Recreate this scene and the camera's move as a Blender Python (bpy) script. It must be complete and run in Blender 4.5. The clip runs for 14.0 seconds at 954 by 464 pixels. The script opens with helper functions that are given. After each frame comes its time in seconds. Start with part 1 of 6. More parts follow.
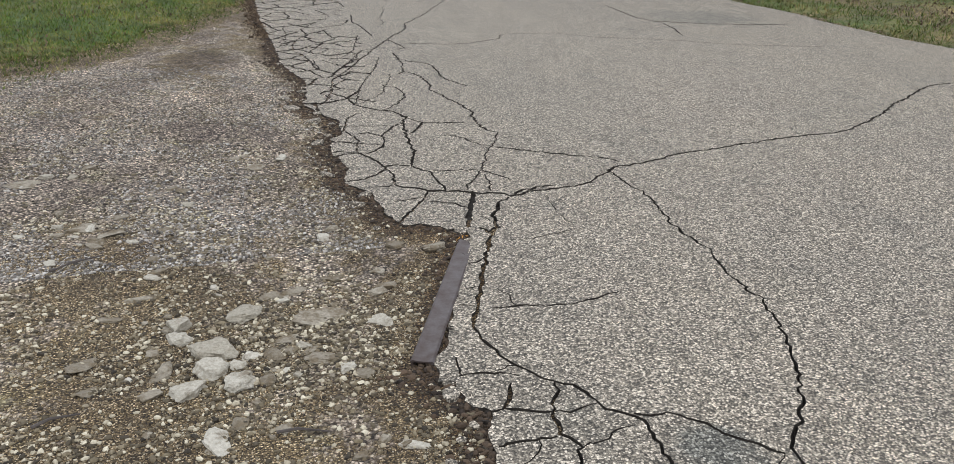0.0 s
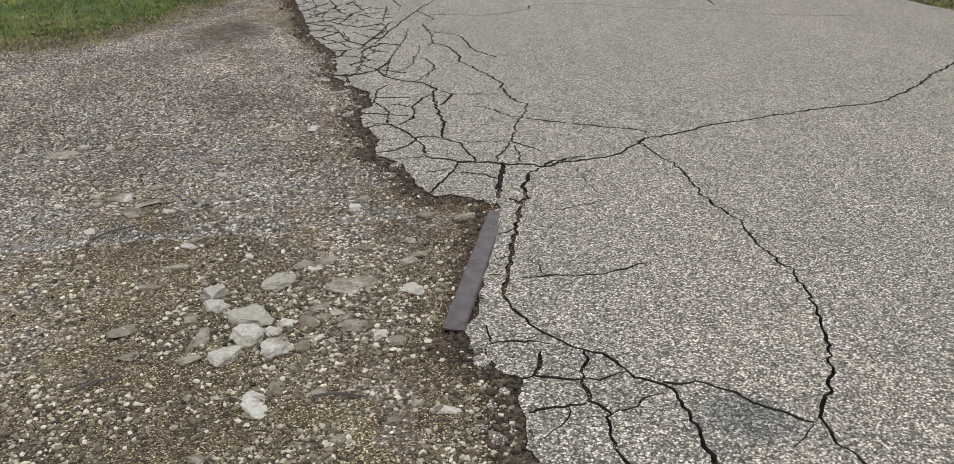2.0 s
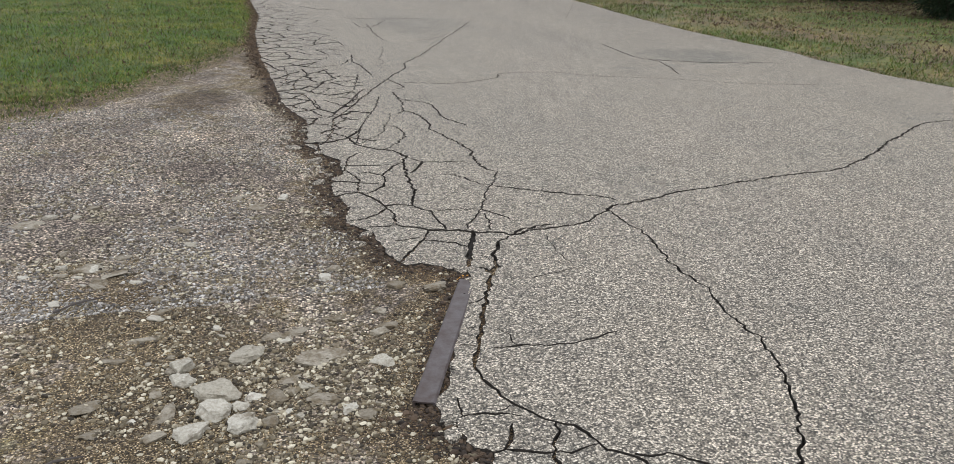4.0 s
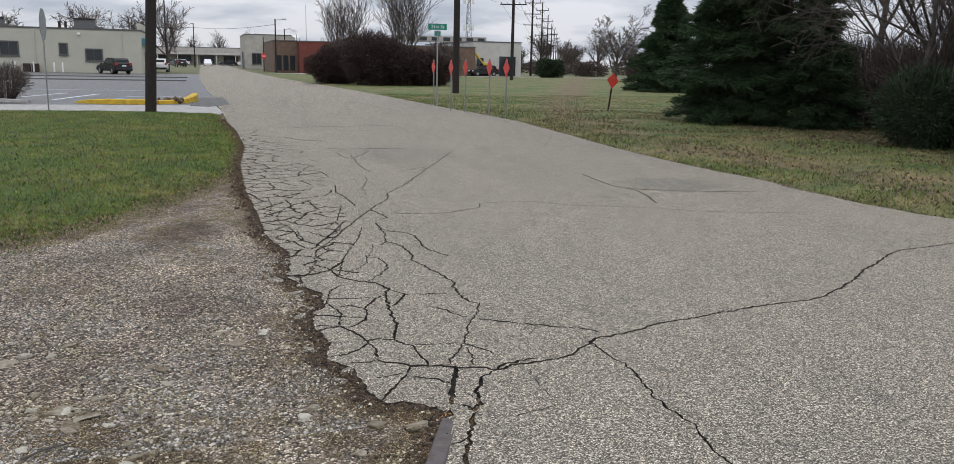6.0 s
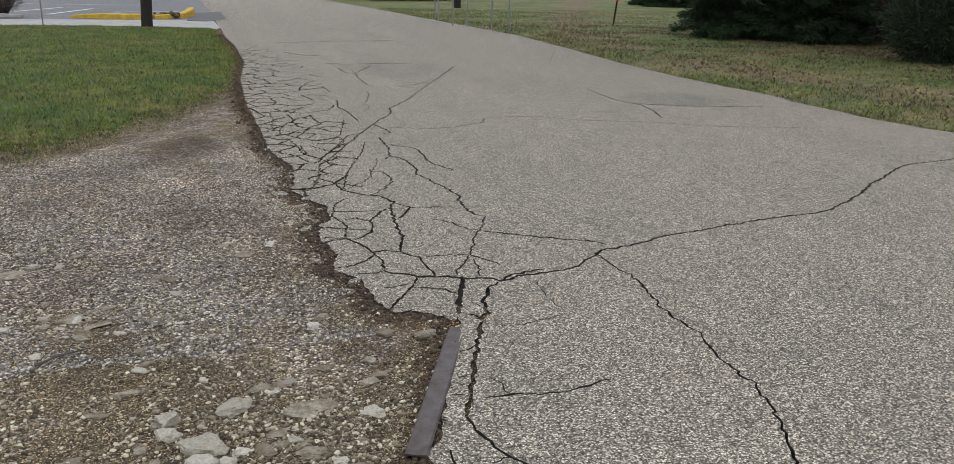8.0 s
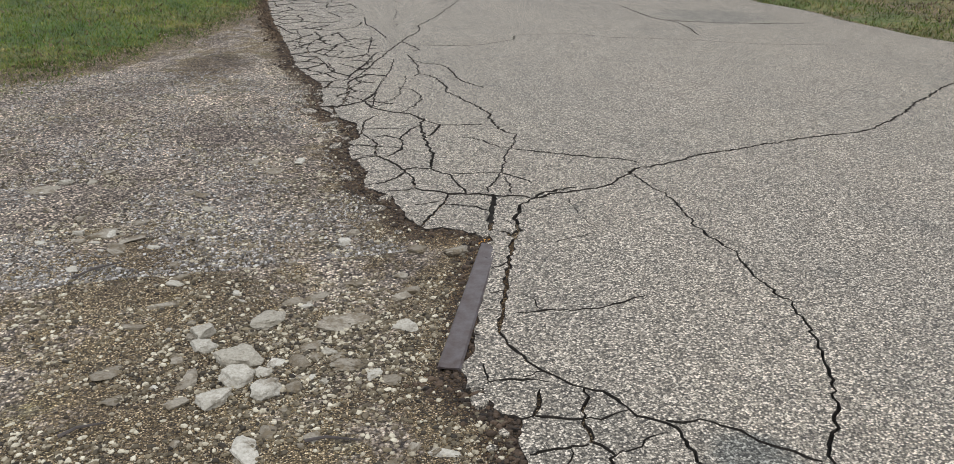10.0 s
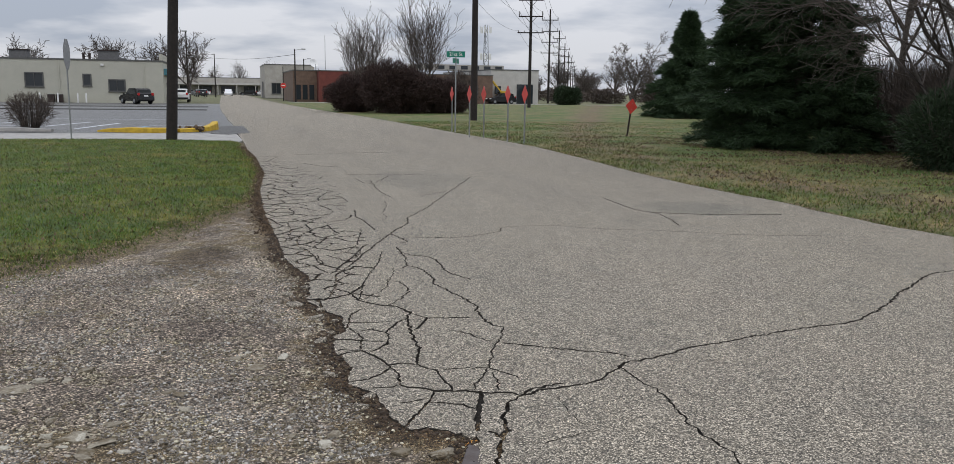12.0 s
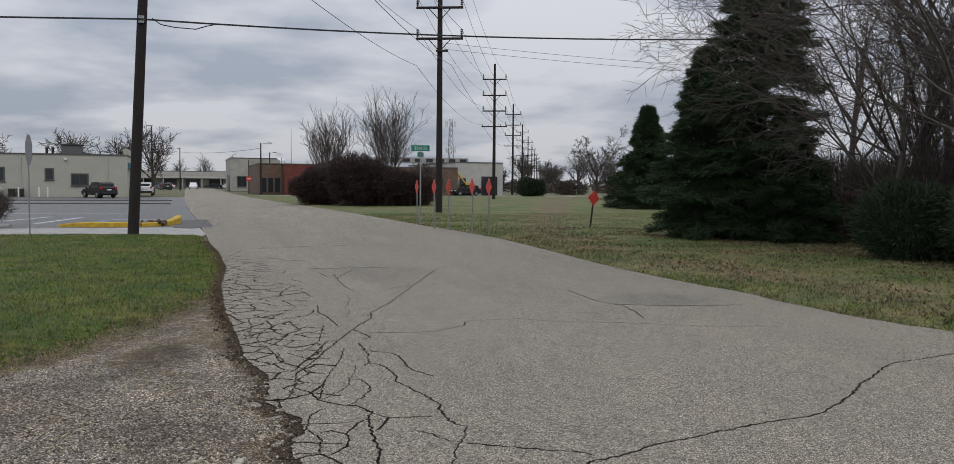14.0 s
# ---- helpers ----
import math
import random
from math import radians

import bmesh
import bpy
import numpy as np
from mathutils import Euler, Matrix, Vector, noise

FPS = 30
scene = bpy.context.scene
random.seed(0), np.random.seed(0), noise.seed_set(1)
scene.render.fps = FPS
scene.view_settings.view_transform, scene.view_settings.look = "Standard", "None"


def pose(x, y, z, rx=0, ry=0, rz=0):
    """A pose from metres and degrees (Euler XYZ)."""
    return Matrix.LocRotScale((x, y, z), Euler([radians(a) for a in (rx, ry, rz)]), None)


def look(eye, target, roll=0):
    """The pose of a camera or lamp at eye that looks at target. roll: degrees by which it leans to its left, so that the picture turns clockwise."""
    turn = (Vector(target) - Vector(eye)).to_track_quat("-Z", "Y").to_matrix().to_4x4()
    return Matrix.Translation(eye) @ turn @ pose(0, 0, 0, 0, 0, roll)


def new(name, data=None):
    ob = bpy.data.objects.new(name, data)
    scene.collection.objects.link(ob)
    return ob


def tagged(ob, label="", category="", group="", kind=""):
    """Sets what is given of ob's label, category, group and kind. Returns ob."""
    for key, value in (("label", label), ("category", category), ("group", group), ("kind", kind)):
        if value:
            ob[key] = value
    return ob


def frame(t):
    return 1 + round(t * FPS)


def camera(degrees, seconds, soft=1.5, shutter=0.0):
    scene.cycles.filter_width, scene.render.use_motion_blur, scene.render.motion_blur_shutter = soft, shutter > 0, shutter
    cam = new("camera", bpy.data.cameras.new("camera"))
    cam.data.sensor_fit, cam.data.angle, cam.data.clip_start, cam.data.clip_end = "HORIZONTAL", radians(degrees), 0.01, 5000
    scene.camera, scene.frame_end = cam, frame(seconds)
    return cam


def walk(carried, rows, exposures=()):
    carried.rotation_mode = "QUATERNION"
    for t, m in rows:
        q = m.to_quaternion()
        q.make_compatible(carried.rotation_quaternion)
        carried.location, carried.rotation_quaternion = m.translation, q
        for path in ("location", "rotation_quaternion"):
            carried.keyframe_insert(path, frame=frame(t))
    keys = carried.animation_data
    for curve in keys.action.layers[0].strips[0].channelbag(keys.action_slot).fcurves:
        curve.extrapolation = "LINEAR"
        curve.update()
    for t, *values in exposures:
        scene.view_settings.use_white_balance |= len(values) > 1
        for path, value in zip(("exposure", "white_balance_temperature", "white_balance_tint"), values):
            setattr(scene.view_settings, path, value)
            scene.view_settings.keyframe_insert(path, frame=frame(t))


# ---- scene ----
cam = camera(59.4, 14.0, 0.8)
PATH = [
    (0, (-0.009, -0.718, 1.558), (0.53, 1.054, 0.804), 1.5),
    (0.5, (-0.018, -0.715, 1.548), (0.504, 1.061, 0.791), 1.3),
    (1, (-0.026, -0.721, 1.545), (0.47, 1.053, 0.767), 1.3),
    (1.5, (-0.029, -0.74, 1.551), (0.443, 1.027, 0.742), 1.0),
    (2, (-0.027, -0.745, 1.559), (0.442, 1.02, 0.744), 0.9),
    (2.5, (-0.028, -0.753, 1.564), (0.446, 1.015, 0.757), 0.8),
    (4.8, (-0.026, -0.742, 1.605), (0.559, 1.064, 0.973), 1.5),
    (5, (-0.028, -0.743, 1.606), (0.561, 1.061, 0.977), 1.5),
    (5.5, (-0.027, -0.734, 1.636), (0.579, 1.101, 1.122), 1.5),
    (6, (-0.023, -0.733, 1.659), (0.583, 1.132, 1.266), 1.2),
    (6.5, (-0.023, -0.723, 1.66), (0.592, 1.149, 1.318), 1.1),
    (7, (-0.029, -0.733, 1.659), (0.59, 1.133, 1.292), 1.1),
    (7.5, (-0.037, -0.723, 1.634), (0.575, 1.138, 1.23), 1.1),
    (8, (-0.043, -0.707, 1.606), (0.549, 1.114, 1.026), 1.2),
    (8.2, (-0.043, -0.706, 1.6), (0.516, 1.106, 0.964), 1.0),
    (9.2, (-0.05, -0.69, 1.565), (0.462, 1.085, 0.79), 0.9),
    (10.3, (-0.057, -0.662, 1.556), (0.464, 1.13, 0.836), 0.9),
    (10.5, (-0.061, -0.663, 1.567), (0.471, 1.153, 0.92), 0.8),
    (11, (-0.033, -0.613, 1.559), (0.513, 1.245, 1.059), 0.4),
    (11.5, (-0.031, -0.622, 1.585), (0.526, 1.256, 1.177), 0.7),
    (12, (-0.025, -0.606, 1.595), (0.543, 1.283, 1.266), 0.8),
    (12.5, (-0.015, -0.577, 1.594), (0.563, 1.32, 1.33), 0.9),
    (13, (-0.013, -0.634, 1.626), (0.62, 1.255, 1.443), 0.6),
    (13.5, (-0.004, -0.638, 1.631), (0.641, 1.25, 1.489), 0.5),
    (14, (0.006, -0.604, 1.633), (0.656, 1.284, 1.52), 0.5),
]
# the automatic exposure closes as the sky comes into view
EXPOSURE = [(0, 0.1), (2.7, 0.1), (4.8, 0.15), (5.3, 0.13), (5.7, 0.08), (6.0, -0.06), (6.5, -0.3), (7.0, -0.38), (7.5, -0.38), (8.0, -0.15), (8.3, 0.0), (10.3, 0.1), (11.0, 0.06), (11.5, 0.0), (12.0, -0.2), (12.4, -0.33), (13.0, -0.45), (14.0, -0.48)]
walk(cam, [(t, look(eye, target, roll)) for t, eye, target, roll in PATH], EXPOSURE)

# ---- world and sun: an overcast noon ----
world = bpy.data.worlds.new("overcast")
scene.world = world
world.use_nodes = True
wn, wl = world.node_tree.nodes, world.node_tree.links
wn.clear()


def wnode(kind, **sets):
    n = wn.new(kind)
    for k, v in sets.items():
        n.inputs[k].default_value = v
    return n


w_out, w_bg = wn.new("ShaderNodeOutputWorld"), wn.new("ShaderNodeBackground")
w_sky = wn.new("ShaderNodeTexSky")
w_sky.sky_type, w_sky.sun_disc = "NISHITA", False
w_sky.sun_elevation, w_sky.sun_rotation = radians(38), radians(160)
w_co = wn.new("ShaderNodeTexCoord")
w_sep = wn.new("ShaderNodeSeparateXYZ")
wl.new(w_co.outputs["Generated"], w_sep.inputs[0])
# the dome brightens towards the zenith, as a cloud cover does
w_dome = wn.new("ShaderNodeMapRange")
wl.new(w_sep.outputs["Z"], w_dome.inputs["Value"])
for k, v in (("From Min", 0.0), ("From Max", 1.0), ("To Min", 0.76), ("To Max", 1.85)):
    w_dome.inputs[k].default_value = v
# flat cloud banks: the direction divided by its height
w_add = wn.new("ShaderNodeMath")
w_add.operation = "ADD"
wl.new(w_sep.outputs["Z"], w_add.inputs[0])
w_add.inputs[1].default_value = 0.16
w_div = wn.new("ShaderNodeVectorMath")
w_div.operation = "DIVIDE"
w_comb = wn.new("ShaderNodeCombineXYZ")
for a in "XYZ":
    wl.new(w_add.outputs[0], w_comb.inputs[a])
wl.new(w_co.outputs["Generated"], w_div.inputs[0])
wl.new(w_comb.outputs[0], w_div.inputs[1])
w_noise = wnode("ShaderNodeTexNoise", Scale=1.15, Detail=5.0, Roughness=0.52)
wl.new(w_div.outputs[0], w_noise.inputs["Vector"])
w_ramp = wn.new("ShaderNodeValToRGB")
w_ramp.color_ramp.elements[0].position, w_ramp.color_ramp.elements[0].color = 0.40, (0.56, 0.62, 0.745, 1)
w_ramp.color_ramp.elements[1].position, w_ramp.color_ramp.elements[1].color = 0.58, (0.98, 1.0, 1.075, 1)
wl.new(w_noise.outputs["Fac"], w_ramp.inputs[0])
w_mul = wn.new("ShaderNodeVectorMath")
w_mul.operation = "SCALE"
wl.new(w_ramp.outputs[0], w_mul.inputs[0])
wl.new(w_dome.outputs[0], w_mul.inputs["Scale"])
w_dim = wn.new("ShaderNodeVectorMath")
w_dim.operation = "SCALE"
w_dim.inputs["Scale"].default_value = 0.1
wl.new(w_sky.outputs[0], w_dim.inputs[0])
w_mix = wn.new("ShaderNodeMix")
w_mix.data_type = "RGBA"
w_mix.inputs[0].default_value = 0.94
wl.new(w_dim.outputs[0], w_mix.inputs[6])
wl.new(w_mul.outputs[0], w_mix.inputs[7])
wl.new(w_mix.outputs[2], w_bg.inputs["Color"])
w_bg.inputs["Strength"].default_value = 1.0
wl.new(w_bg.outputs[0], w_out.inputs["Surface"])

sun = new("sun", bpy.data.lights.new("sun", "SUN"))
sun.data.energy, sun.data.angle, sun.data.color = 0.7, radians(25), (1.0, 0.97, 0.93)
sun.matrix_world = look((0, 0, 30), (0.2 * 24, 0.6 * 30, 0))

# ---- materials ----
def material(name, rough=0.8, metal=0.0):
    m = bpy.data.materials.new(name)
    m.use_nodes = True
    b = m.node_tree.nodes["Principled BSDF"]
    b.inputs["Roughness"].default_value, b.inputs["Metallic"].default_value = rough, metal
    return m, m.node_tree.nodes, m.node_tree.links, b


def coords(n, l, stretch=(1, 1, 1)):
    g, mp = n.new("ShaderNodeNewGeometry"), n.new("ShaderNodeMapping")
    mp.inputs["Scale"].default_value = stretch
    l.new(g.outputs["Position"], mp.inputs["Vector"])
    return mp.outputs[0]


def noise_tex(n, l, co, scale, detail=4.0, rough=0.6):
    t = n.new("ShaderNodeTexNoise")
    t.inputs["Scale"].default_value, t.inputs["Detail"].default_value, t.inputs["Roughness"].default_value = scale, detail, rough
    l.new(co, t.inputs["Vector"])
    return t.outputs["Fac"]


def cells(n, l, co, scale, feature="F1"):
    t = n.new("ShaderNodeTexVoronoi")
    t.feature = feature
    t.inputs["Scale"].default_value = scale
    l.new(co, t.inputs["Vector"])
    return t


def ramp(n, l, fac, stops):
    r = n.new("ShaderNodeValToRGB")
    e = r.color_ramp.elements
    while len(e) < len(stops):
        e.new(0.5)
    for k, (p, c) in enumerate(stops):
        e[k].position, e[k].color = p, (*c, 1)
    l.new(fac, r.inputs[0])
    return r.outputs[0]


def mixed(n, l, fac, a, b, kind="MIX"):
    x = n.new("ShaderNodeMix")
    x.data_type, x.blend_type = "RGBA", kind
    for sock, v in ((x.inputs[0], fac), (x.inputs[6], a), (x.inputs[7], b)):
        if isinstance(v, (int, float)):
            sock.default_value = v
        elif isinstance(v, tuple):
            sock.default_value = (*v, 1)
        else:
            l.new(v, sock)
    return x.outputs[2]


def math2(n, l, op, a, b):
    x = n.new("ShaderNodeMath")
    x.operation = op
    for sock, v in ((x.inputs[0], a), (x.inputs[1], b)):
        if isinstance(v, (int, float)):
            sock.default_value = v
        else:
            l.new(v, sock)
    return x.outputs[0]


def bump(n, l, b, height, strength=0.4, dist=0.004):
    x = n.new("ShaderNodeBump")
    x.inputs["Strength"].default_value, x.inputs["Distance"].default_value = strength, dist
    l.new(height, x.inputs["Height"])
    l.new(x.outputs[0], b.inputs["Normal"])


def plain(name, col, rough=0.7, metal=0.0, var=0.25, scale=6.0, bumps=0.15):
    """A painted or raw surface with stains and fine grain."""
    m, n, l, b = material(name, rough, metal)
    co = coords(n, l)
    dark = tuple(c * (1 - var) for c in col)
    lite = tuple(min(1, c * (1 + var * 0.6)) for c in col)
    big = ramp(n, l, noise_tex(n, l, co, scale), [(0.3, dark), (0.7, lite)])
    fine = ramp(n, l, noise_tex(n, l, co, scale * 14, 2), [(0.3, (1 - 0.7 * var,) * 3), (0.7, (1, 1, 1))])
    l.new(mixed(n, l, 1.0, big, fine, "MULTIPLY"), b.inputs["Base Color"])
    if bumps:
        bump(n, l, b, noise_tex(n, l, co, scale * 20, 2), bumps)
    return m


def asphalt(name, bright=1.0, stain=1.0, tint=None, rough=0.82, spills=()):
    """Worn chip-seal: pale stones of about 8 mm in a dark binder."""
    m, n, l, b = material(name, rough)
    co = coords(n, l)
    v = cells(n, l, co, 135.0)
    sep = n.new("ShaderNodeSeparateColor")
    l.new(v.outputs["Color"], sep.inputs[0])
    k = bright
    stone = ramp(n, l, sep.outputs[0], [(0.0, (0.06 * k, 0.055 * k, 0.045 * k)), (0.40, (0.20 * k, 0.182 * k, 0.147 * k)),
                                        (0.72, (0.38 * k, 0.347 * k, 0.283 * k)), (1.0, (0.74 * k, 0.68 * k, 0.575 * k))])
    gap = ramp(n, l, v.outputs["Distance"], [(0.42, (1, 1, 1)), (0.80, (0.2, 0.2, 0.2))])
    col = mixed(n, l, 0.9, stone, gap, "MULTIPLY")
    track = noise_tex(n, l, coords(n, l, (1.0, 0.12, 1.0)), 0.9, 3)
    col = mixed(n, l, 0.8 * stain, col, ramp(n, l, track, [(0.3, (0.88, 0.885, 0.89)), (0.7, (1.1, 1.085, 1.06))]), "MULTIPLY")
    spot = noise_tex(n, l, co, 2.6, 5, 0.65)
    col = mixed(n, l, 0.9 * stain, col, ramp(n, l, spot, [(0.27, (0.72, 0.75, 0.76)), (0.42, (1, 1, 1)), (0.8, (1.06, 1.05, 1.03))]), "MULTIPLY")
    speck = noise_tex(n, l, co, 46.0, 3, 0.75)
    col = mixed(n, l, 1.0, col, ramp(n, l, speck, [(0.32, (0.72, 0.72, 0.72)), (0.5, (1.0, 1.0, 1.0)), (0.68, (1.28, 1.27, 1.25))]), "MULTIPLY")
    blot = noise_tex(n, l, coords(n, l, (1.0, 0.35, 1.0)), 7.0, 5, 0.7)
    col = mixed(n, l, 1.0, col, ramp(n, l, blot, [(0.32, (0.90, 0.90, 0.90)), (0.68, (1.08, 1.08, 1.08))]), "MULTIPLY")
    if tint:
        col = mixed(n, l, 1.0, col, tint, "MULTIPLY")
    for x, y, r, f in spills:
        near = n.new("ShaderNodeVectorMath")
        near.operation = "DISTANCE"
        l.new(co, near.inputs[0])
        near.inputs[1].default_value = (x, y, 0)
        edge = math2(n, l, "ADD", near.outputs["Value"], math2(n, l, "MULTIPLY", math2(n, l, "SUBTRACT", noise_tex(n, l, co, 1.6 / r, 5, 0.7), 0.5), r * 1.5))
        col = mixed(n, l, ramp(n, l, math2(n, l, "DIVIDE", edge, r), [(0.55, (f, f, f)), (1.0, (0, 0, 0))]), col, mixed(n, l, 1.0, col, (0.50, 0.56, 0.60), "MULTIPLY"))
    l.new(col, b.inputs["Base Color"])
    h = math2(n, l, "SUBTRACT", sep.outputs[0], v.outputs["Distance"])
    bump(n, l, b, h, 0.9, 0.005)
    return m


def gravel_mat():
    """Crushed stone trodden into brown soil; the share of soil comes with the mesh."""
    m, n, l, b = material("gravel_and_soil", 0.9)
    co = coords(n, l)
    soil_at = n.new("ShaderNodeAttribute")
    soil_at.attribute_name = "soil"
    damp_at = n.new("ShaderNodeAttribute")
    damp_at.attribute_name = "damp"
    v = cells(n, l, co, 84.0)
    sep = n.new("ShaderNodeSeparateColor")
    l.new(v.outputs["Color"], sep.inputs[0])
    stone = ramp(n, l, sep.outputs[0], [(0.0, (0.042, 0.037, 0.033)), (0.4, (0.18, 0.164, 0.138)), (0.75, (0.40, 0.365, 0.31)), (1.0, (0.82, 0.77, 0.67))])
    gap = ramp(n, l, v.outputs["Distance"], [(0.3, (1, 1, 1)), (0.75, (0.25, 0.22, 0.2))])
    stones = mixed(n, l, 1.0, stone, gap, "MULTIPLY")
    v2 = cells(n, l, co, 175.0)
    sep2 = n.new("ShaderNodeSeparateColor")
    l.new(v2.outputs["Color"], sep2.inputs[0])
    dirt = ramp(n, l, sep2.outputs[0], [(0.0, (0.014, 0.010, 0.006)), (0.4, (0.092, 0.071, 0.037)), (0.8, (0.215, 0.173, 0.098)), (1.0, (0.60, 0.53, 0.38))])
    # grain rims darkened: the shade between grains is put into the soil colour
    dirt = mixed(n, l, 1.0, dirt, ramp(n, l, v2.outputs["Distance"], [(0.35, (1.1, 1.1, 1.1)), (0.8, (0.3, 0.28, 0.26))]), "MULTIPLY")
    patch = noise_tex(n, l, co, 5.0, 5, 0.65)
    grit = noise_tex(n, l, co, 34.0, 3)
    sel = math2(n, l, "ADD", math2(n, l, "MULTIPLY", soil_at.outputs["Fac"], 1.0), math2(n, l, "MULTIPLY", math2(n, l, "SUBTRACT", patch, 0.5), 1.7))
    sel = math2(n, l, "ADD", sel, math2(n, l, "MULTIPLY", math2(n, l, "SUBTRACT", grit, 0.5), 0.9))
    fac = ramp(n, l, sel, [(0.38, (0, 0, 0)), (0.62, (1, 1, 1))])
    col = mixed(n, l, fac, stones, dirt)
    streak = noise_tex(n, l, coords(n, l, (1.0, 0.7, 1.0)), 1.5, 6, 0.7)
    col = mixed(n, l, 1.0, col, ramp(n, l, streak, [(0.3, (0.56, 0.52, 0.50)), (0.5, (1.06, 1.05, 1.03)), (0.7, (1.45, 1.43, 1.38))]), "MULTIPLY")
    wet = mixed(n, l, 1.0, col, (0.40, 0.325, 0.235), "MULTIPLY")
    dsel = math2(n, l, "ADD", damp_at.outputs["Fac"], math2(n, l, "MULTIPLY", math2(n, l, "SUBTRACT", noise_tex(n, l, co, 9.0, 6, 0.7), 0.5), 1.7))
    col = mixed(n, l, ramp(n, l, dsel, [(0.42, (0, 0, 0)), (0.7, (1, 1, 1))]), col, wet)
    tint = ramp(n, l, noise_tex(n, l, co, 1.1, 5, 0.65), [(0.34, (1.12, 1.00, 0.92)), (0.5, (1.55, 1.43, 1.32)), (0.66, (1.84, 1.74, 1.63))])
    rough2 = math2(n, l, "SUBTRACT", sep2.outputs[0], v2.outputs["Distance"])
    moss = ramp(n, l, noise_tex(n, l, co, 1.9, 6, 0.75), [(0.56, (0, 0, 0)), (0.68, (0.75, 0.75, 0.75))])
    tinted = mixed(n, l, 1.0, col, tint, "MULTIPLY")
    l.new(mixed(n, l, moss, tinted, mixed(n, l, 1.0, tinted, (0.80, 0.86, 0.56), "MULTIPLY")), b.inputs["Base Color"])
    bump(n, l, b, math2(n, l, "ADD", math2(n, l, "ADD", math2(n, l, "SUBTRACT", sep.outputs[0], v.outputs["Distance"]), grit), rough2), 1.0, 0.010)
    return m


def grass_mat(name, green=(0.085, 0.115, 0.03), straw=(0.23, 0.19, 0.105), bias=0.5, track=False):
    m, n, l, b = material(name, 0.85)
    co = coords(n, l)
    sel = math2(n, l, "ADD", noise_tex(n, l, co, 0.33, 5, 0.7), math2(n, l, "MULTIPLY", math2(n, l, "SUBTRACT", noise_tex(n, l, co, 22, 3), 0.5), 0.5))
    col = ramp(n, l, sel, [(bias - 0.12, green), (bias + 0.14, straw)])
    if track:
        worn = n.new("ShaderNodeAttribute")
        worn.attribute_name = "worn"
        share = math2(n, l, "ADD", worn.outputs["Fac"], math2(n, l, "MULTIPLY", math2(n, l, "SUBTRACT", noise_tex(n, l, co, 0.8, 6, 0.7), 0.5), 1.6))
        col = mixed(n, l, ramp(n, l, share, [(0.35, (0, 0, 0)), (0.75, (0.9, 0.9, 0.9))]), col, (0.19, 0.128, 0.075))
    fine = ramp(n, l, noise_tex(n, l, co, 90, 2), [(0.3, (0.55, 0.55, 0.55)), (0.7, (1.2, 1.2, 1.2))])
    clump = ramp(n, l, noise_tex(n, l, co, 5.5, 4, 0.7), [(0.34, (0.5, 0.54, 0.52)), (0.62, (1.12, 1.1, 1.08))])
    clump = mixed(n, l, 1.0, clump, ramp(n, l, noise_tex(n, l, co, 1.3, 4, 0.7), [(0.33, (0.72, 0.78, 0.75)), (0.66, (1.32, 1.28, 1.2))]), "MULTIPLY")
    l.new(mixed(n, l, 1.0, mixed(n, l, 1.0, col, fine, "MULTIPLY"), clump, "MULTIPLY"), b.inputs["Base Color"])
    bump(n, l, b, noise_tex(n, l, co, 60, 4), 0.8, 0.03)
    return m


def tufts(name, a, c, bias, rough=0.85, patch=0.33):
    """Blades of grass that turn from green to straw in patches."""
    m, n, l, b = material(name, rough)
    g = n.new("ShaderNodeNewGeometry")
    co = coords(n, l)
    r = math2(n, l, "ADD", noise_tex(n, l, co, patch, 5, 0.7), math2(n, l, "MULTIPLY", math2(n, l, "SUBTRACT", g.outputs["Random Per Island"], 0.5), 0.42))
    col = ramp(n, l, r, [(bias - 0.2, a), (bias + 0.2, c)])
    shade = ramp(n, l, math2(n, l, "FRACT", math2(n, l, "MULTIPLY", g.outputs["Random Per Island"], 7.31), 0), [(0.0, (0.55, 0.55, 0.55)), (1.0, (1.25, 1.25, 1.25))])
    clump = ramp(n, l, noise_tex(n, l, co, 5.5, 4, 0.7), [(0.34, (0.48, 0.52, 0.5)), (0.62, (1.12, 1.1, 1.08))])
    clump = mixed(n, l, 1.0, clump, ramp(n, l, noise_tex(n, l, co, 1.3, 4, 0.7), [(0.33, (0.72, 0.78, 0.75)), (0.66, (1.32, 1.28, 1.2))]), "MULTIPLY")
    l.new(mixed(n, l, 1.0, mixed(n, l, 1.0, col, shade, "MULTIPLY"), clump, "MULTIPLY"), b.inputs["Base Color"])
    return m


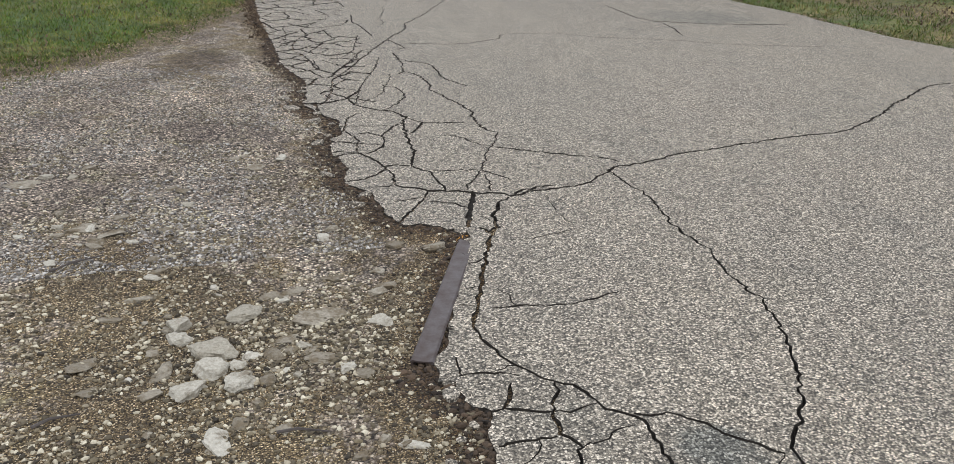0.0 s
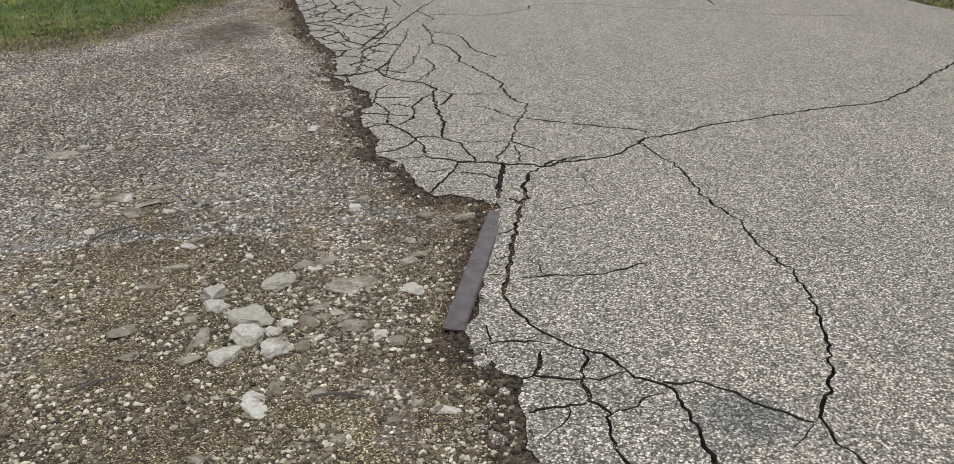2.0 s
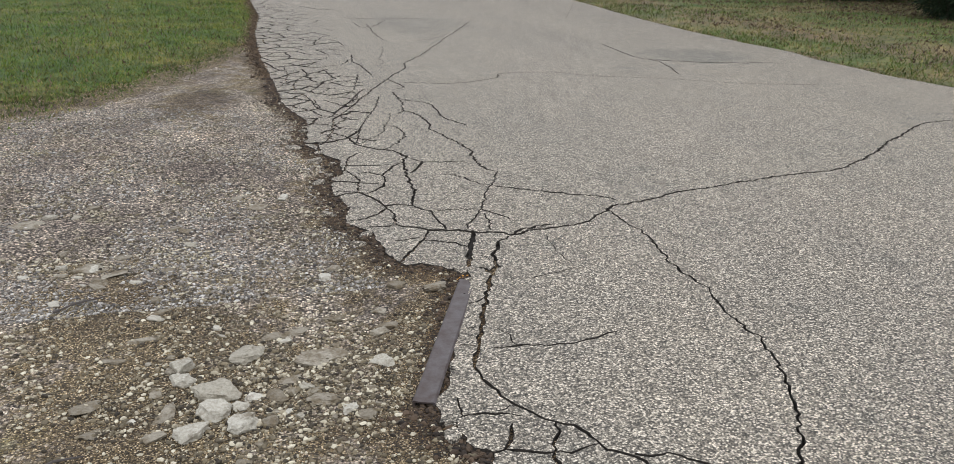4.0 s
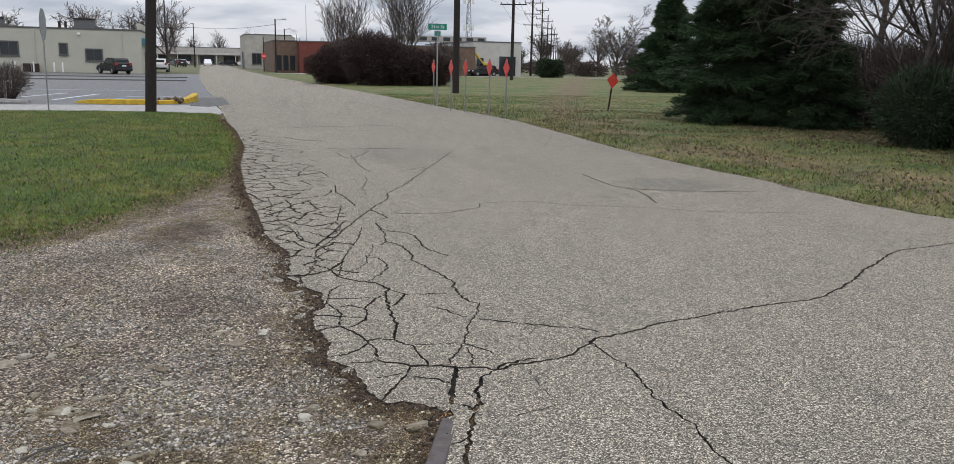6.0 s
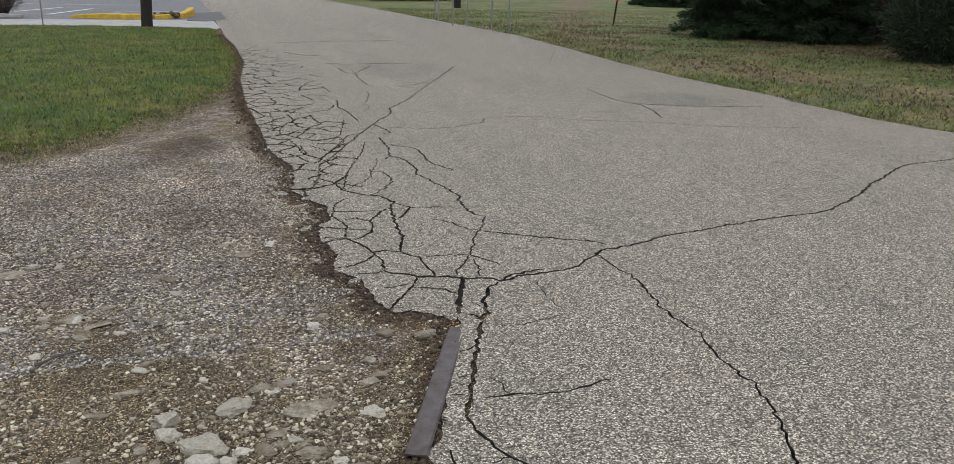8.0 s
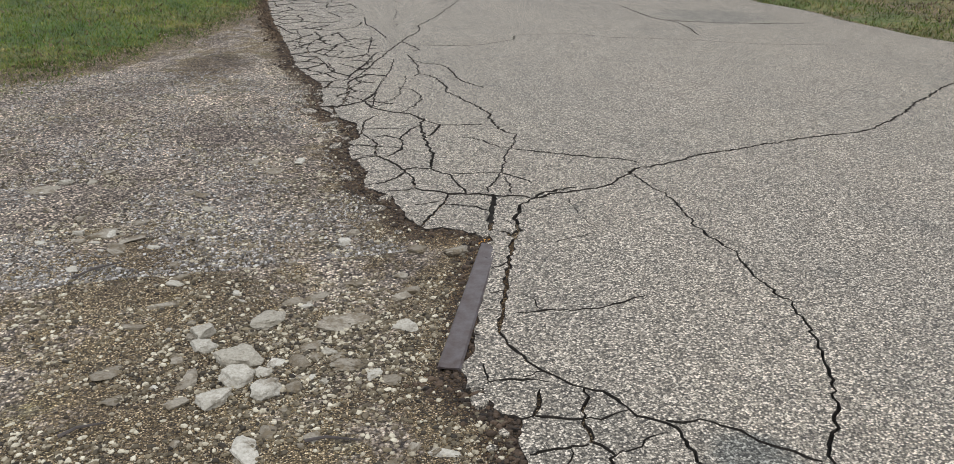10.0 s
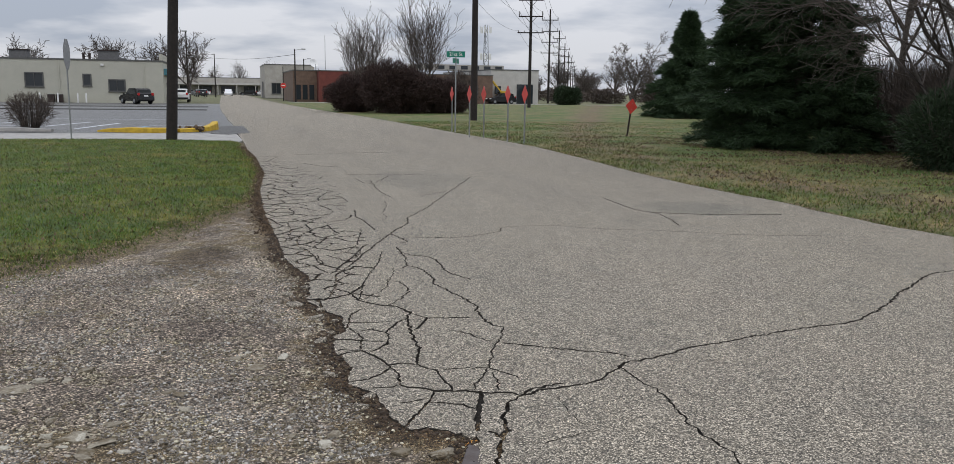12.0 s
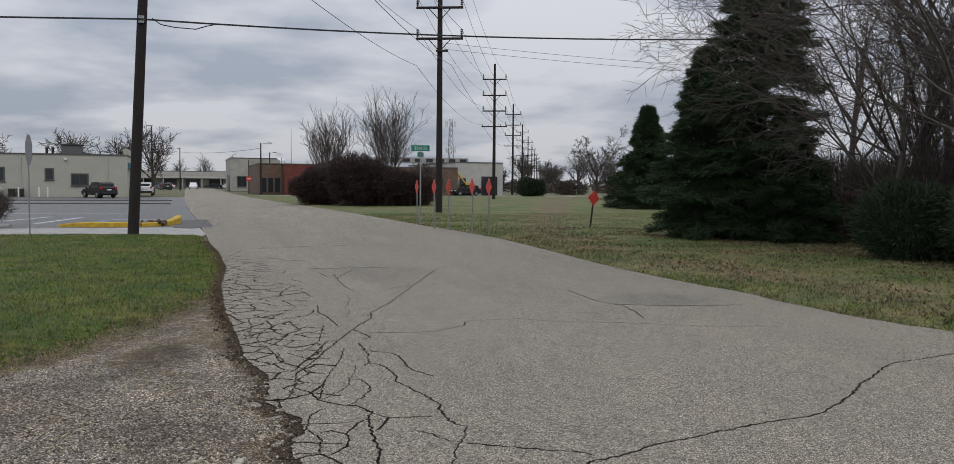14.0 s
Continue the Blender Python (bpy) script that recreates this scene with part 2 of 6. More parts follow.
def varied(name, a, c, rough=0.85, metal=0.0, grain=40.0, mid=None):
    """Colour that differs from piece to piece."""
    m, n, l, b = material(name, rough, metal)
    g = n.new("ShaderNodeNewGeometry")
    o = n.new("ShaderNodeObjectInfo")
    r = math2(n, l, "FRACT", math2(n, l, "ADD", g.outputs["Random Per Island"], o.outputs["Random"]), 0)
    col = ramp(n, l, r, [(0.0, a), (0.62, mid), (1.0, c)] if mid else [(0.0, a), (1.0, c)])
    co = coords(n, l)
    fine = ramp(n, l, noise_tex(n, l, co, grain, 4), [(0.3, (0.7, 0.69, 0.67)), (0.7, (1.12, 1.12, 1.12))])
    l.new(mixed(n, l, 1.0, col, fine, "MULTIPLY"), b.inputs["Base Color"])
    bump(n, l, b, noise_tex(n, l, co, grain * 2, 4), 0.5, 0.004)
    return m


def glass_mat(name, col=(0.03, 0.035, 0.04)):
    m, n, l, b = material(name, 0.08)
    b.inputs["Base Color"].default_value = (*col, 1)
    return m


ASPHALT = asphalt("worn_asphalt", 1.12, 1.0, (1.03, 0.995, 0.955), spills=((1.33, 1.10, 0.16, 0.9), (6.4, 9.9, 0.9, 0.45), (3.2, 14.5, 1.6, 0.25)))
LOT = asphalt("lot_asphalt", 0.42, 1.0, (0.88, 0.96, 1.11), 0.42)
PATCHED = asphalt("damp_patch_asphalt", 0.30, 1.0, (0.9, 0.97, 1.08), 0.55)
GRAVEL = gravel_mat()
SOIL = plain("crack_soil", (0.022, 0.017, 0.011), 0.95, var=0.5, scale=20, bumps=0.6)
# one even dark tone for crack sides and outer slab edges
CRACK_WALL = plain("dark_crack_wall", (0.045, 0.037, 0.028), 0.95, var=0.5, scale=30, bumps=0.6)
LAWN = grass_mat("green_lawn", (0.062, 0.112, 0.009), (0.18, 0.148, 0.045), 0.565)
VERGE = grass_mat("winter_verge", (0.076, 0.132, 0.016), (0.235, 0.18, 0.085), 0.515, track=True)
FIELD = grass_mat("far_field", (0.11, 0.125, 0.045), (0.2, 0.18, 0.1), 0.5)
CONCRETE = plain("weathered_concrete", (0.40, 0.385, 0.36), 0.85, var=0.3, scale=3)
WOOD_POLE = plain("creosoted_wood", (0.022, 0.016, 0.013), 0.85, var=0.45, scale=9, bumps=0.4)
STEEL = plain("galvanised_steel", (0.38, 0.39, 0.39), 0.45, 0.7, var=0.2, scale=12)

# ---- helpers for meshes ----
def part(name, bm, mat, parent=None, label="", smooth=False):
    me = bpy.data.meshes.new(name)
    bm.to_mesh(me)
    bm.free()
    me.materials.append(mat)
    if smooth:
        me.shade_smooth()
    ob = new(name, me)
    ob.parent = parent
    return tagged(ob, label)


def mesh(name, verts, faces, mat, parent=None, label="", smooth=False):
    me = bpy.data.meshes.new(name)
    me.from_pydata(verts, [], faces)
    me.materials.append(mat)
    if smooth:
        me.shade_smooth()
    ob = new(name, me)
    ob.parent = parent
    return tagged(ob, label)


def empty(name, x=0, y=0, z=0, rz=0, label="", category="", group="", kind=""):
    ob = new(name)
    ob.matrix_basis = pose(x, y, z, 0, 0, rz)
    return tagged(ob, label, category, group, kind)


def frac(p, amp, freq, seed=0.0):
    """A small two-octave wander of a point in the plan."""
    a = noise.noise_vector(Vector((p[0] * freq, p[1] * freq, seed)))
    b = noise.noise_vector(Vector((p[0] * freq * 3.3, p[1] * freq * 3.3, seed + 9)))
    c = noise.noise_vector(Vector((p[0] * freq * 8, p[1] * freq * 8, seed + 5)))
    return (p[0] + amp * (a[0] + 0.55 * b[0] + 0.4 * c[0]), p[1] + amp * (a[1] + 0.55 * b[1] + 0.4 * c[1]))


def fine_line(pts, step, amp, freq=7.0, seed=0.0):
    """A polyline cut into short steps that wander."""
    out = []
    for (x0, y0), (x1, y1) in zip(pts, pts[1:]):
        k = max(1, int(math.hypot(x1 - x0, y1 - y0) / step))
        out += [(x0 + (x1 - x0) * i / k, y0 + (y1 - y0) * i / k) for i in range(k)]
    out.append(pts[-1])
    return [frac(p, amp, freq, seed) for p in out]


# ---- the road: its broken edge and its cracks ----
ROAD_RIGHT, ROAD_SPLIT, ROAD_END = 8.35, 26.0, 236.0
EDGE = [(0.72, -4.0), (0.66, 0.4), (0.64, 1.12), (0.65, 1.21), (0.67, 1.28), (0.72, 1.46), (0.67, 1.49), (0.66, 1.57), (0.65, 1.65), (0.59, 1.68), (0.61, 1.79), (0.67, 1.89),
        (0.74, 2.05), (0.81, 2.25), (0.90, 2.47), (0.98, 2.69), (1.07, 2.92), (1.07, 3.02), (0.98, 3.03), (0.89, 3.11), (0.78, 3.13), (0.71, 3.32), (0.70, 3.62), (0.59, 3.85),
        (0.60, 4.00), (0.64, 4.14), (0.58, 4.48), (0.62, 4.77), (0.71, 4.86), (0.73, 5.24), (0.66, 5.38), (0.52, 5.80), (0.58, 5.95), (0.63, 6.65), (0.55, 6.99), (0.49, 7.38),
        (0.48, 8.58), (0.43, 10.43), (0.47, 13.1), (0.67, 16.1), (0.65, 20.0), (0.52, 22.7), (0.5, 26.0)]


def edge_x(y):
    for (x0, y0), (x1, y1) in zip(EDGE, EDGE[1:]):
        if min(y0, y1) <= y <= max(y0, y1) and y1 != y0:
            return x0 + (x1 - x0) * (y - y0) / (y1 - y0)
    return 0.55


def right_x(y):
    return float(np.interp(y, [-4, 6.6, 7.8, 9.3, 10.3, 11.3, 13, 15.2, 18.8, 23, 27, 30, 37, 49, 65, 80, 110], [8.3, 8.26, 8.0, 8.0, 8.15, 8.03, 8.02, 8.14, 8.55, 8.95, 8.95, 8.8, 8.7, 8.5, 7.6, 6.9, 6.2]))


CRACKS = []


def crack(width, *course):
    """Notes a crack: its width in metres, then its course in the plan."""
    CRACKS.append((width, *course))


# the long cracks across the road
crack(0.021, (1.43, 3.40), (1.57, 3.47), (1.77, 3.49), (1.86, 3.50), (1.98, 3.55), (2.08, 3.64), (2.21, 3.75), (2.29, 3.80))
crack(0.019, (2.29, 3.80), (2.41, 3.81), (2.58, 3.87), (2.82, 3.97), (3.07, 4.01), (3.35, 4.08), (3.63, 4.14), (3.92, 4.18), (4.18, 4.20), (4.38, 4.27), (4.64, 4.42), (4.98, 4.63), (5.29, 4.88), (5.57, 5.04), (5.97, 5.32), (6.25, 5.47), (6.6, 5.52), (7.3, 5.66), (8.2, 5.9))
crack(0.012, (2.16, 3.73), (2.18, 3.61), (2.17, 3.47), (2.20, 3.33), (2.19, 3.20), (2.15, 2.99), (2.12, 2.84), (2.11, 2.70), (2.12, 2.57), (2.14, 2.49), (2.11, 2.39), (2.07, 2.24), (2.06, 2.13), (2.06, 2.04), (2.07, 1.96), (2.04, 1.86), (2.01, 1.78), (1.98, 1.69), (1.93, 1.58), (1.89, 1.50), (1.84, 1.42), (1.82, 1.37), (1.77, 1.30), (1.75, 1.25), (1.69, 1.19), (1.64, 1.15), (1.60, 1.09), (1.56, 1.05), (1.54, 0.99), (1.53, 0.92), (1.62, 0.62), (1.75, 0.10))
# the broken corner beside the steel post
crack(0.014, (0.82, 1.98), (0.84, 1.88), (0.85, 1.80), (0.87, 1.74), (0.89, 1.69), (0.93, 1.64), (0.99, 1.57), (1.04, 1.53), (1.06, 1.49), (1.07, 1.43), (1.09, 1.38), (1.13, 1.34), (1.16, 1.31), (1.17, 1.26), (1.17, 1.19), (1.16, 1.12), (1.15, 1.03), (1.13, 0.90), (1.10, 0.50))
crack(0.014, (1.16, 1.32), (1.23, 1.32), (1.28, 1.31), (1.31, 1.28), (1.36, 1.23), (1.40, 1.16), (1.44, 1.11), (1.48, 1.06), (1.52, 1.02))
crack(0.014, (0.68, 1.69), (0.76, 1.69), (0.82, 1.67), (0.87, 1.65))
crack(0.008, (0.80, 1.69), (0.86, 1.71), (0.89, 1.70))
crack(0.009, (0.70, 1.82), (0.69, 1.76), (0.69, 1.68))
crack(0.012, (0.84, 1.60), (0.81, 1.54), (0.79, 1.50), (0.75, 1.47), (0.70, 1.46), (0.66, 1.50))
crack(0.012, (0.75, 1.47), (0.81, 1.44), (0.86, 1.42), (0.91, 1.41), (0.97, 1.40), (1.04, 1.41), (1.07, 1.42))
crack(0.014, (0.99, 1.57), (0.94, 1.48), (0.91, 1.41), (0.90, 1.33), (0.89, 1.28), (0.91, 1.26), (0.93, 1.21), (0.90, 1.15), (0.89, 1.11), (0.89, 1.00), (0.84, 0.60))
crack(0.011, (0.67, 1.28), (0.73, 1.28), (0.80, 1.27), (0.88, 1.27))
crack(0.008, (0.93, 1.21), (0.98, 1.22), (1.02, 1.23), (1.08, 1.26), (1.14, 1.28))
crack(0.005, (0.81, 1.27), (0.79, 1.22), (0.75, 1.18), (0.70, 1.16), (0.67, 1.14))
crack(0.021, (1.43, 3.41), (1.34, 3.33), (1.26, 3.16), (1.22, 3.03), (1.14, 2.85), (1.06, 2.64), (0.99, 2.45), (0.90, 2.23), (0.83, 2.05), (0.82, 1.98))
crack(0.023, (1.23, 2.99), (1.18, 2.93), (1.17, 2.98), (1.14, 3.01))
crack(0.010, (0.88, 2.35), (0.95, 2.36))
crack(0.012, (0.96, 2.59), (1.06, 2.64))
crack(0.010, (0.82, 2.22), (0.88, 2.19))
crack(0.011, (1.19, 3.17), (1.22, 3.10))
crack(0.030, (1.25, 3.53), (1.23, 3.46), (1.17, 3.29), (1.12, 3.14), (1.08, 3.02))
crack(0.005, (1.01, 2.32), (1.04, 2.27), (1.04, 2.19), (1.06, 2.14))
crack(0.012, (0.93, 2.15), (1.00, 2.15), (1.06, 2.14), (1.18, 2.12), (1.29, 2.11), (1.37, 2.13), (1.50, 2.16))
crack(0.005, (1.63, 3.37), (1.60, 3.18), (1.60, 3.04), (1.61, 2.95))
crack(0.006, (1.21, 2.81), (1.32, 2.81), (1.49, 2.85), (1.64, 2.88))
crack(0.005, (1.52, 1.02), (1.45, 0.97), (1.40, 0.93))
# the net along the crumbling edge
crack(0.018, (1.75, 3.54), (1.63, 3.52), (1.52, 3.48), (1.44, 3.42))
crack(0.016, (1.44, 3.42), (1.40, 3.48), (1.31, 3.49), (1.24, 3.52), (1.18, 3.57), (1.12, 3.58), (1.11, 3.71), (1.10, 3.85), (1.09, 3.96), (1.05, 4.00), (1.01, 4.07), (0.94, 4.10), (0.85, 4.10), (0.83, 4.22), (0.78, 4.33), (0.73, 4.41), (0.62, 4.47), (0.56, 4.43))
crack(0.018, (1.01, 4.07), (1.05, 4.18), (1.10, 4.36), (1.11, 4.56), (1.13, 4.77), (1.16, 4.95), (1.17, 5.08))
crack(0.018, (1.17, 5.08), (1.24, 5.24), (1.19, 5.34), (1.15, 5.44), (1.09, 5.47), (1.03, 5.53), (0.97, 5.60), (0.91, 5.67))
crack(0.017, (1.17, 5.08), (1.12, 5.04), (1.04, 4.92), (0.98, 4.81), (0.95, 4.64), (0.93, 4.53), (0.87, 4.44), (0.78, 4.35))
crack(0.017, (0.85, 4.10), (0.87, 3.99), (0.87, 3.85), (0.85, 3.73))
crack(0.018, (0.85, 3.73), (0.76, 3.73), (0.69, 3.74), (0.64, 3.72))
crack(0.018, (0.85, 4.03), (0.78, 3.96), (0.70, 3.89), (0.61, 3.86))
crack(0.018, (0.85, 3.73), (0.92, 3.67), (1.02, 3.61), (1.07, 3.59), (1.12, 3.58))
crack(0.013, (1.02, 3.61), (0.95, 3.46), (0.88, 3.36), (0.83, 3.27), (0.78, 3.20), (0.75, 3.15))
crack(0.016, (0.80, 3.47), (0.84, 3.47), (0.92, 3.50), (0.96, 3.50))
crack(0.017, (0.95, 3.45), (1.03, 3.41), (1.10, 3.37), (1.16, 3.30))
crack(0.018, (0.56, 4.43), (0.57, 4.24), (0.63, 4.11), (0.59, 3.98), (0.55, 3.89))
crack(0.014, (0.63, 4.11), (0.59, 4.24), (0.54, 4.23))
crack(0.018, (0.55, 4.31), (0.63, 4.39), (0.73, 4.41))
crack(0.013, (0.73, 4.41), (0.76, 4.55), (0.79, 4.68), (0.77, 4.79), (0.74, 4.92))
crack(0.018, (0.57, 4.70), (0.68, 4.67), (0.77, 4.62), (0.93, 4.55))
crack(0.018, (0.80, 4.85), (0.88, 4.87), (0.95, 4.79), (0.98, 4.78))
crack(0.018, (0.69, 5.07), (0.80, 5.06), (0.93, 5.03), (1.06, 5.03))
crack(0.013, (0.69, 4.88), (0.75, 5.02), (0.79, 5.26), (0.87, 5.38), (0.93, 5.44))
crack(0.011, (1.41, 3.90), (1.48, 4.06), (1.55, 4.24), (1.63, 4.38), (1.71, 4.55), (1.77, 4.69))
crack(0.018, (1.77, 4.69), (1.72, 4.75), (1.69, 4.87), (1.71, 5.03), (1.71, 5.17), (1.76, 5.29), (1.74, 5.45), (1.73, 5.59), (1.68, 5.77), (1.65, 5.98), (1.61, 6.12), (1.67, 6.28), (1.66, 6.45), (1.65, 6.67), (1.62, 6.78), (1.55, 6.88))
crack(0.013, (1.63, 4.38), (1.58, 4.42), (1.53, 4.49), (1.51, 4.57), (1.45, 4.68), (1.38, 4.69))
crack(0.019, (1.66, 4.34), (1.75, 4.28), (1.85, 4.21), (1.98, 4.12), (2.16, 4.03), (2.27, 3.96), (2.32, 3.87))
crack(0.014, (1.41, 3.90), (1.35, 3.92), (1.24, 3.93), (1.16, 3.93), (1.09, 3.95))
crack(0.017, (1.41, 3.90), (1.45, 3.82), (1.52, 3.74), (1.53, 3.67))
crack(0.011, (1.39, 3.82), (1.40, 3.74), (1.39, 3.63), (1.35, 3.51))
crack(0.011, (1.41, 3.90), (1.35, 3.78), (1.27, 3.66), (1.22, 3.56))
crack(0.018, (1.21, 5.28), (1.26, 5.14), (1.31, 5.05), (1.25, 4.90), (1.16, 4.79))
crack(0.018, (1.31, 5.05), (1.44, 5.03), (1.63, 4.98))
crack(0.016, (4.44, 14.73), (3.99, 13.73), (3.69, 13.02), (3.41, 12.45), (3.16, 11.86), (2.85, 11.20), (2.67, 10.78), (2.41, 10.22), (2.27, 9.97), (2.17, 9.83))
crack(0.018, (2.17, 9.83), (2.09, 9.39), (1.99, 9.17), (1.87, 8.97), (1.73, 8.65))
crack(0.018, (1.73, 8.65), (1.57, 8.29), (1.46, 8.05))
crack(0.018, (1.46, 8.05), (1.35, 7.76), (1.25, 7.55), (1.16, 7.29), (1.06, 7.05), (0.96, 6.82), (0.87, 6.66), (0.81, 6.25), (0.75, 5.93), (0.69, 5.80), (0.64, 5.72), (0.58, 5.77))
crack(0.018, (1.46, 8.05), (1.36, 8.04), (1.24, 7.75), (1.11, 7.36), (1.02, 7.17), (0.93, 6.94), (0.84, 6.70))
crack(0.018, (1.73, 8.65), (1.76, 8.48), (1.80, 8.24), (1.82, 8.12), (1.71, 8.03))
crack(0.018, (1.83, 8.39), (2.06, 8.34), (2.32, 8.25), (2.54, 8.28), (2.81, 8.43), (3.02, 8.56), (3.10, 8.81))
crack(0.015, (1.63, 7.84), (1.62, 7.57), (1.61, 7.25), (1.55, 6.91), (1.48, 6.76))
crack(0.018, (1.63, 7.84), (1.62, 7.50), (1.71, 7.35), (1.81, 7.27), (1.88, 7.13), (1.86, 6.84), (1.84, 6.62), (1.87, 6.41), (1.98, 6.18))
crack(0.011, (1.41, 6.83), (1.35, 6.55), (1.26, 6.30), (1.22, 6.10), (1.14, 5.94), (1.03, 5.80), (0.93, 5.67))
crack(0.013, (1.26, 6.30), (1.34, 6.24), (1.37, 6.07), (1.36, 5.89), (1.27, 5.70), (1.15, 5.53), (1.09, 5.47))
crack(0.014, (1.19, 6.72), (1.11, 6.48), (1.03, 6.19), (0.96, 5.88), (0.92, 5.67))
crack(0.018, (0.92, 5.67), (0.90, 5.90), (0.82, 6.06), (0.79, 6.14))
crack(0.013, (1.44, 7.61), (1.38, 7.30), (1.28, 6.97), (1.19, 6.72))
crack(0.013, (1.45, 9.01), (1.36, 8.53), (1.26, 8.06), (1.10, 7.68))
crack(0.018, (1.62, 10.66), (1.54, 10.01), (1.59, 9.69), (1.60, 9.30), (1.61, 8.93))
crack(0.018, (1.11, 9.44), (1.12, 9.12), (1.16, 8.77), (1.01, 8.60), (0.92, 8.31), (0.81, 8.02), (0.73, 7.89))
crack(0.015, (0.66, 8.05), (0.73, 7.89), (0.76, 7.50), (0.77, 7.20), (0.83, 7.02), (0.90, 6.92))
crack(0.013, (0.66, 9.68), (0.66, 9.09), (0.59, 8.57), (0.50, 8.29), (0.38, 8.11))
crack(0.018, (0.66, 8.05), (0.67, 8.48), (0.77, 8.85), (0.89, 9.04), (0.86, 9.49), (0.98, 9.80), (1.10, 10.09))
crack(0.018, (0.90, 6.92), (1.00, 6.63), (1.10, 6.56))
crack(0.008, (1.23, 10.17), (1.33, 10.71), (1.26, 11.03))
crack(0.008, (2.21, 11.52), (2.08, 10.88), (1.93, 10.31), (1.92, 9.93), (1.82, 9.69))
crack(0.015, (2.47, 14.45), (2.36, 13.31), (2.34, 12.62), (2.37, 11.99))
crack(0.035, (1.58, 20.88), (2.10, 20.84), (2.76, 21.21), (3.73, 21.37), (4.75, 21.53))
crack(0.035, (1.58, 18.24), (1.89, 17.46), (2.36, 17.12))
crack(0.035, (2.16, 15.60), (2.49, 15.44), (2.97, 15.50), (3.68, 15.41))
crack(0.016, (2.25, 14.80), (2.27, 14.07), (2.40, 13.86), (2.66, 14.42), (2.93, 15.15))
crack(0.016, (2.74, 11.93), (3.18, 12.33), (3.45, 12.61))
crack(0.018, (5.60, 11.30), (5.54, 10.73), (5.46, 9.96), (5.60, 9.51), (5.50, 8.98), (5.33, 8.46))
crack(0.011, (3.10, 8.81), (3.25, 8.87), (3.81, 8.86), (4.22, 8.49), (4.91, 8.22), (5.70, 7.74), (6.62, 7.47))
crack(0.008, (6.62, 15.30), (7.23, 16.61), (7.95, 18.15))
# the thin dark repair seam and the far cracks
crack(0.035, (5.53, 9.68), (5.72, 9.56), (6.22, 9.31), (6.70, 9.19), (7.3, 9.1))
crack(0.010, (6.8, 24.5), (7.6, 22.6))


def zone_x(y):
    """How far from the edge the net of fine cracks reaches."""
    return float(np.interp(y, [5, 6.8, 8, 10, 13, 16, 20], [0.85, 1.15, 1.3, 1.5, 1.75, 1.6, 1.2]))


def cell_cracks(rng):
    """The edges of a net of Voronoi cells along the broken edge."""
    lines, seeds, tries = [], [], 0
    while tries < 14000:
        tries += 1
        y = rng.uniform(5.2, 19.0)
        x = rng.uniform(0.3, 2.9)
        gap = 0.135 if y < 9.5 else 0.17
        if x < zone_x(y) + 0.3 and all(((x - a) / 1.0) ** 2 + ((y - b) / 2.6) ** 2 > gap * gap for a, b in seeds):
            seeds.append((x, y))
    seen = set()
    for sx, sy in seeds:
        poly = [(sx - 0.6, sy - 1.2), (sx + 0.6, sy - 1.2), (sx + 0.6, sy + 1.2), (sx - 0.6, sy + 1.2)]
        near = sorted(seeds, key=lambda q: (q[0] - sx) ** 2 + (q[1] - sy) ** 2)[1:30]
        for qx, qy in near:
            mx, my, nx, ny = (sx + qx) / 2, (sy + qy) / 2, qx - sx, qy - sy
            cut, side = [], [(p[0] - mx) * nx + (p[1] - my) * ny for p in poly]
            for i, p in enumerate(poly):
                r, a, b = poly[(i + 1) % len(poly)], side[i], side[(i + 1) % len(poly)]
                if a <= 0:
                    cut.append(p)
                if a * b < 0:
                    f = a / (a - b)
                    cut.append((p[0] + f * (r[0] - p[0]), p[1] + f * (r[1] - p[1])))
            poly = cut
        for i, p in enumerate(poly):
            r = poly[(i + 1) % len(poly)]
            key = tuple(sorted(((round(p[0], 3), round(p[1], 3)), (round(r[0], 3), round(r[1], 3)))))
            if key in seen or math.hypot(p[0] - r[0], p[1] - r[1]) < 0.03:
                continue
            seen.add(key)
            mx, my = (p[0] + r[0]) / 2, (p[1] + r[1]) / 2
            depth = (mx - edge_x(my)) / max(0.2, zone_x(my) - edge_x(my))
            along = abs(p[1] - r[1]) / (abs(p[0] - r[0]) + abs(p[1] - r[1]))
            if depth > 1 or my < 5.6 or rng.random() < 0.03 + 0.45 * max(0, depth) ** 2 + (0.15 if my > 13 else 0) + 0.12 * (1 - along):
                continue
            w = rng.uniform(0.012, 0.021) * (1.15 - 0.45 * max(0, depth)) * (2.2 - 1.1 * along)
            lines.append((w, p, r))
    return lines


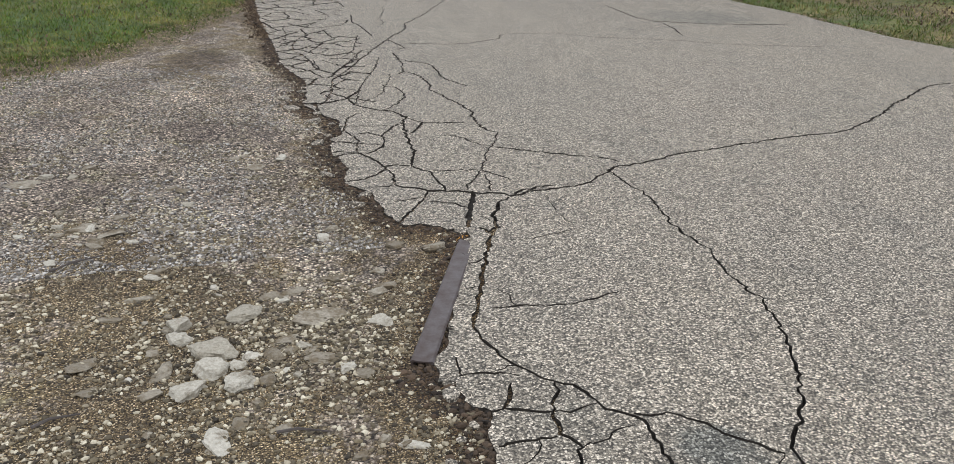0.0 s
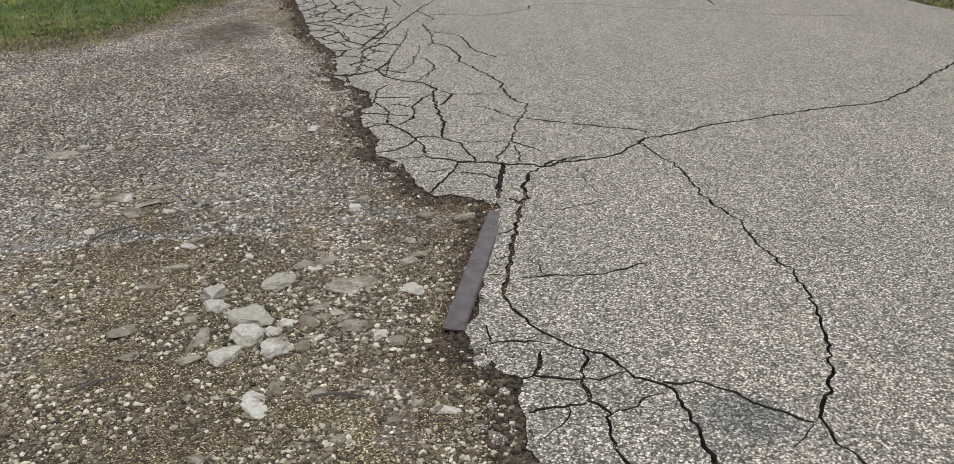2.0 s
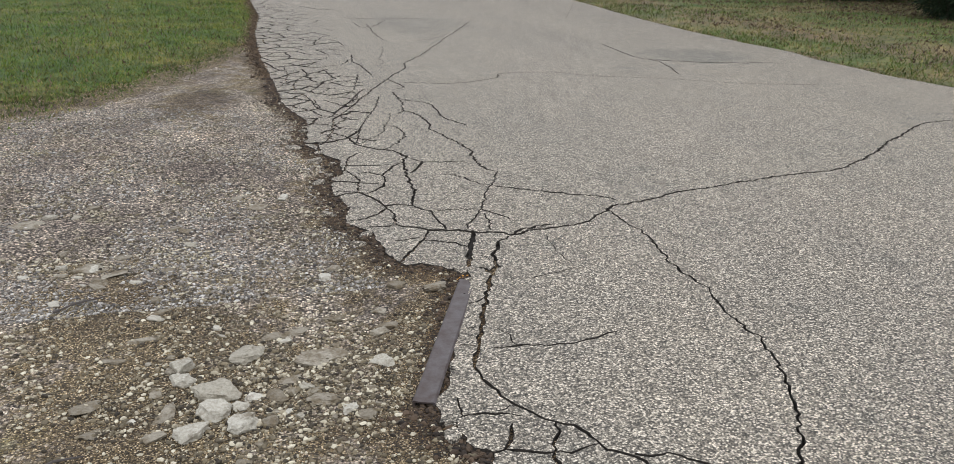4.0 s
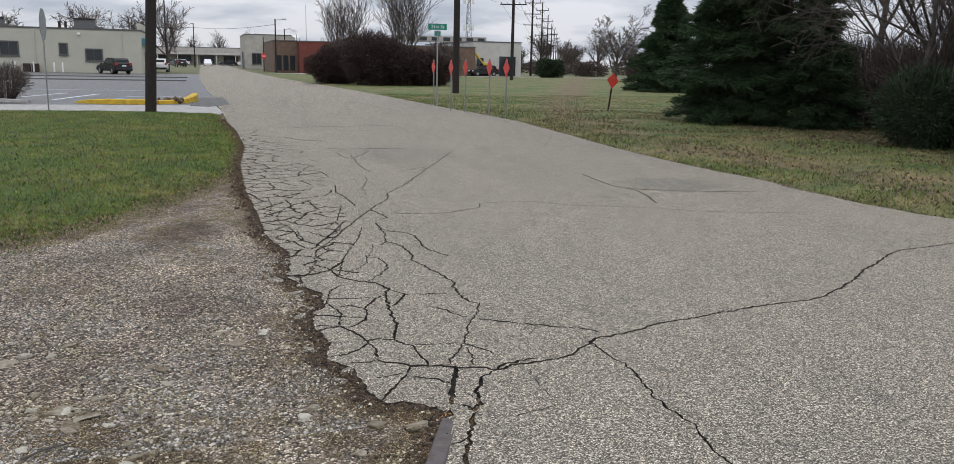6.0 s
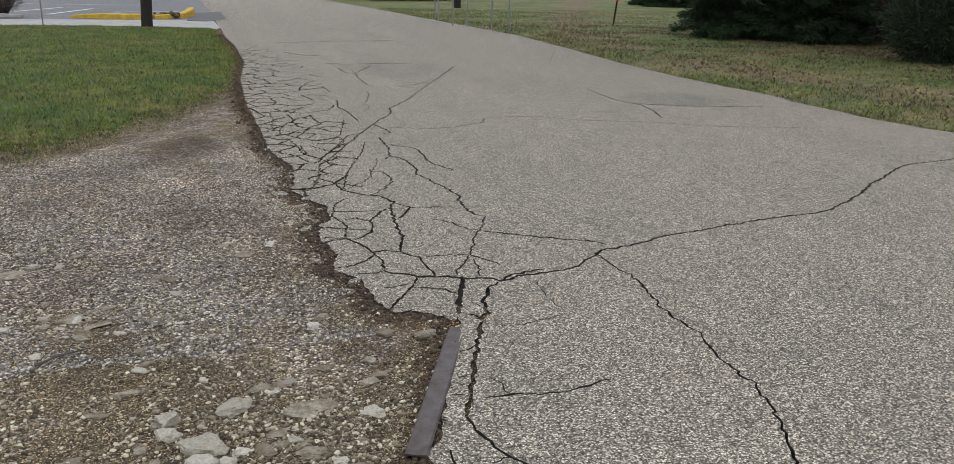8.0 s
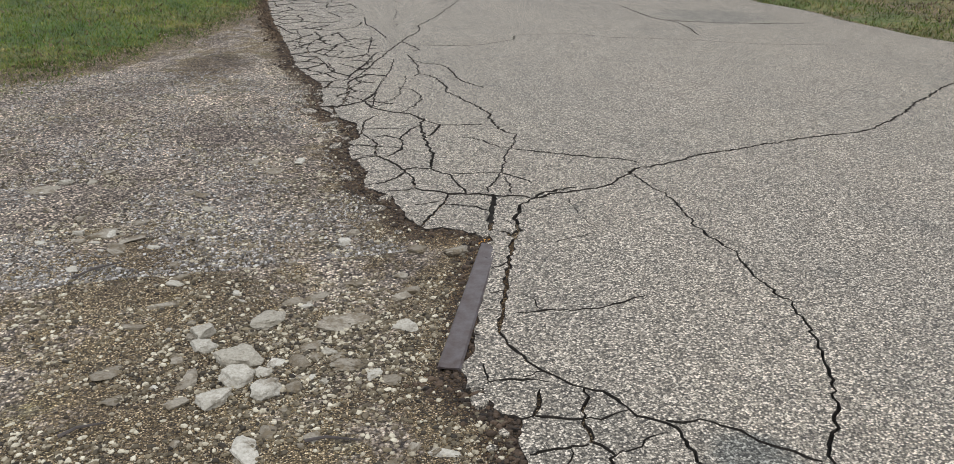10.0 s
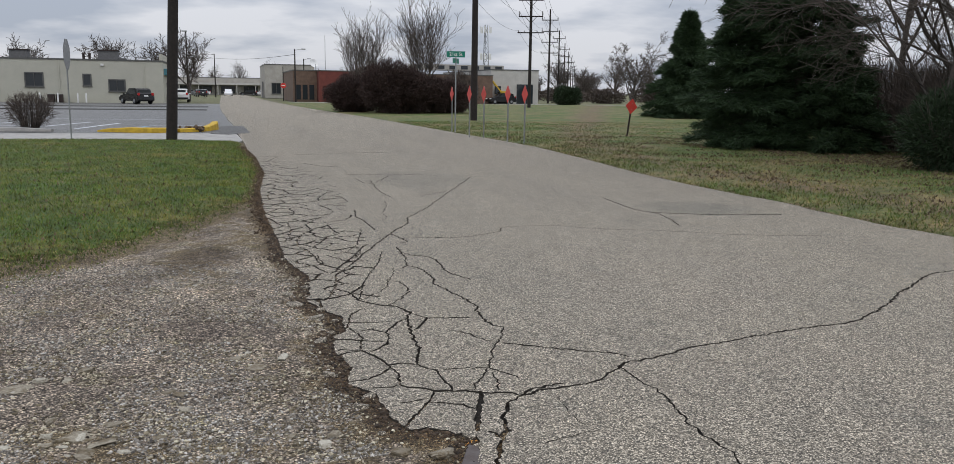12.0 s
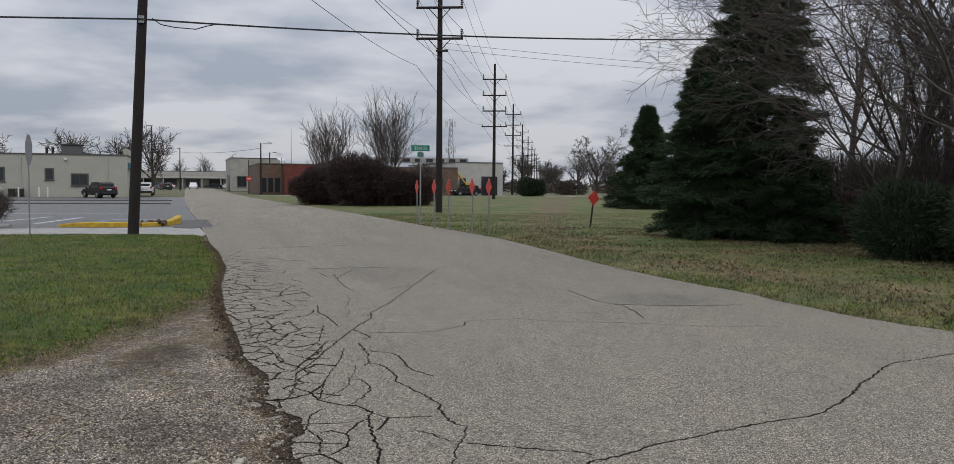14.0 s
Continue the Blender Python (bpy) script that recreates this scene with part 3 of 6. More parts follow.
def build_road():
    from mathutils.geometry import delaunay_2d_cdt
    rng = random.Random(5)
    pts, faces = [], []
    left = fine_line(EDGE, 0.025, 0.020, 9.0, 3.0)
    right = [(right_x(y) + 0.05 * noise.noise(Vector((0, y * 2.3, 4))), y) for y in np.linspace(ROAD_SPLIT, -4, 90)]
    outline = left + [(float(a), float(b)) for a, b in right]
    pts += outline
    faces.append(list(reversed(range(len(outline)))))
    for k, (w, *course) in enumerate(CRACKS + cell_cracks(rng)):
        own = k < len(CRACKS)
        far = min(p[1] for p in course) > 9
        line = fine_line(course, 0.06 if far else 0.022, (0.019 if own else 0.042) * (2.2 if far and own else 1.0), (19.0 if own else 6.0) * (0.5 if far else 1.0), 0.0)
        n0, m = len(pts), len(line)
        if m < 3:
            line = [line[0], ((line[0][0] + line[-1][0]) / 2, (line[0][1] + line[-1][1]) / 2), line[-1]]
            m = 3
        for i, p in enumerate(line):
            a, b = line[max(0, i - 1)], line[min(m - 1, i + 1)]
            d = math.hypot(b[0] - a[0], b[1] - a[1]) or 1
            nx, ny = -(b[1] - a[1]) / d, (b[0] - a[0]) / d
            grow = 1.0 if own else float(np.interp(p[1], [4, 7, 10, 16], [0.75, 1.0, 1.1, 1.15]))
            h = w * grow * 0.5 * (1 + (0.7 if p[1] < 6 else 0.5) * noise.noise(Vector((p[0] * 13, p[1] * 13, 7))) + 0.3 * noise.noise(Vector((p[0] * 40, p[1] * 40, 7))))
            h *= 0.6 + 0.4 * min(1, i / 2, (m - 1 - i) / 2) if own else 1.0
            pts += [(p[0] + nx * h, p[1] + ny * h), (p[0] - nx * h * 0.9, p[1] - ny * h * 0.9)]
        for i in range(m - 1):
            faces.append([n0 + 2 * i, n0 + 2 * i + 1, n0 + 2 * i + 3, n0 + 2 * i + 2])
    vo, _, fo, _, _, of = delaunay_2d_cdt([Vector(p) for p in pts], [], faces, 0, 1e-5)
    # a triangle is crack where its middle lies in one of the crack quads
    grid = {}
    for q in faces[1:]:
        quad = [pts[i] for i in q]
        for gx in range(int(min(p[0] for p in quad) * 10) - 1, int(max(p[0] for p in quad) * 10) + 2):
            for gy in range(int(min(p[1] for p in quad) * 10) - 1, int(max(p[1] for p in quad) * 10) + 2):
                grid.setdefault((gx, gy), []).append(quad)
    ring = np.array(outline)
    nxt = np.roll(ring, -1, axis=0)

    def in_ring(x, y):
        hit = (ring[:, 1] > y) != (nxt[:, 1] > y)
        at = ring[:, 0] + (y - ring[:, 1]) * (nxt[:, 0] - ring[:, 0]) / np.where(hit, nxt[:, 1] - ring[:, 1], 1.0)
        return int(np.sum(hit & (at > x))) % 2 == 1

    def in_quad(quad, x, y):
        odd = False
        for (x0, y0), (x1, y1) in zip(quad, quad[1:] + quad[:1]):
            if (y0 > y) != (y1 > y) and x < x0 + (y - y0) * (x1 - x0) / (y1 - y0):
                odd = not odd
        return odd
    top, fill = [], []
    for f in fo:
        cx, cy = sum(vo[i][0] for i in f) / 3, sum(vo[i][1] for i in f) / 3
        if in_ring(cx, cy):
            (fill if any(in_quad(q, cx, cy) for q in grid.get((int(cx * 10), int(cy * 10)), ())) else top).append(f)
    # connected pieces
    lead = list(range(len(top)))

    def find(i):
        while lead[i] != i:
            lead[i] = lead[lead[i]]
            i = lead[i]
        return i
    by_edge = {}
    for i, f in enumerate(top):
        for a, b in zip(f, (*f[1:], f[0])):
            e = (min(a, b), max(a, b))
            if e in by_edge:
                lead[find(i)] = find(by_edge[e])
            else:
                by_edge[e] = i
    groups = {}
    for i in range(len(top)):
        groups.setdefault(find(i), []).append(i)
    road = empty("road", 0, 0, 0, label="grey worn asphalt road with a crumbling, cracked edge", category="road", kind="structure")
    rest = []

    def area(f):
        a, b, c = (vo[i] for i in f[:3])
        return abs((b - a).cross(c - a)) / 2

    def slab(name, tris, dz, tilt, base):
        ids, verts, out, edges = {}, [], [], {}
        cx = sum(vo[f[0]][0] for f in tris) / len(tris)
        cy = sum(vo[f[0]][1] for f in tris) / len(tris)

        def top_z(v):
            return dz + tilt[0] * (v[0] - cx) + tilt[1] * (v[1] - cy)
        for f in tris:
            for i in f:
                if i not in ids:
                    ids[i] = len(verts)
                    verts.append((vo[i][0], vo[i][1], top_z(vo[i])))
            a, b, c = (vo[i] for i in f[:3])
            g = tuple(f) if (b - a).cross(c - a) > 0 else tuple(reversed(f))
            out.append(tuple(ids[i] for i in g))
            for p, q in zip(g, (*g[1:], g[0])):
                edges[(p, q)] = True
        rim, low = [e for e in edges if (e[1], e[0]) not in edges], {}
        worn = set()
        for p, q in rim:
            for i in (p, q):
                if i not in low:
                    v = verts[ids[i]]
                    low[i] = len(verts)
                    verts.append((v[0], v[1], base))
                    if i not in worn:
                        worn.add(i)
                        verts[ids[i]] = (v[0], v[1], v[2] - 0.0015 - 0.002 * abs(noise.noise(Vector((v[0] * 30, v[1] * 30, 2)))))
            out.append((ids[q], ids[p], low[p], low[q]))
        ob = mesh(name, verts, out, ASPHALT, road)
        # side faces take the dark wall tone, tops stay asphalt
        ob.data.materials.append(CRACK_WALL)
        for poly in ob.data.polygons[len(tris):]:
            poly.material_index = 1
    for tri_ids in groups.values():
        tris = [top[i] for i in tri_ids]
        size = sum(area(f) for f in tris)
        if size < 2.5e-4:
            fill += tris
        elif size > 3.0:
            slab("road_surface", tris, 0.0, (0, 0), -0.07)
        else:
            k = 0.5 if size > 0.3 or vo[tris[0][0]][1] > 5 else 1.0
            slab("asphalt_piece", tris, rng.uniform(-0.005, 0.001) * k, (rng.uniform(-0.009, 0.009) * k, rng.uniform(-0.009, 0.009) * k), -0.07)
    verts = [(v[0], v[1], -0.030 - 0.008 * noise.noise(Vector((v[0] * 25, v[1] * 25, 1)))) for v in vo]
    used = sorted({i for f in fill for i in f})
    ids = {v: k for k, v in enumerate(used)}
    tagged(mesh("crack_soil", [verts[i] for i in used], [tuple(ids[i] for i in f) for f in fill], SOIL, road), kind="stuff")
    # the far road, with a slight waver in both edges
    ys = [ROAD_SPLIT + 0.003, 30, 34, 40, 46, 52, 60, 75, 90, 120, 160, 200, ROAD_END]
    xl = [0.5, 0.42, 0.35, 0.3, 0.1, 0.0, -0.2, -0.4, -0.5, -0.6, -0.7, -0.7, -0.7]
    xr = [8.95, 8.8, 8.74, 8.66, 8.55, 8.35, 7.9, 7.15, 6.7, 6.1, 5.9, 5.8, 5.8]
    v, f = [], []
    for a, b, y in zip(xl, xr, ys):
        v += [(a, y, 0), (b, y, 0), (a, y, -0.08), (b, y, -0.08)]
    for i in range(len(ys) - 1):
        k = 4 * i
        f += [(k, k + 1, k + 5, k + 4), (k + 2, k, k + 4, k + 6), (k + 1, k + 3, k + 7, k + 5)]
    mesh("road_surface", v, f, ASPHALT, road)
    v = [(0.72, -70, 0), (8.3, -70, 0), (8.3, -4.004, 0), (0.72, -4.004, 0), (0.72, -70, -0.08), (8.3, -70, -0.08), (8.3, -4.004, -0.08), (0.72, -4.004, -0.08)]
    mesh("road_surface", v, [(0, 1, 2, 3), (4, 0, 3, 7), (1, 5, 6, 2)], ASPHALT, road)


build_road()


# ---- ground sheets ----
def dist_edge(x, y):
    """Metres from the broken edge, out of the road."""
    best = 9.0
    for (x0, y0), (x1, y1) in zip(EDGE, EDGE[1:]):
        if min(y0, y1) - 0.6 > y or max(y0, y1) + 0.6 < y:
            continue
        dx, dy = x1 - x0, y1 - y0
        t = max(0, min(1, ((x - x0) * dx + (y - y0) * dy) / (dx * dx + dy * dy)))
        best = min(best, math.hypot(x - x0 - t * dx, y - y0 - t * dy))
    return best


def gravel_z(x, y):
    d = min(1.0, dist_edge(x, y) / 0.5)
    z = -0.017 - 0.004 * d
    z += (0.25 + 0.75 * d) * (0.012 * noise.noise(Vector((x * 2.2, y * 2.2, 3))) + 0.009 * noise.noise(Vector((x * 8, y * 8, 5)))) + 0.004 * noise.noise(Vector((x * 21, y * 21, 6)))
    return z


def sheet(name, x0, x1, y0, y1, step, height, mat, label, category, inside=None, attrs=None):
    nx, ny = max(1, int((x1 - x0) / step)), max(1, int((y1 - y0) / step))
    verts = [(x0 + (x1 - x0) * i / nx, y0 + (y1 - y0) * j / ny) for j in range(ny + 1) for i in range(nx + 1)]
    faces = []
    for j in range(ny):
        for i in range(nx):
            k = j * (nx + 1) + i
            if inside is None or inside(*verts[k]):
                faces.append((k, k + 1, k + nx + 2, k + nx + 1))
    used = sorted({i for f in faces for i in f})
    ids = {v: k for k, v in enumerate(used)}
    vs = [(*verts[i], height(*verts[i])) for i in used]
    ob = mesh(name, vs, [tuple(ids[i] for i in f) for f in faces], mat, smooth=True)
    for key, fn in (attrs or {}).items():
        at = ob.data.attributes.new(key, "FLOAT", "POINT")
        at.data.foreach_set("value", [fn(x, y) for x, y, z in vs])
    return tagged(ob, label, category, kind="structure")


def lawn_line(x):
    """Where the lawn on the near side begins, metres up the road."""
    return float(np.interp(x, [-12, -5, -1.6, -1.37, -1.02, -0.72, -0.37, -0.02, 0.28, 0.49, 0.64], [6.6, 7.1, 7.65, 8.0, 8.6, 9.25, 10.0, 11.0, 12.2, 14.0, 15.8]))


def soil_share(x, y):
    s = np.interp(y, [1.2, 2.3, 3.1, 3.9, 5.5, 7.5, 9], [0.84, 0.66, 0.46, 0.16, 0.12, 0.36, 0.5])
    d = dist_edge(x, y)
    s += 0.42 * noise.noise(Vector((x * 1.3, y * 0.8, 21))) + max(0, 0.5 - d * 1.6) + max(0, 0.6 - abs(lawn_line(x) - y) * 0.8)
    return float(s)


def damp_share(x, y):
    d = dist_edge(x, y)
    return max(0.0, 1.0 - d / float(np.interp(y, [1, 2, 4, 7, 11, 16], [0.3, 0.22, 0.34, 0.30, 0.2, 0.10]))) + (0.35 + 0.04 * y) * max(0, noise.noise(Vector((x * 0.9 + y * 0.3, y * 0.6, 31)))) if y < 18 else 0.0


sheet("ground", -2500, 2500, -2500, 2500, 250, lambda x, y: -0.12, FIELD, "flat winter ground of pale grass reaching the horizon", "ground")
sheet("gravel_shoulder", -9, 1.35, -4, 26.0, 0.05, lambda x, y: gravel_z(x, y) if y > 0 else -0.03, GRAVEL, "brown soil and crushed stone shoulder beside the road", "gravel",
      inside=lambda x, y: x < edge_x(y) + 0.25 and (y < lawn_line(x) + 1.8 or x > edge_x(y) - 0.8), attrs={"soil": soil_share, "damp": damp_share})


def lawn_z(x, y):
    rise = min(1.0, max(0.0, (y - lawn_line(x)) / 1.5)) ** 0.8
    near = min(1.0, max(0.0, (edge_x(y) if y < 26 else 0.5) - x) / 0.4)
    return -0.05 + 0.075 * rise * near + 0.02 * noise.noise(Vector((x * 1.3, y * 1.3, 8)))


def verge_z(x, y):
    d = max(0.0, x - right_x(y) - 0.10 - 0.25 * noise.noise(Vector((x * 2, y * 2, 9))))
    return -0.055 + 0.06 * min(1.0, d / 0.5) + 0.03 * min(1, d) * noise.noise(Vector((x * 0.7, y * 0.7, 2)))


sheet("lawn", -14, 0.66, 6.8, 27.4, 0.14, lawn_z, LAWN, "short green lawn corner with yellowed blades", "lawn",
      inside=lambda x, y: y > lawn_line(x) + 0.5 + 0.6 * noise.noise(Vector((x * 2, y * 2, 1))) and x < edge_x(y) - (0.16 if y < 12 else 0.10) - 0.22 * noise.noise(Vector((x * 2, y * 1.7, 5)))
      and y < 27.9 - 0.35 * max(0, x + 4) - 0.12 * max(0, x + 1) ** 2)
sheet("verge_soil", 7.7, 9.2, 2, 30, 0.07, lambda x, y: -0.035 + 0.02 * noise.noise(Vector((x * 5, y * 5, 3))), GRAVEL, "strip of bare dark soil along the road edge", "soil",
      inside=lambda x, y: right_x(y) - 0.15 < x < right_x(y) + 0.4, attrs={"soil": lambda x, y: 1.2, "damp": lambda x, y: 0.62 - abs(x - right_x(y) - 0.05) * 1.2})
def verge_wear(x, y):
    """A trodden brown track from the road to the side street, and thin grass along the road."""
    mid = float(np.interp(y, [20, 25, 36, 44, 66, 115], [10.0, 11.3, 16.0, 20.0, 30.0, 53.5]))
    wide = float(np.interp(y, [20, 44, 115], [1.2, 1.9, 3.2]))
    return max(0.0, 0.75 - abs(x - mid) / wide * 0.45) + max(0.0, 0.32 - 0.3 * (x - right_x(y)))


sheet("verge", 5.9, 62, -6, 112, 0.45, verge_z, VERGE, "rough mown winter verge with bare brown patches", "grass",
      inside=lambda x, y: x > right_x(y) - 0.45, attrs={"worn": verge_wear})


def pavement(name, outline, z, mat, label, category, thick=0.1):
    n = len(outline)
    v = [(x, y, z) for x, y in outline] + [(x, y, z - thick) for x, y in outline]
    f = [tuple(range(n))] + [(i, n + i, n + (i + 1) % n, (i + 1) % n) for i in range(n)]
    me = mesh(name, v, f, mat)
    return tagged(me, label, category, kind="structure")


pavement("pavement", [(-30, 28.2), (-3.5, 27.9), (-1, 26.9), (0.2, 25.8), (0.5, 27.0), (0.36, 31.0), (0.1, 31.6), (-30, 31.8)], -0.008, CONCRETE, "pale concrete driveway apron beside the lawn", "pavement")
pavement("parking_lot", [(-60, 31.85), (0.6, 31.65), (0.55, 36), (0.25, 52), (-0.05, 75), (-0.2, 95.9), (-60, 95.9)], -0.012, LOT, "damp grey-blue asphalt parking lot", "parking lot")
pavement("lot_patch", [(-0.55, 37.0), (0.72, 38.2), (0.86, 31.9), (0.1, 30.7), (-0.55, 31.2)], 0.004, PATCHED, "dark damp asphalt patch at the mouth of the parking lot", "asphalt patch", 0.012)
pavement("side_street", [(9.0, 112.3), (75, 109.5), (75, 115), (8.3, 117)], -0.015, CONCRETE, "pale side street crossing behind the verge", "road")

# ---- shapes ----
def box(bm, cx, cy, cz, sx, sy, sz, bevel=0.0):
    m = Matrix.Translation((cx, cy, cz)) @ Matrix.Diagonal((sx, sy, sz, 1))
    made = bmesh.ops.create_cube(bm, size=1.0, matrix=m)
    if bevel:
        edges = list({e for v in made["verts"] for e in v.link_edges})
        bmesh.ops.bevel(bm, geom=edges, offset=bevel, segments=2, affect="EDGES", profile=0.6)
    return bm


def boxed(cx, cy, cz, sx, sy, sz, bevel=0.0):
    return box(bmesh.new(), cx, cy, cz, sx, sy, sz, bevel)


def rod(bm, p0, p1, r0, r1=None, n=10, caps=True):
    p0, p1 = Vector(p0), Vector(p1)
    r1 = r0 if r1 is None else r1
    d = p1 - p0
    m = Matrix.Translation((p0 + p1) / 2) @ d.to_track_quat("Z", "Y").to_matrix().to_4x4()
    bmesh.ops.create_cone(bm, cap_ends=caps, segments=n, radius1=r0, radius2=r1, depth=d.length, matrix=m)
    return bm


def rodded(p0, p1, r0, r1=None, n=10):
    return rod(bmesh.new(), p0, p1, r0, r1, n)


def prism(outline, depth):
    """A flat plate in the XZ plane, depth thick along Y."""
    bm = bmesh.new()
    a = [bm.verts.new((x, -depth / 2, z)) for x, z in outline]
    b = [bm.verts.new((x, depth / 2, z)) for x, z in outline]
    bm.faces.new(a)
    bm.faces.new(reversed(b))
    n = len(a)
    for i in range(n):
        bm.faces.new((a[(i + 1) % n], a[i], b[i], b[(i + 1) % n]))
    bmesh.ops.recalc_face_normals(bm, faces=bm.faces)
    return bm


def tube(verts, faces, line, radii, n):
    """Adds a tapering tube along a line of points to the lists."""
    base = len(verts)
    for i, p in enumerate(line):
        d = (line[min(i + 1, len(line) - 1)] - line[max(i - 1, 0)]).normalized()
        side = d.orthogonal().normalized()
        up = d.cross(side)
        for k in range(n):
            a = 2 * math.pi * k / n
            verts.append(p + radii[i] * (math.cos(a) * side + math.sin(a) * up))
    for i in range(len(line) - 1):
        for k in range(n):
            a, b = base + i * n + k, base + i * n + (k + 1) % n
            faces.append((a, b, b + n, a + n))


# ---- plants ----
BARK = plain("grey_bark", (0.095, 0.08, 0.07), 0.9, var=0.4, scale=10, bumps=0.6)
TWIG = varied("bare_twigs", (0.050, 0.040, 0.034), (0.125, 0.104, 0.090), 0.9)
NEEDLE = varied("spruce_needles", (0.014, 0.036, 0.012), (0.042, 0.082, 0.026), 0.75)
YEW = varied("yew_needles", (0.008, 0.022, 0.005), (0.022, 0.048, 0.012), 0.75)
RUSSET = varied("russet_leaves", (0.022, 0.013, 0.011), (0.075, 0.042, 0.034), 0.85)
DRY = varied("dry_twigs", (0.055, 0.042, 0.036), (0.125, 0.098, 0.080), 0.9)
BLADE = tufts("grass_blades", (0.080, 0.166, 0.008), (0.28, 0.24, 0.055), 0.57, patch=0.9)
STRAW = tufts("straw_blades", (0.080, 0.142, 0.014), (0.28, 0.22, 0.10), 0.525)
LITTER = varied("fallen_leaves", (0.07, 0.045, 0.028), (0.22, 0.16, 0.10), 0.9)


def bare_tree(x, y, z, height, spread, label, seed, stems=1, levels=4, rise=0.55, droop=0.0, twigs=1.0, girth=0.16, split=0.3, reach=None, group="", thin=0.005, fork=(28, 62)):
    """A leafless tree: stems that fork into limbs, branches and twigs."""
    rng = random.Random(seed)
    tree = empty("bare_tree", x, y, z, label=label, category="tree", group=group)
    big, fine = ([], []), ([], [])

    shares = (0.62, 0.40 * spread / 0.7, 0.25, 0.14, 0.07) if stems == 1 else (0.72, 0.34, 0.19, 0.10, 0.06)

    def grow(p, d, r, level):
        length = height * shares[level] * rng.uniform(0.75, 1.15)
        steps = (6, 5, 4, 3, 2)[level]
        line, radii = [p], [r]
        for i in range(steps):
            bend = Vector((rng.gauss(0, 1), rng.gauss(0, 1), rng.gauss(0, 0.7))) * (0.04, 0.09, 0.12, 0.14, 0.12)[level]
            lift = Vector((0, 0, (0.02, 0.10, 0.07, 0.03, 0)[level] * rise - droop * (0, 0.05, 0.16, 0.2, 0.2)[level]))
            d = (d + bend + lift).normalized()
            p = p + d * length / steps
            line.append(p)
            radii.append(max(thin, r * (1 - (0.5, 0.7, 0.7, 0.6, 0.5)[level] * (i + 1) / steps)))
        tgt = big if level < 2 else fine
        tube(tgt[0], tgt[1], line, radii, (8, 5, 3, 3, 3)[level])
        if level >= levels:
            return
        kids = max(2, int(round((8, 6, 5, 4)[level] * (twigs if level else 1.0) + rng.uniform(-0.6, 0.6))))
        turn0 = rng.uniform(0, 6.28)
        for k in range(kids):
            f = (split if level == 0 else 0.15) + (0.98 - (split if level == 0 else 0.15)) * (k + rng.random()) / kids
            j = min(steps - 1, int(f * steps))
            q = line[j].lerp(line[j + 1], f * steps - j)
            a = turn0 + 2.4 * k + rng.uniform(-0.4, 0.4)
            side = d.orthogonal().normalized()
            out = (math.cos(a) * side + math.sin(a) * d.cross(side)).normalized()
            if reach is not None and level < 3:
                out = (out + Vector(reach) * (0.9, 0.9, 0.5)[level]).normalized()
            ang = radians(rng.uniform(*fork))
            nd = (d * math.cos(ang) + out * math.sin(ang)).normalized()
            grow(q, nd, max(thin, radii[j] * rng.uniform(0.45, 0.65)), level + 1)

    for s in range(stems):
        a = 2 * math.pi * s / stems + rng.uniform(-0.3, 0.3)
        lean = rng.uniform(0.12, 0.36) if stems > 1 else 0.04
        grow(Vector((0.15 * math.cos(a), 0.15 * math.sin(a), -0.1)) * (1 if stems > 1 else 0.1), Vector((lean * math.cos(a), lean * math.sin(a), 1)).normalized(), girth * (1 if stems == 1 else 0.5), 0)
    mesh("trunk", big[0], big[1], BARK, tree, smooth=True)
    mesh("crown", fine[0], fine[1], TWIG, tree)
    return tree


def spray(verts, faces, p, d, length, width, rng):
    """A small tapering tuft of foliage, two crossed slivers."""
    side = d.cross(Vector((rng.gauss(0, 1), rng.gauss(0, 1), rng.gauss(0, 1)))).normalized()
    k = len(verts)
    mid = p + d * length * 0.45
    verts.extend((p, mid + side * width, p + d * length, mid - side * width))
    faces.append((k, k + 1, k + 2, k + 3))


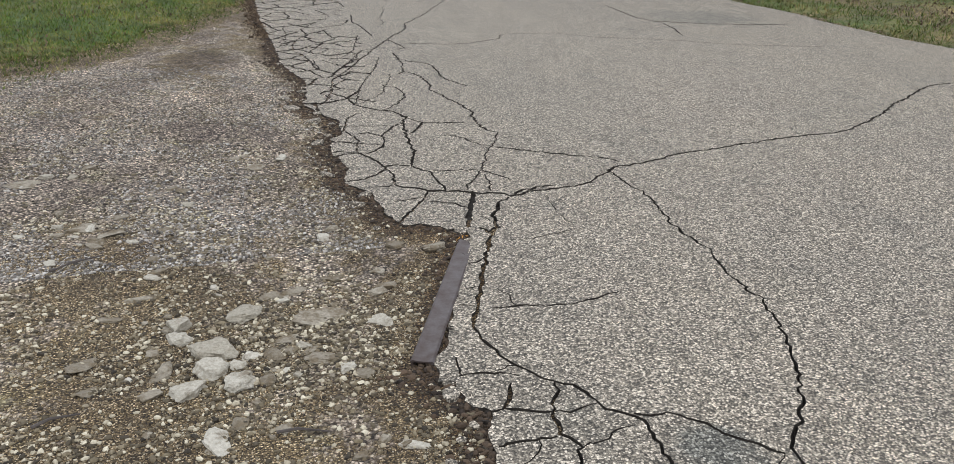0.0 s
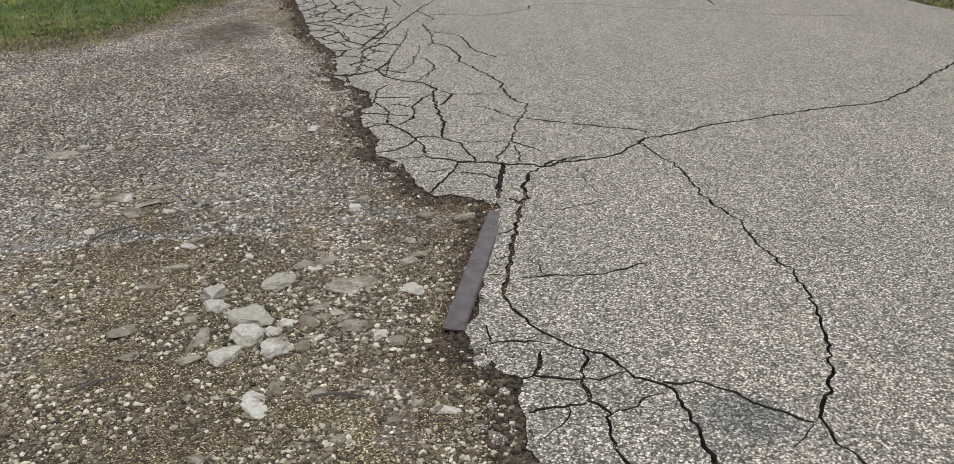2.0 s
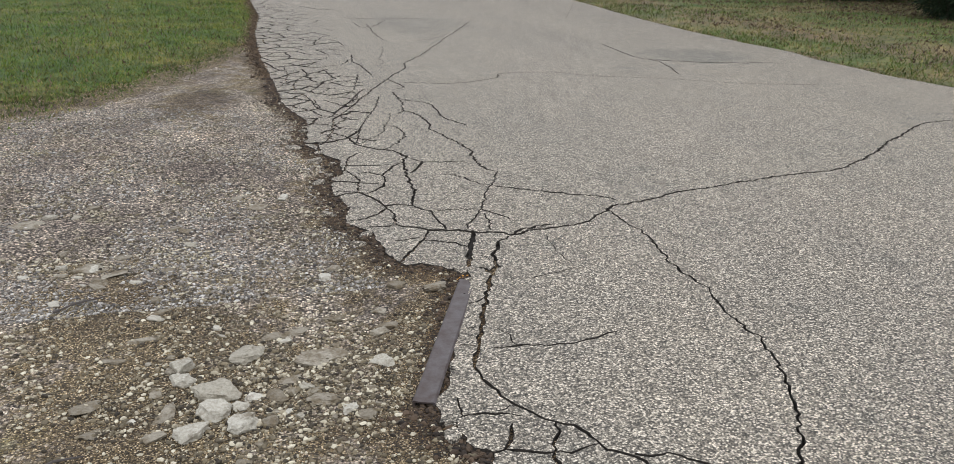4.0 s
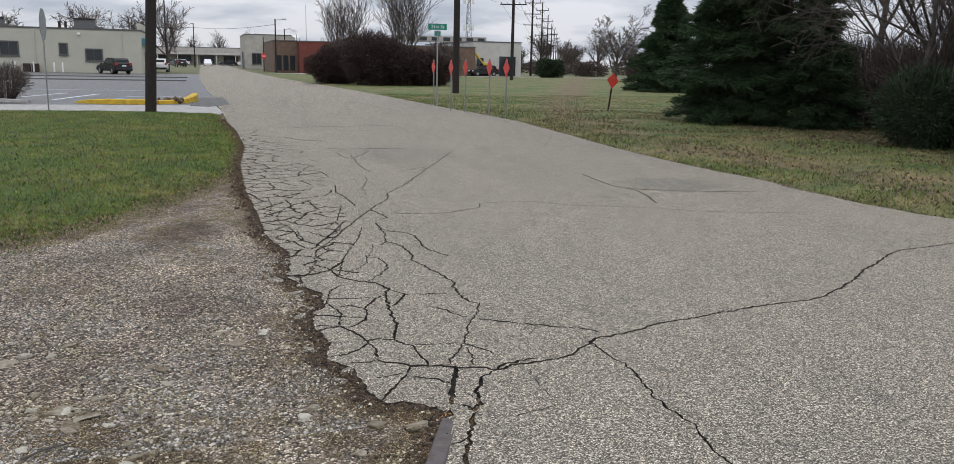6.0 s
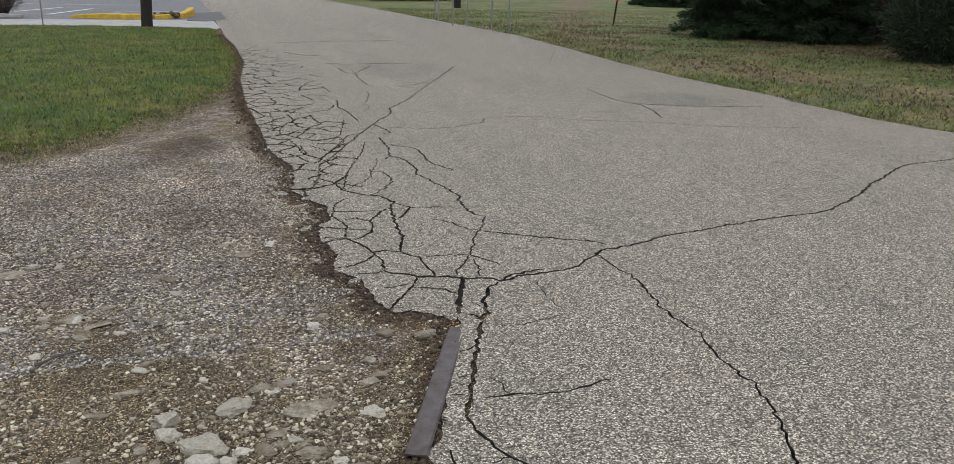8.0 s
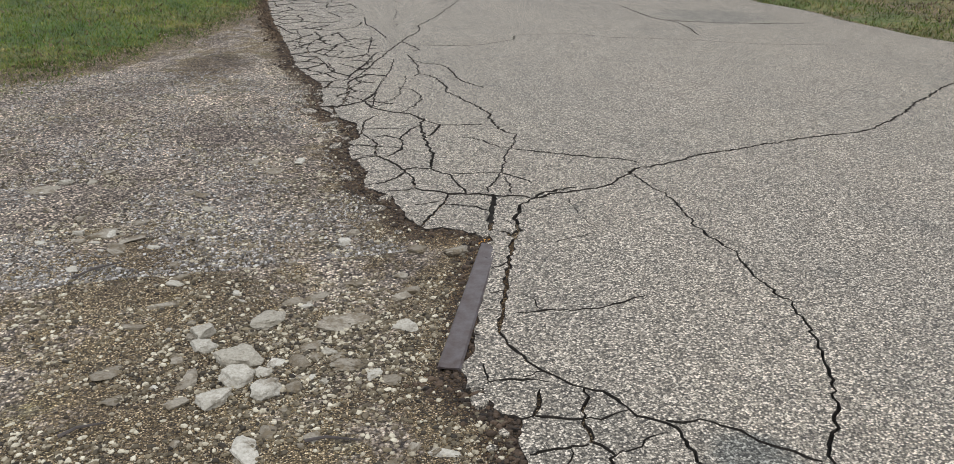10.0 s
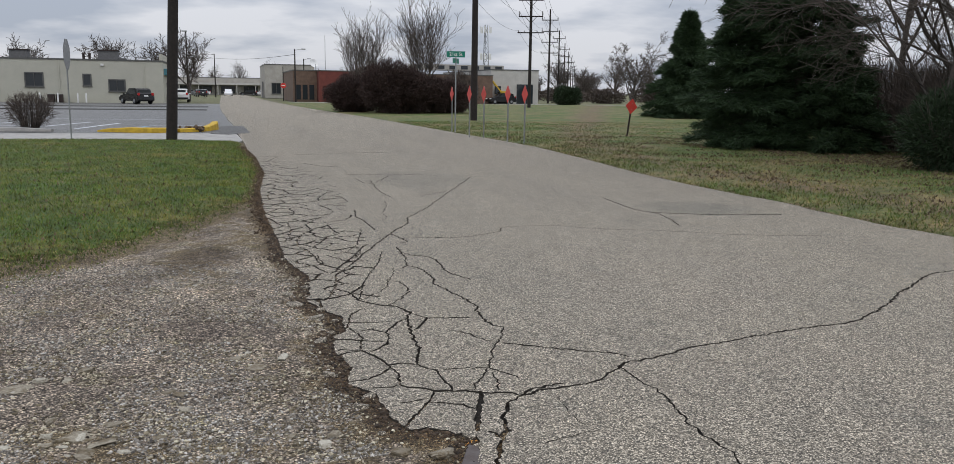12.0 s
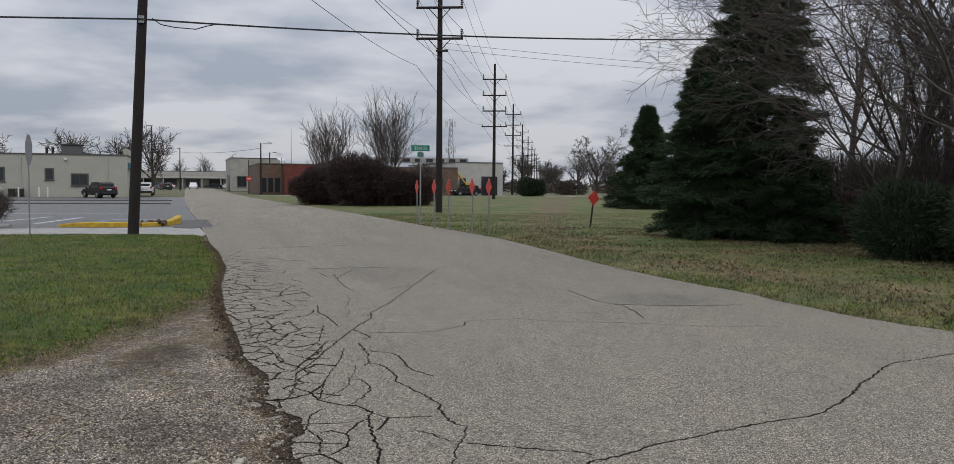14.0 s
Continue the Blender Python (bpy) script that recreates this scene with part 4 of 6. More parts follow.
def spruce(x, y, z, height, radius, label, seed, count, group="", bare=0.02, low=0.0, size=1.0, taper=0.9):
    """A conifer: a stem, drooping boughs in whorls and thousands of small sprays."""
    rng = random.Random(seed)
    tree = empty("spruce", x, y, z, label=label, category="tree", group=group)
    wv, wf, nv, nf = [], [], [], []
    tube(wv, wf, [Vector((0, 0, -0.1)), Vector((0, 0, height * 0.5)), Vector((0.03, 0, height))], [0.02 * height, 0.011 * height, 0.01], 8)
    mesh("trunk", wv, wf, BARK, tree, smooth=True)
    wv, wf = [], []
    boughs = int(height * 34)
    per = max(4, count // boughs)
    for b in range(boughs):
        h = bare + (1 - bare) * (1 - (1 - (b + rng.random()) / boughs) ** 1.15)
        a = rng.uniform(0, 2 * math.pi)
        r = radius * (1 - h) ** taper * (0.86 + 0.20 * noise.noise(Vector((math.cos(a) * 1.4, math.sin(a) * 1.4, h * 9 + seed)))) * rng.uniform(0.62, 1.22) + 0.06
        if h < 0.16:
            r *= 0.74 + 1.6 * h
        out = Vector((math.cos(a), math.sin(a), 0))
        z0 = h * height
        line = [Vector((0, 0, z0)) + out * (r * t) + Vector((0, 0, r * (0.10 * t - 0.38 * t * t + 0.16 * t ** 4))) for t in (0, 0.3, 0.6, 0.85, 1.0)]
        tube(wv, wf, line, [0.02, 0.016, 0.011, 0.007, 0.003], 3)
        for s in range(per):
            t = min(0.999, rng.random() ** 0.5)
            i = min(3, int(np.searchsorted([0.3, 0.6, 0.85], t, side="right")))
            lo, hi = (0, 0.3, 0.6, 0.85)[i], (0.3, 0.6, 0.85, 1.0)[i]
            p = line[i].lerp(line[i + 1], (t - lo) / (hi - lo))
            w = 0.08 + 0.22 * r * (1 - t)
            p = p + Vector((rng.gauss(0, w), rng.gauss(0, w), rng.gauss(-0.03, 0.05)))
            if p.z < low + 0.03:
                p.z = low + 0.03 + rng.random() * 0.2
            d = (out + Vector((rng.gauss(0, 0.5), rng.gauss(0, 0.5), rng.gauss(-0.12, 0.42)))).normalized()
            spray(nv, nf, p, d, size * rng.uniform(0.09, 0.25), size * rng.uniform(0.007, 0.015), rng)
    tagged(mesh("branchwork", wv, wf, BARK, tree), kind="stuff")
    mesh("crown", nv, nf, NEEDLE, tree)
    return tree


def shrub(name, x, y, z, lobes, mat, label, seed, count, size=(0.1, 0.22), width=0.025, up=0.3, group="", twig=0.35):
    """A shrub: stems from the ground and foliage over several lobes (x, y, z, rx, ry, rz)."""
    rng = random.Random(seed)
    bush = empty(name, x, y, z, label=label, category="shrub", group=group)
    wv, wf, nv, nf = [], [], [], []
    total = sum(l[3] * l[4] + l[3] * l[5] for l in lobes)
    for lx, ly, lz, rx, ry, rz in lobes:
        n = int(count * (rx * ry + rx * rz) / total)
        for s in range(n):
            v = Vector((rng.gauss(0, 1), rng.gauss(0, 1), rng.gauss(0, 1))).normalized()
            f = rng.random() ** 0.28
            lump = 0.9 + 0.26 * noise.noise(v * 2.4 + Vector((lx, ly, seed))) + 0.14 * noise.noise(v * 6 + Vector((lx, seed, ly)))
            p = Vector((lx + v.x * rx * f * lump, ly + v.y * ry * f * lump, lz + v.z * rz * f * lump))
            if p.z < 0.03:
                p.z = rng.uniform(0.03, 0.3)
            d = (v + Vector((rng.gauss(0, 0.6), rng.gauss(0, 0.6), rng.gauss(up, 0.5)))).normalized()
            spray(nv, nf, p, d, rng.uniform(*size), width * rng.uniform(0.6, 1.3), rng)
        for s in range(int(26 * twig * 3)):
            a, q = rng.uniform(0, 2 * math.pi), rng.random() ** 0.5
            tip = Vector((lx + rx * 1.02 * q * math.cos(a), ly + ry * 1.02 * q * math.sin(a), lz + rz * (1.02 + 0.12 * rng.random()) * math.sqrt(max(0, 1 - q * q * 0.9))))
            foot = Vector((lx + rx * 0.25 * math.cos(a), ly + ry * 0.25 * math.sin(a), 0))
            mid = foot.lerp(tip, 0.55) + Vector((rng.gauss(0, 0.08), rng.gauss(0, 0.08), 0.1))
            tube(wv, wf, [foot, mid, tip], [0.018, 0.011, 0.004], 3)
    tagged(mesh("stem_work", wv, wf, TWIG, bush), kind="stuff")
    mesh("foliage", nv, nf, mat, bush)
    return bush


# ---- poles and lines ----
CABLE = plain("black_cable", (0.02, 0.02, 0.022), 0.6, var=0.2, bumps=0)
DARK_STEEL = plain("dark_rusted_steel", (0.05, 0.035, 0.03), 0.7, 0.3, var=0.3)
WIRE = plain("weathered_wire", (0.10, 0.10, 0.11), 0.5, 0.3, var=0.2, bumps=0)
PORCELAIN = plain("brown_porcelain", (0.05, 0.035, 0.03), 0.3, var=0.2, bumps=0)


def power_pole(x, y, low_arm=True):
    p = empty("power_pole", x, y, -0.05, rz=-24, label="tall dark wooden power pole with stacked crossarms", category="utility pole", group="row of power poles")
    part("shaft", rodded((0, 0, 0), (0, 0, 15.3), 0.20, 0.12, 14), WOOD_POLE, p, smooth=False)
    for z in (13.55, 11.75, 10.0):
        arm = part("crossarm", boxed(0, -0.16, z, 2.7, 0.11, 0.13, 0.01), WOOD_POLE, p)
        for sx in (-1, 1):
            bm = rodded((sx * 1.27, -0.16, z + 0.06), (sx * 1.27, -0.16, z + 0.34), 0.03, 0.03, 8)
            for k in range(4):
                rod(bm, (sx * 1.27, -0.16, z + 0.14 + 0.11 * k), (sx * 1.27, -0.16, z + 0.21 + 0.11 * k), 0.10, 0.05, 10)
            part("insulator", bm, PORCELAIN, arm, "brown porcelain insulator")
            part("brace", rodded((sx * 0.62, -0.14, z - 0.05), (0, -0.14, z - 0.72), 0.025, 0.025, 6), WOOD_POLE, arm)
    if not low_arm:
        part("cutout", boxed(0.15, -0.22, 9.3, 0.7, 0.12, 0.12, 0.02), DARK_STEEL, p, "dark switch gear")
        return p
    arm = part("crossarm", boxed(0, -0.16, 8.25, 2.9, 0.11, 0.12, 0.01), WOOD_POLE, p)
    for sx in (-1.35, -0.7, 0.7, 1.35):
        part("pin", rodded((sx, -0.16, 8.3), (sx, -0.16, 8.48), 0.035, 0.03, 8), PORCELAIN, arm)
    return p


def hung_wire(name, a, b, sag, r, mat, label, group=""):
    verts, faces = [], []
    a, b = Vector(a), Vector(b)
    k = 14
    line = [a.lerp(b, i / k) - Vector((0, 0, sag * 4 * (i / k) * (1 - i / k))) for i in range(k + 1)]
    tube(verts, faces, line, [r] * (k + 1), 4)
    return tagged(mesh(name, verts, faces, mat), label, "cable", group)


ROW = [(13.7 + 19.05 * k, 46 + 42.8 * k) for k in range(-1, 13)]
for k, (px, py) in enumerate(ROW[1:]):
    power_pole(px, py, k > 0)
turn = radians(-24)
for k in range(len(ROW) - 1):
    (ax, ay), (bx, by) = ROW[k], ROW[k + 1]
    spans = [(s * 1.27, z + 0.5, 1.0) for s in (-1, 1) for z in (13.55, 11.75, 10.0)] + [(s, 8.45, 0.9) for s in (-1.35, 0.7)]
    for off, z, sag in (spans if k < 7 else spans[:4]):
        ox, oy = off * math.cos(turn), off * math.sin(turn)
        hung_wire("power_line", (ax + ox, ay + oy, z), (bx + ox, by + oy, z), sag, 0.012 if k < 2 else 0.016, WIRE, "thin overhead power line between wooden poles", "overhead lines")

near_pole = empty("utility_pole", -1.63, 26.9, -0.05, label="leaning dark wooden utility pole beside the lawn", category="utility pole")
part("shaft", rodded((0, 0, -0.1), (0.54, 0, 10.5), 0.165, 0.13, 18), WOOD_POLE, near_pole)
bracket = part("bracket", boxed(0.33, -0.16, 6.55, 0.16, 0.06, 0.22, 0.01), STEEL, near_pole, "steel cable bracket")
part("bolt", rodded((0.33, -0.20, 6.6), (0.33, -0.12, 6.6), 0.02), STEEL, bracket)
hung_wire("service_cable", (-28, 33.0, 6.5), (-1.35, 26.7, 6.50), 0.1, 0.032, CABLE, "thick black overhead cable across the street", "service cables")
hung_wire("service_cable", (-1.35, 26.7, 6.50), (24.5, 27.4, 7.75), 0.30, 0.032, CABLE, "thick black overhead cable across the street", "service cables")
loop = ([], [])
tube(loop[0], loop[1], [Vector(v) for v in ((-1.0, 26.70, 6.55), (-0.75, 26.70, 6.38), (-0.35, 26.70, 6.32), (0.25, 26.72, 6.31), (0.55, 26.72, 6.42), (0.85, 26.73, 6.5))], [0.016] * 6, 5)
tagged(mesh("cable_loop", *loop, CABLE), "slack loop of black cable hanging below the line", "cable")
for s, dz in ((0, 0.0), (1, 0.35)):
    hung_wire("service_cable", (13.9, 46, 9.4 + dz), (40, 41, 8.3 + dz), 0.25, 0.012, WIRE, "thin overhead wire leaving the power pole", "service cables")

# ---- signs ----
RED = plain("faded_red_reflector", (0.62, 0.045, 0.03), 0.45, var=0.12, scale=5, bumps=0)
GREEN = plain("green_sign_face", (0.0, 0.20, 0.135), 0.4, var=0.08, scale=4, bumps=0)
WHITE = plain("white_paint", (0.78, 0.78, 0.76), 0.5, var=0.06, bumps=0)
ALU = plain("bare_aluminium", (0.30, 0.31, 0.32), 0.45, 0.6, var=0.15, scale=8, bumps=0)


def u_post(h, mat, parent):
    bm = bmesh.new()
    for cx, sx, cy, sy in ((0, 0.03, 0.012, 0.006), (-0.018, 0.006, 0, 0.03), (0.018, 0.006, 0, 0.03), (-0.03, 0.024, -0.014, 0.006), (0.03, 0.024, -0.014, 0.006)):
        box(bm, cx, cy, h / 2 - 0.1, sx, sy, h + 0.2)
    return part("post", bm, mat, parent)


def marker(x, y, z, rz, lean, label, size=0.31, top=1.56, post=STEEL):
    m = empty("marker_sign", x, y, z, label=label, category="road sign", group="red diamond markers")
    m.matrix_basis = pose(x, y, z, 0, lean, rz)
    u_post(top + size - 0.03, post, m)
    plate = part("plate", prism([(0, top - size), (size, top), (0, top + size), (-size, top)], 0.004), RED, m, "red diamond plate")
    plate.location = (0, -0.021, 0)
    for zz in (top - 0.12, top + 0.12):
        part("bolt", rodded((0, -0.030, zz), (0, -0.024, zz), 0.012, 0.012, 8), STEEL, plate)
    return m


for mx, my, top in ((9.02, 33.3, 1.52), (8.39, 28.5, 1.53), (8.77, 27.98, 1.54), (9.11, 26.34, 1.56), (9.31, 25.22, 1.56)):
    marker(mx, my, 0, -90, 0, "red diamond end-of-road marker on a steel post", 0.305, top)
marker(14.83, 28.88, 0, 14, 8, "red diamond marker on a thin leaning dark post", 0.30, 1.16, DARK_STEEL)

name_sign = empty("street_name_sign", 8.96, 32.57, 0, label="green street name sign on a steel post", category="street sign")
part("post", rodded((0, 0, -0.1), (0, 0, 2.98), 0.03, 0.03, 12), STEEL, name_sign)
blade = part("name_plate", boxed(0, 0, 3.10, 0.74, 0.012, 0.24, 0.004), GREEN, name_sign, "green plate with white lettering")
blade.rotation_euler = (0, 0, radians(-12))
part("clamp", boxed(0, 0, 2.96, 0.05, 0.05, 0.10, 0.005), STEEL, name_sign)
cross = part("name_plate", boxed(0, 0, 2.84, 0.012, 0.62, 0.20, 0.004), GREEN, name_sign, "green cross-street plate")
cross.rotation_euler = (0, 0, radians(-38))
txt = bpy.data.curves.new("lettering", "FONT")
txt.body, txt.size, txt.align_x, txt.align_y, txt.extrude = "21st St", 0.19, "CENTER", "CENTER", 0.001
tmp = bpy.data.objects.new("lettering_source", txt)
scene.collection.objects.link(tmp)
bpy.context.view_layer.update()
letters = bpy.data.meshes.new_from_object(tmp.evaluated_get(bpy.context.evaluated_depsgraph_get()))
bpy.data.objects.remove(tmp)
letters.materials.clear()
letters.materials.append(WHITE)
text_ob = new("lettering", letters)
text_ob.parent = blade
text_ob.matrix_basis = pose(0, -0.0085, 3.10, 90, 0, 0)

stop = empty("stop_sign", -4.58, 27.75, 0, rz=87.5, label="stop sign seen edge-on on a grey steel post", category="road sign")
u_post(2.95, STEEL, stop)
octo = [(0.455 / math.cos(math.pi / 8) * math.cos(math.pi / 8 + k * math.pi / 4), 2.57 + 0.455 / math.cos(math.pi / 8) * math.sin(math.pi / 8 + k * math.pi / 4)) for k in range(8)]
pl = part("plate", prism(octo, 0.004), ALU, stop, "bare aluminium back of the plate")
pl.location = (0, -0.022, 0)
far_stop = empty("stop_sign", 8.2, 125, 0, label="red octagonal stop sign at the far corner", category="road sign")
part("post", rodded((0, 0, 0), (0, 0, 4.9), 0.07, 0.06, 8), WOOD_POLE, far_stop)
f_pl = part("plate", prism([(0.42 * math.cos(math.pi / 8 + k * math.pi / 4), 2.2 + 0.42 * math.sin(math.pi / 8 + k * math.pi / 4)) for k in range(8)], 0.01), RED, far_stop, "red octagonal plate")
f_pl.location = (0, -0.09, 0)
part("bar", boxed(0, -0.01, 2.2, 0.5, 0.008, 0.12), WHITE, f_pl)

# ---- the channel post lying at the broken edge ----
RUSTY = bpy.data.materials.new("worn_brown_steel")
RUSTY.use_nodes = True
rn, rl, rb = RUSTY.node_tree.nodes, RUSTY.node_tree.links, RUSTY.node_tree.nodes["Principled BSDF"]
rco = coords(rn, rl)
rl.new(ramp(rn, rl, noise_tex(rn, rl, rco, 14, 6, 0.7), [(0.32, (0.055, 0.035, 0.026)), (0.5, (0.085, 0.068, 0.062)), (0.68, (0.115, 0.10, 0.098))]), rb.inputs["Base Color"])
rb.inputs["Metallic"].default_value, rb.inputs["Roughness"].default_value = 0.35, 0.5
bump(rn, rl, rb, noise_tex(rn, rl, rco, 120, 4), 0.3, 0.002)
bar = empty("steel_post", 0.567, 1.805, -0.016, rz=-23.7, label="rust-brown steel channel post lying along the broken edge", category="steel post")
prof = [(-0.034, 0.0), (-0.037, 0.018), (-0.030, 0.023), (-0.012, 0.020), (0.012, 0.020), (0.030, 0.023), (0.037, 0.018), (0.034, 0.0), (0.028, 0.0), (0.028, 0.014), (-0.028, 0.014), (-0.028, 0.0)]
v, f = [], []
N = len(prof)
for i, (yy, dz) in enumerate(((0, 0), (0.55, -0.004), (1.165, -0.012))):
    v += [(a * 1.16, yy, b + dz) for a, b in prof]
for i in range(2):
    f += [(i * N + k, i * N + (k + 1) % N, (i + 1) * N + (k + 1) % N, (i + 1) * N + k) for k in range(N)]
f += [tuple(range(N))]
mesh("channel", v, f, RUSTY, bar)
leaf = empty("fallen_leaf", 1.04, 2.93, -0.02, rz=30, label="small orange fallen leaf on the soil", category="leaf")
mesh("blade", [(-0.035, 0, 0), (-0.01, 0.016, 0.01), (0.03, 0.004, 0.004), (-0.005, -0.014, 0.012), (-0.07, 0.002, 0.002)], [(0, 3, 2, 1), (4, 3, 0), (4, 0, 1)], plain("orange_leaf", (0.5, 0.24, 0.04), 0.7, bumps=0), leaf)

# ---- parking lot, buildings and vehicles ----
YELLOW = plain("worn_yellow_paint", (0.62, 0.40, 0.03), 0.7, var=0.3, scale=5)
STRIPE = plain("faded_white_paint", (0.68, 0.71, 0.75), 0.8, var=0.35, scale=5)
BLUE_STRIPE = plain("faded_blue_paint", (0.22, 0.38, 0.55), 0.8, var=0.3, scale=5)
SIDING = plain("cream_siding", (0.45, 0.44, 0.37), 0.7, var=0.07, scale=0.6)
SIDE_TRIM = plain("dark_trim", (0.10, 0.10, 0.095), 0.6, var=0.2)
BRICK_BROWN = plain("brown_brick", (0.16, 0.105, 0.075), 0.85, var=0.25, scale=1.5)
BRICK_RED = plain("red_brick", (0.17, 0.045, 0.034), 0.85, var=0.2, scale=1.5)
GREY_WALL = plain("grey_render", (0.40, 0.38, 0.34), 0.85, var=0.2, scale=0.8)
WHITE_WALL = plain("white_render", (0.5, 0.485, 0.45), 0.8, var=0.15, scale=0.8)
ROOFING = plain("roof_felt", (0.14, 0.14, 0.14), 0.9)
PANE = glass_mat("dark_glass")
BLACK_PAINT = plain("black_car_paint", (0.012, 0.012, 0.014), 0.25, var=0.1, bumps=0)
WHITE_PAINT = plain("white_car_paint", (0.7, 0.7, 0.71), 0.3, var=0.04, bumps=0)
GREY_PAINT = plain("grey_car_paint", (0.2, 0.21, 0.22), 0.3, var=0.05, bumps=0)
RUBBER = plain("tyre_rubber", (0.02, 0.02, 0.02), 0.85, bumps=0)
TAIL = plain("red_lamp_glass", (0.5, 0.02, 0.02), 0.25, bumps=0)
AWNING = plain("teal_awning", (0.10, 0.28, 0.34), 0.7)


def kerb(pts, w, h, mat, label, name="kerb", group=""):
    v, f = [], []
    n = len(pts)
    for i, (x, y, rise) in enumerate(pts):
        a, b = pts[max(0, i - 1)], pts[min(n - 1, i + 1)]
        d = math.hypot(b[0] - a[0], b[1] - a[1])
        nx, ny = -(b[1] - a[1]) / d * w / 2, (b[0] - a[0]) / d * w / 2
        for s, z in ((1, -0.05), (0.92, h * rise * 0.85), (0.7, h * rise), (-0.7, h * rise), (-0.92, h * rise * 0.85), (-1, -0.05)):
            v.append((x + nx * s, y + ny * s, z))
    for i in range(n - 1):
        f += [(6 * i + k, 6 * i + k + 1, 6 * i + k + 7, 6 * i + k + 6) for k in range(5)]
    f += [(5, 4, 3, 2, 1, 0), tuple(6 * (n - 1) + k for k in range(6))]
    return tagged(mesh(name, v, f, mat), label, "kerb", group)


kerb([(-4.45, 33.0, 0.25), (-4.1, 32.75, 0.7), (-3.4, 32.35, 1), (-2.6, 32.15, 1), (-1.75, 32.35, 0.95)], 0.28, 0.17, YELLOW, "yellow-painted concrete kerb along the parking lot", group="yellow kerbs")
kerb([(-1.70, 32.4, 0.7), (-1.2, 32.75, 0.8), (-0.75, 33.3, 1), (-0.5, 34.0, 1.5), (-0.42, 34.5, 1.9)], 0.28, 0.17, YELLOW, "broken yellow-painted kerb with a raised end", group="yellow kerbs")
kerb([(-12, 33.4, 1), (-7, 33.25, 1), (-6.05, 33.1, 0.6)], 0.3, 0.12, CONCRETE, "low grey concrete kerb of a planted island", group="lot kerbs")
for ky, xr, gl in ((66.0, -1.3, 0.10), (77.0, -1.4, 0.10)):
    kerb([(-48, ky + 1.2, 1), (-20, ky + 0.4, 1), (xr, ky, 1)], 0.3, gl * 0.7, SIDE_TRIM, "long low dark kerb dividing the parking lot", group="lot kerbs")


def stripe(x0, y0, x1, y1, w, mat, label):
    d = math.hypot(x1 - x0, y1 - y0)
    nx, ny = -(y1 - y0) / d * w / 2, (x1 - x0) / d * w / 2
    ob = mesh("parking_line", [(x0 + nx, y0 + ny, -0.006), (x0 - nx, y0 - ny, -0.006), (x1 - nx, y1 - ny, -0.006), (x1 + nx, y1 + ny, -0.006)], [(0, 1, 2, 3)], mat)
    return tagged(ob, label, "marking", "parking lines", "structure")


for x0, y0, x1, y1 in ((-7.6, 35.5, -6.0, 42), (-5.6, 35.2, -4.6, 41), (-11.0, 36, -8.6, 43), (-3.2, 38.5, -1.0, 38.6), (-9.5, 46.5, -2.5, 45.6), (-14, 38.6, -7.2, 38.0)):
    stripe(x0, y0, x1, y1, 0.2, STRIPE, "faded white parking line on damp asphalt")
stripe(-3.9, 33.4, -3.2, 37.4, 0.26, BLUE_STRIPE, "faded blue parking line on damp asphalt")

rng0 = random.Random(12)
rub = empty("rubble_heap", -1.35, 32.75, 0, label="heap of brown leaves and broken kerb rubble", category="rubble")
for k in range(26):
    bm = bmesh.new()
    bmesh.ops.create_icosphere(bm, subdivisions=1, radius=rng0.uniform(0.05, 0.13))
    for vv in bm.verts:
        vv.co *= rng0.uniform(0.75, 1.2)
    ch = part("clod", bm, LITTER, rub)
    ch.location = (rng0.uniform(-0.35, 0.55), rng0.uniform(-0.05, 0.45), rng0.uniform(0.02, 0.16))


def window(parent, x, y, z, w, h, frame_mat=SIDE_TRIM, bars=1):
    """A framed window in a wall that faces -y; x, z is its middle."""
    bm = bmesh.new()
    t = 0.12
    for cx, cz, sx, sz in ((0, h / 2, w + t, t), (0, -h / 2, w + t, t), (-w / 2, 0, t, h - t), (w / 2, 0, t, h - t)):
        box(bm, cx, -0.03, cz, sx, 0.10, sz)
    win = part("window", bm, frame_mat, parent)
    win.location = (x, y, z)
    part("pane", boxed(0, 0.0, 0, w - t, 0.03, h - t), PANE, win)
    for k in range(bars):
        part("glazing_bar", boxed(-w / 2 + w * (k + 1) / (bars + 1), -0.04, 0, 0.05, 0.04, h - t), frame_mat, win)
    part("sill", boxed(0, -0.07, -h / 2 - 0.08, w + 0.24, 0.14, 0.06), frame_mat, win)
    return win


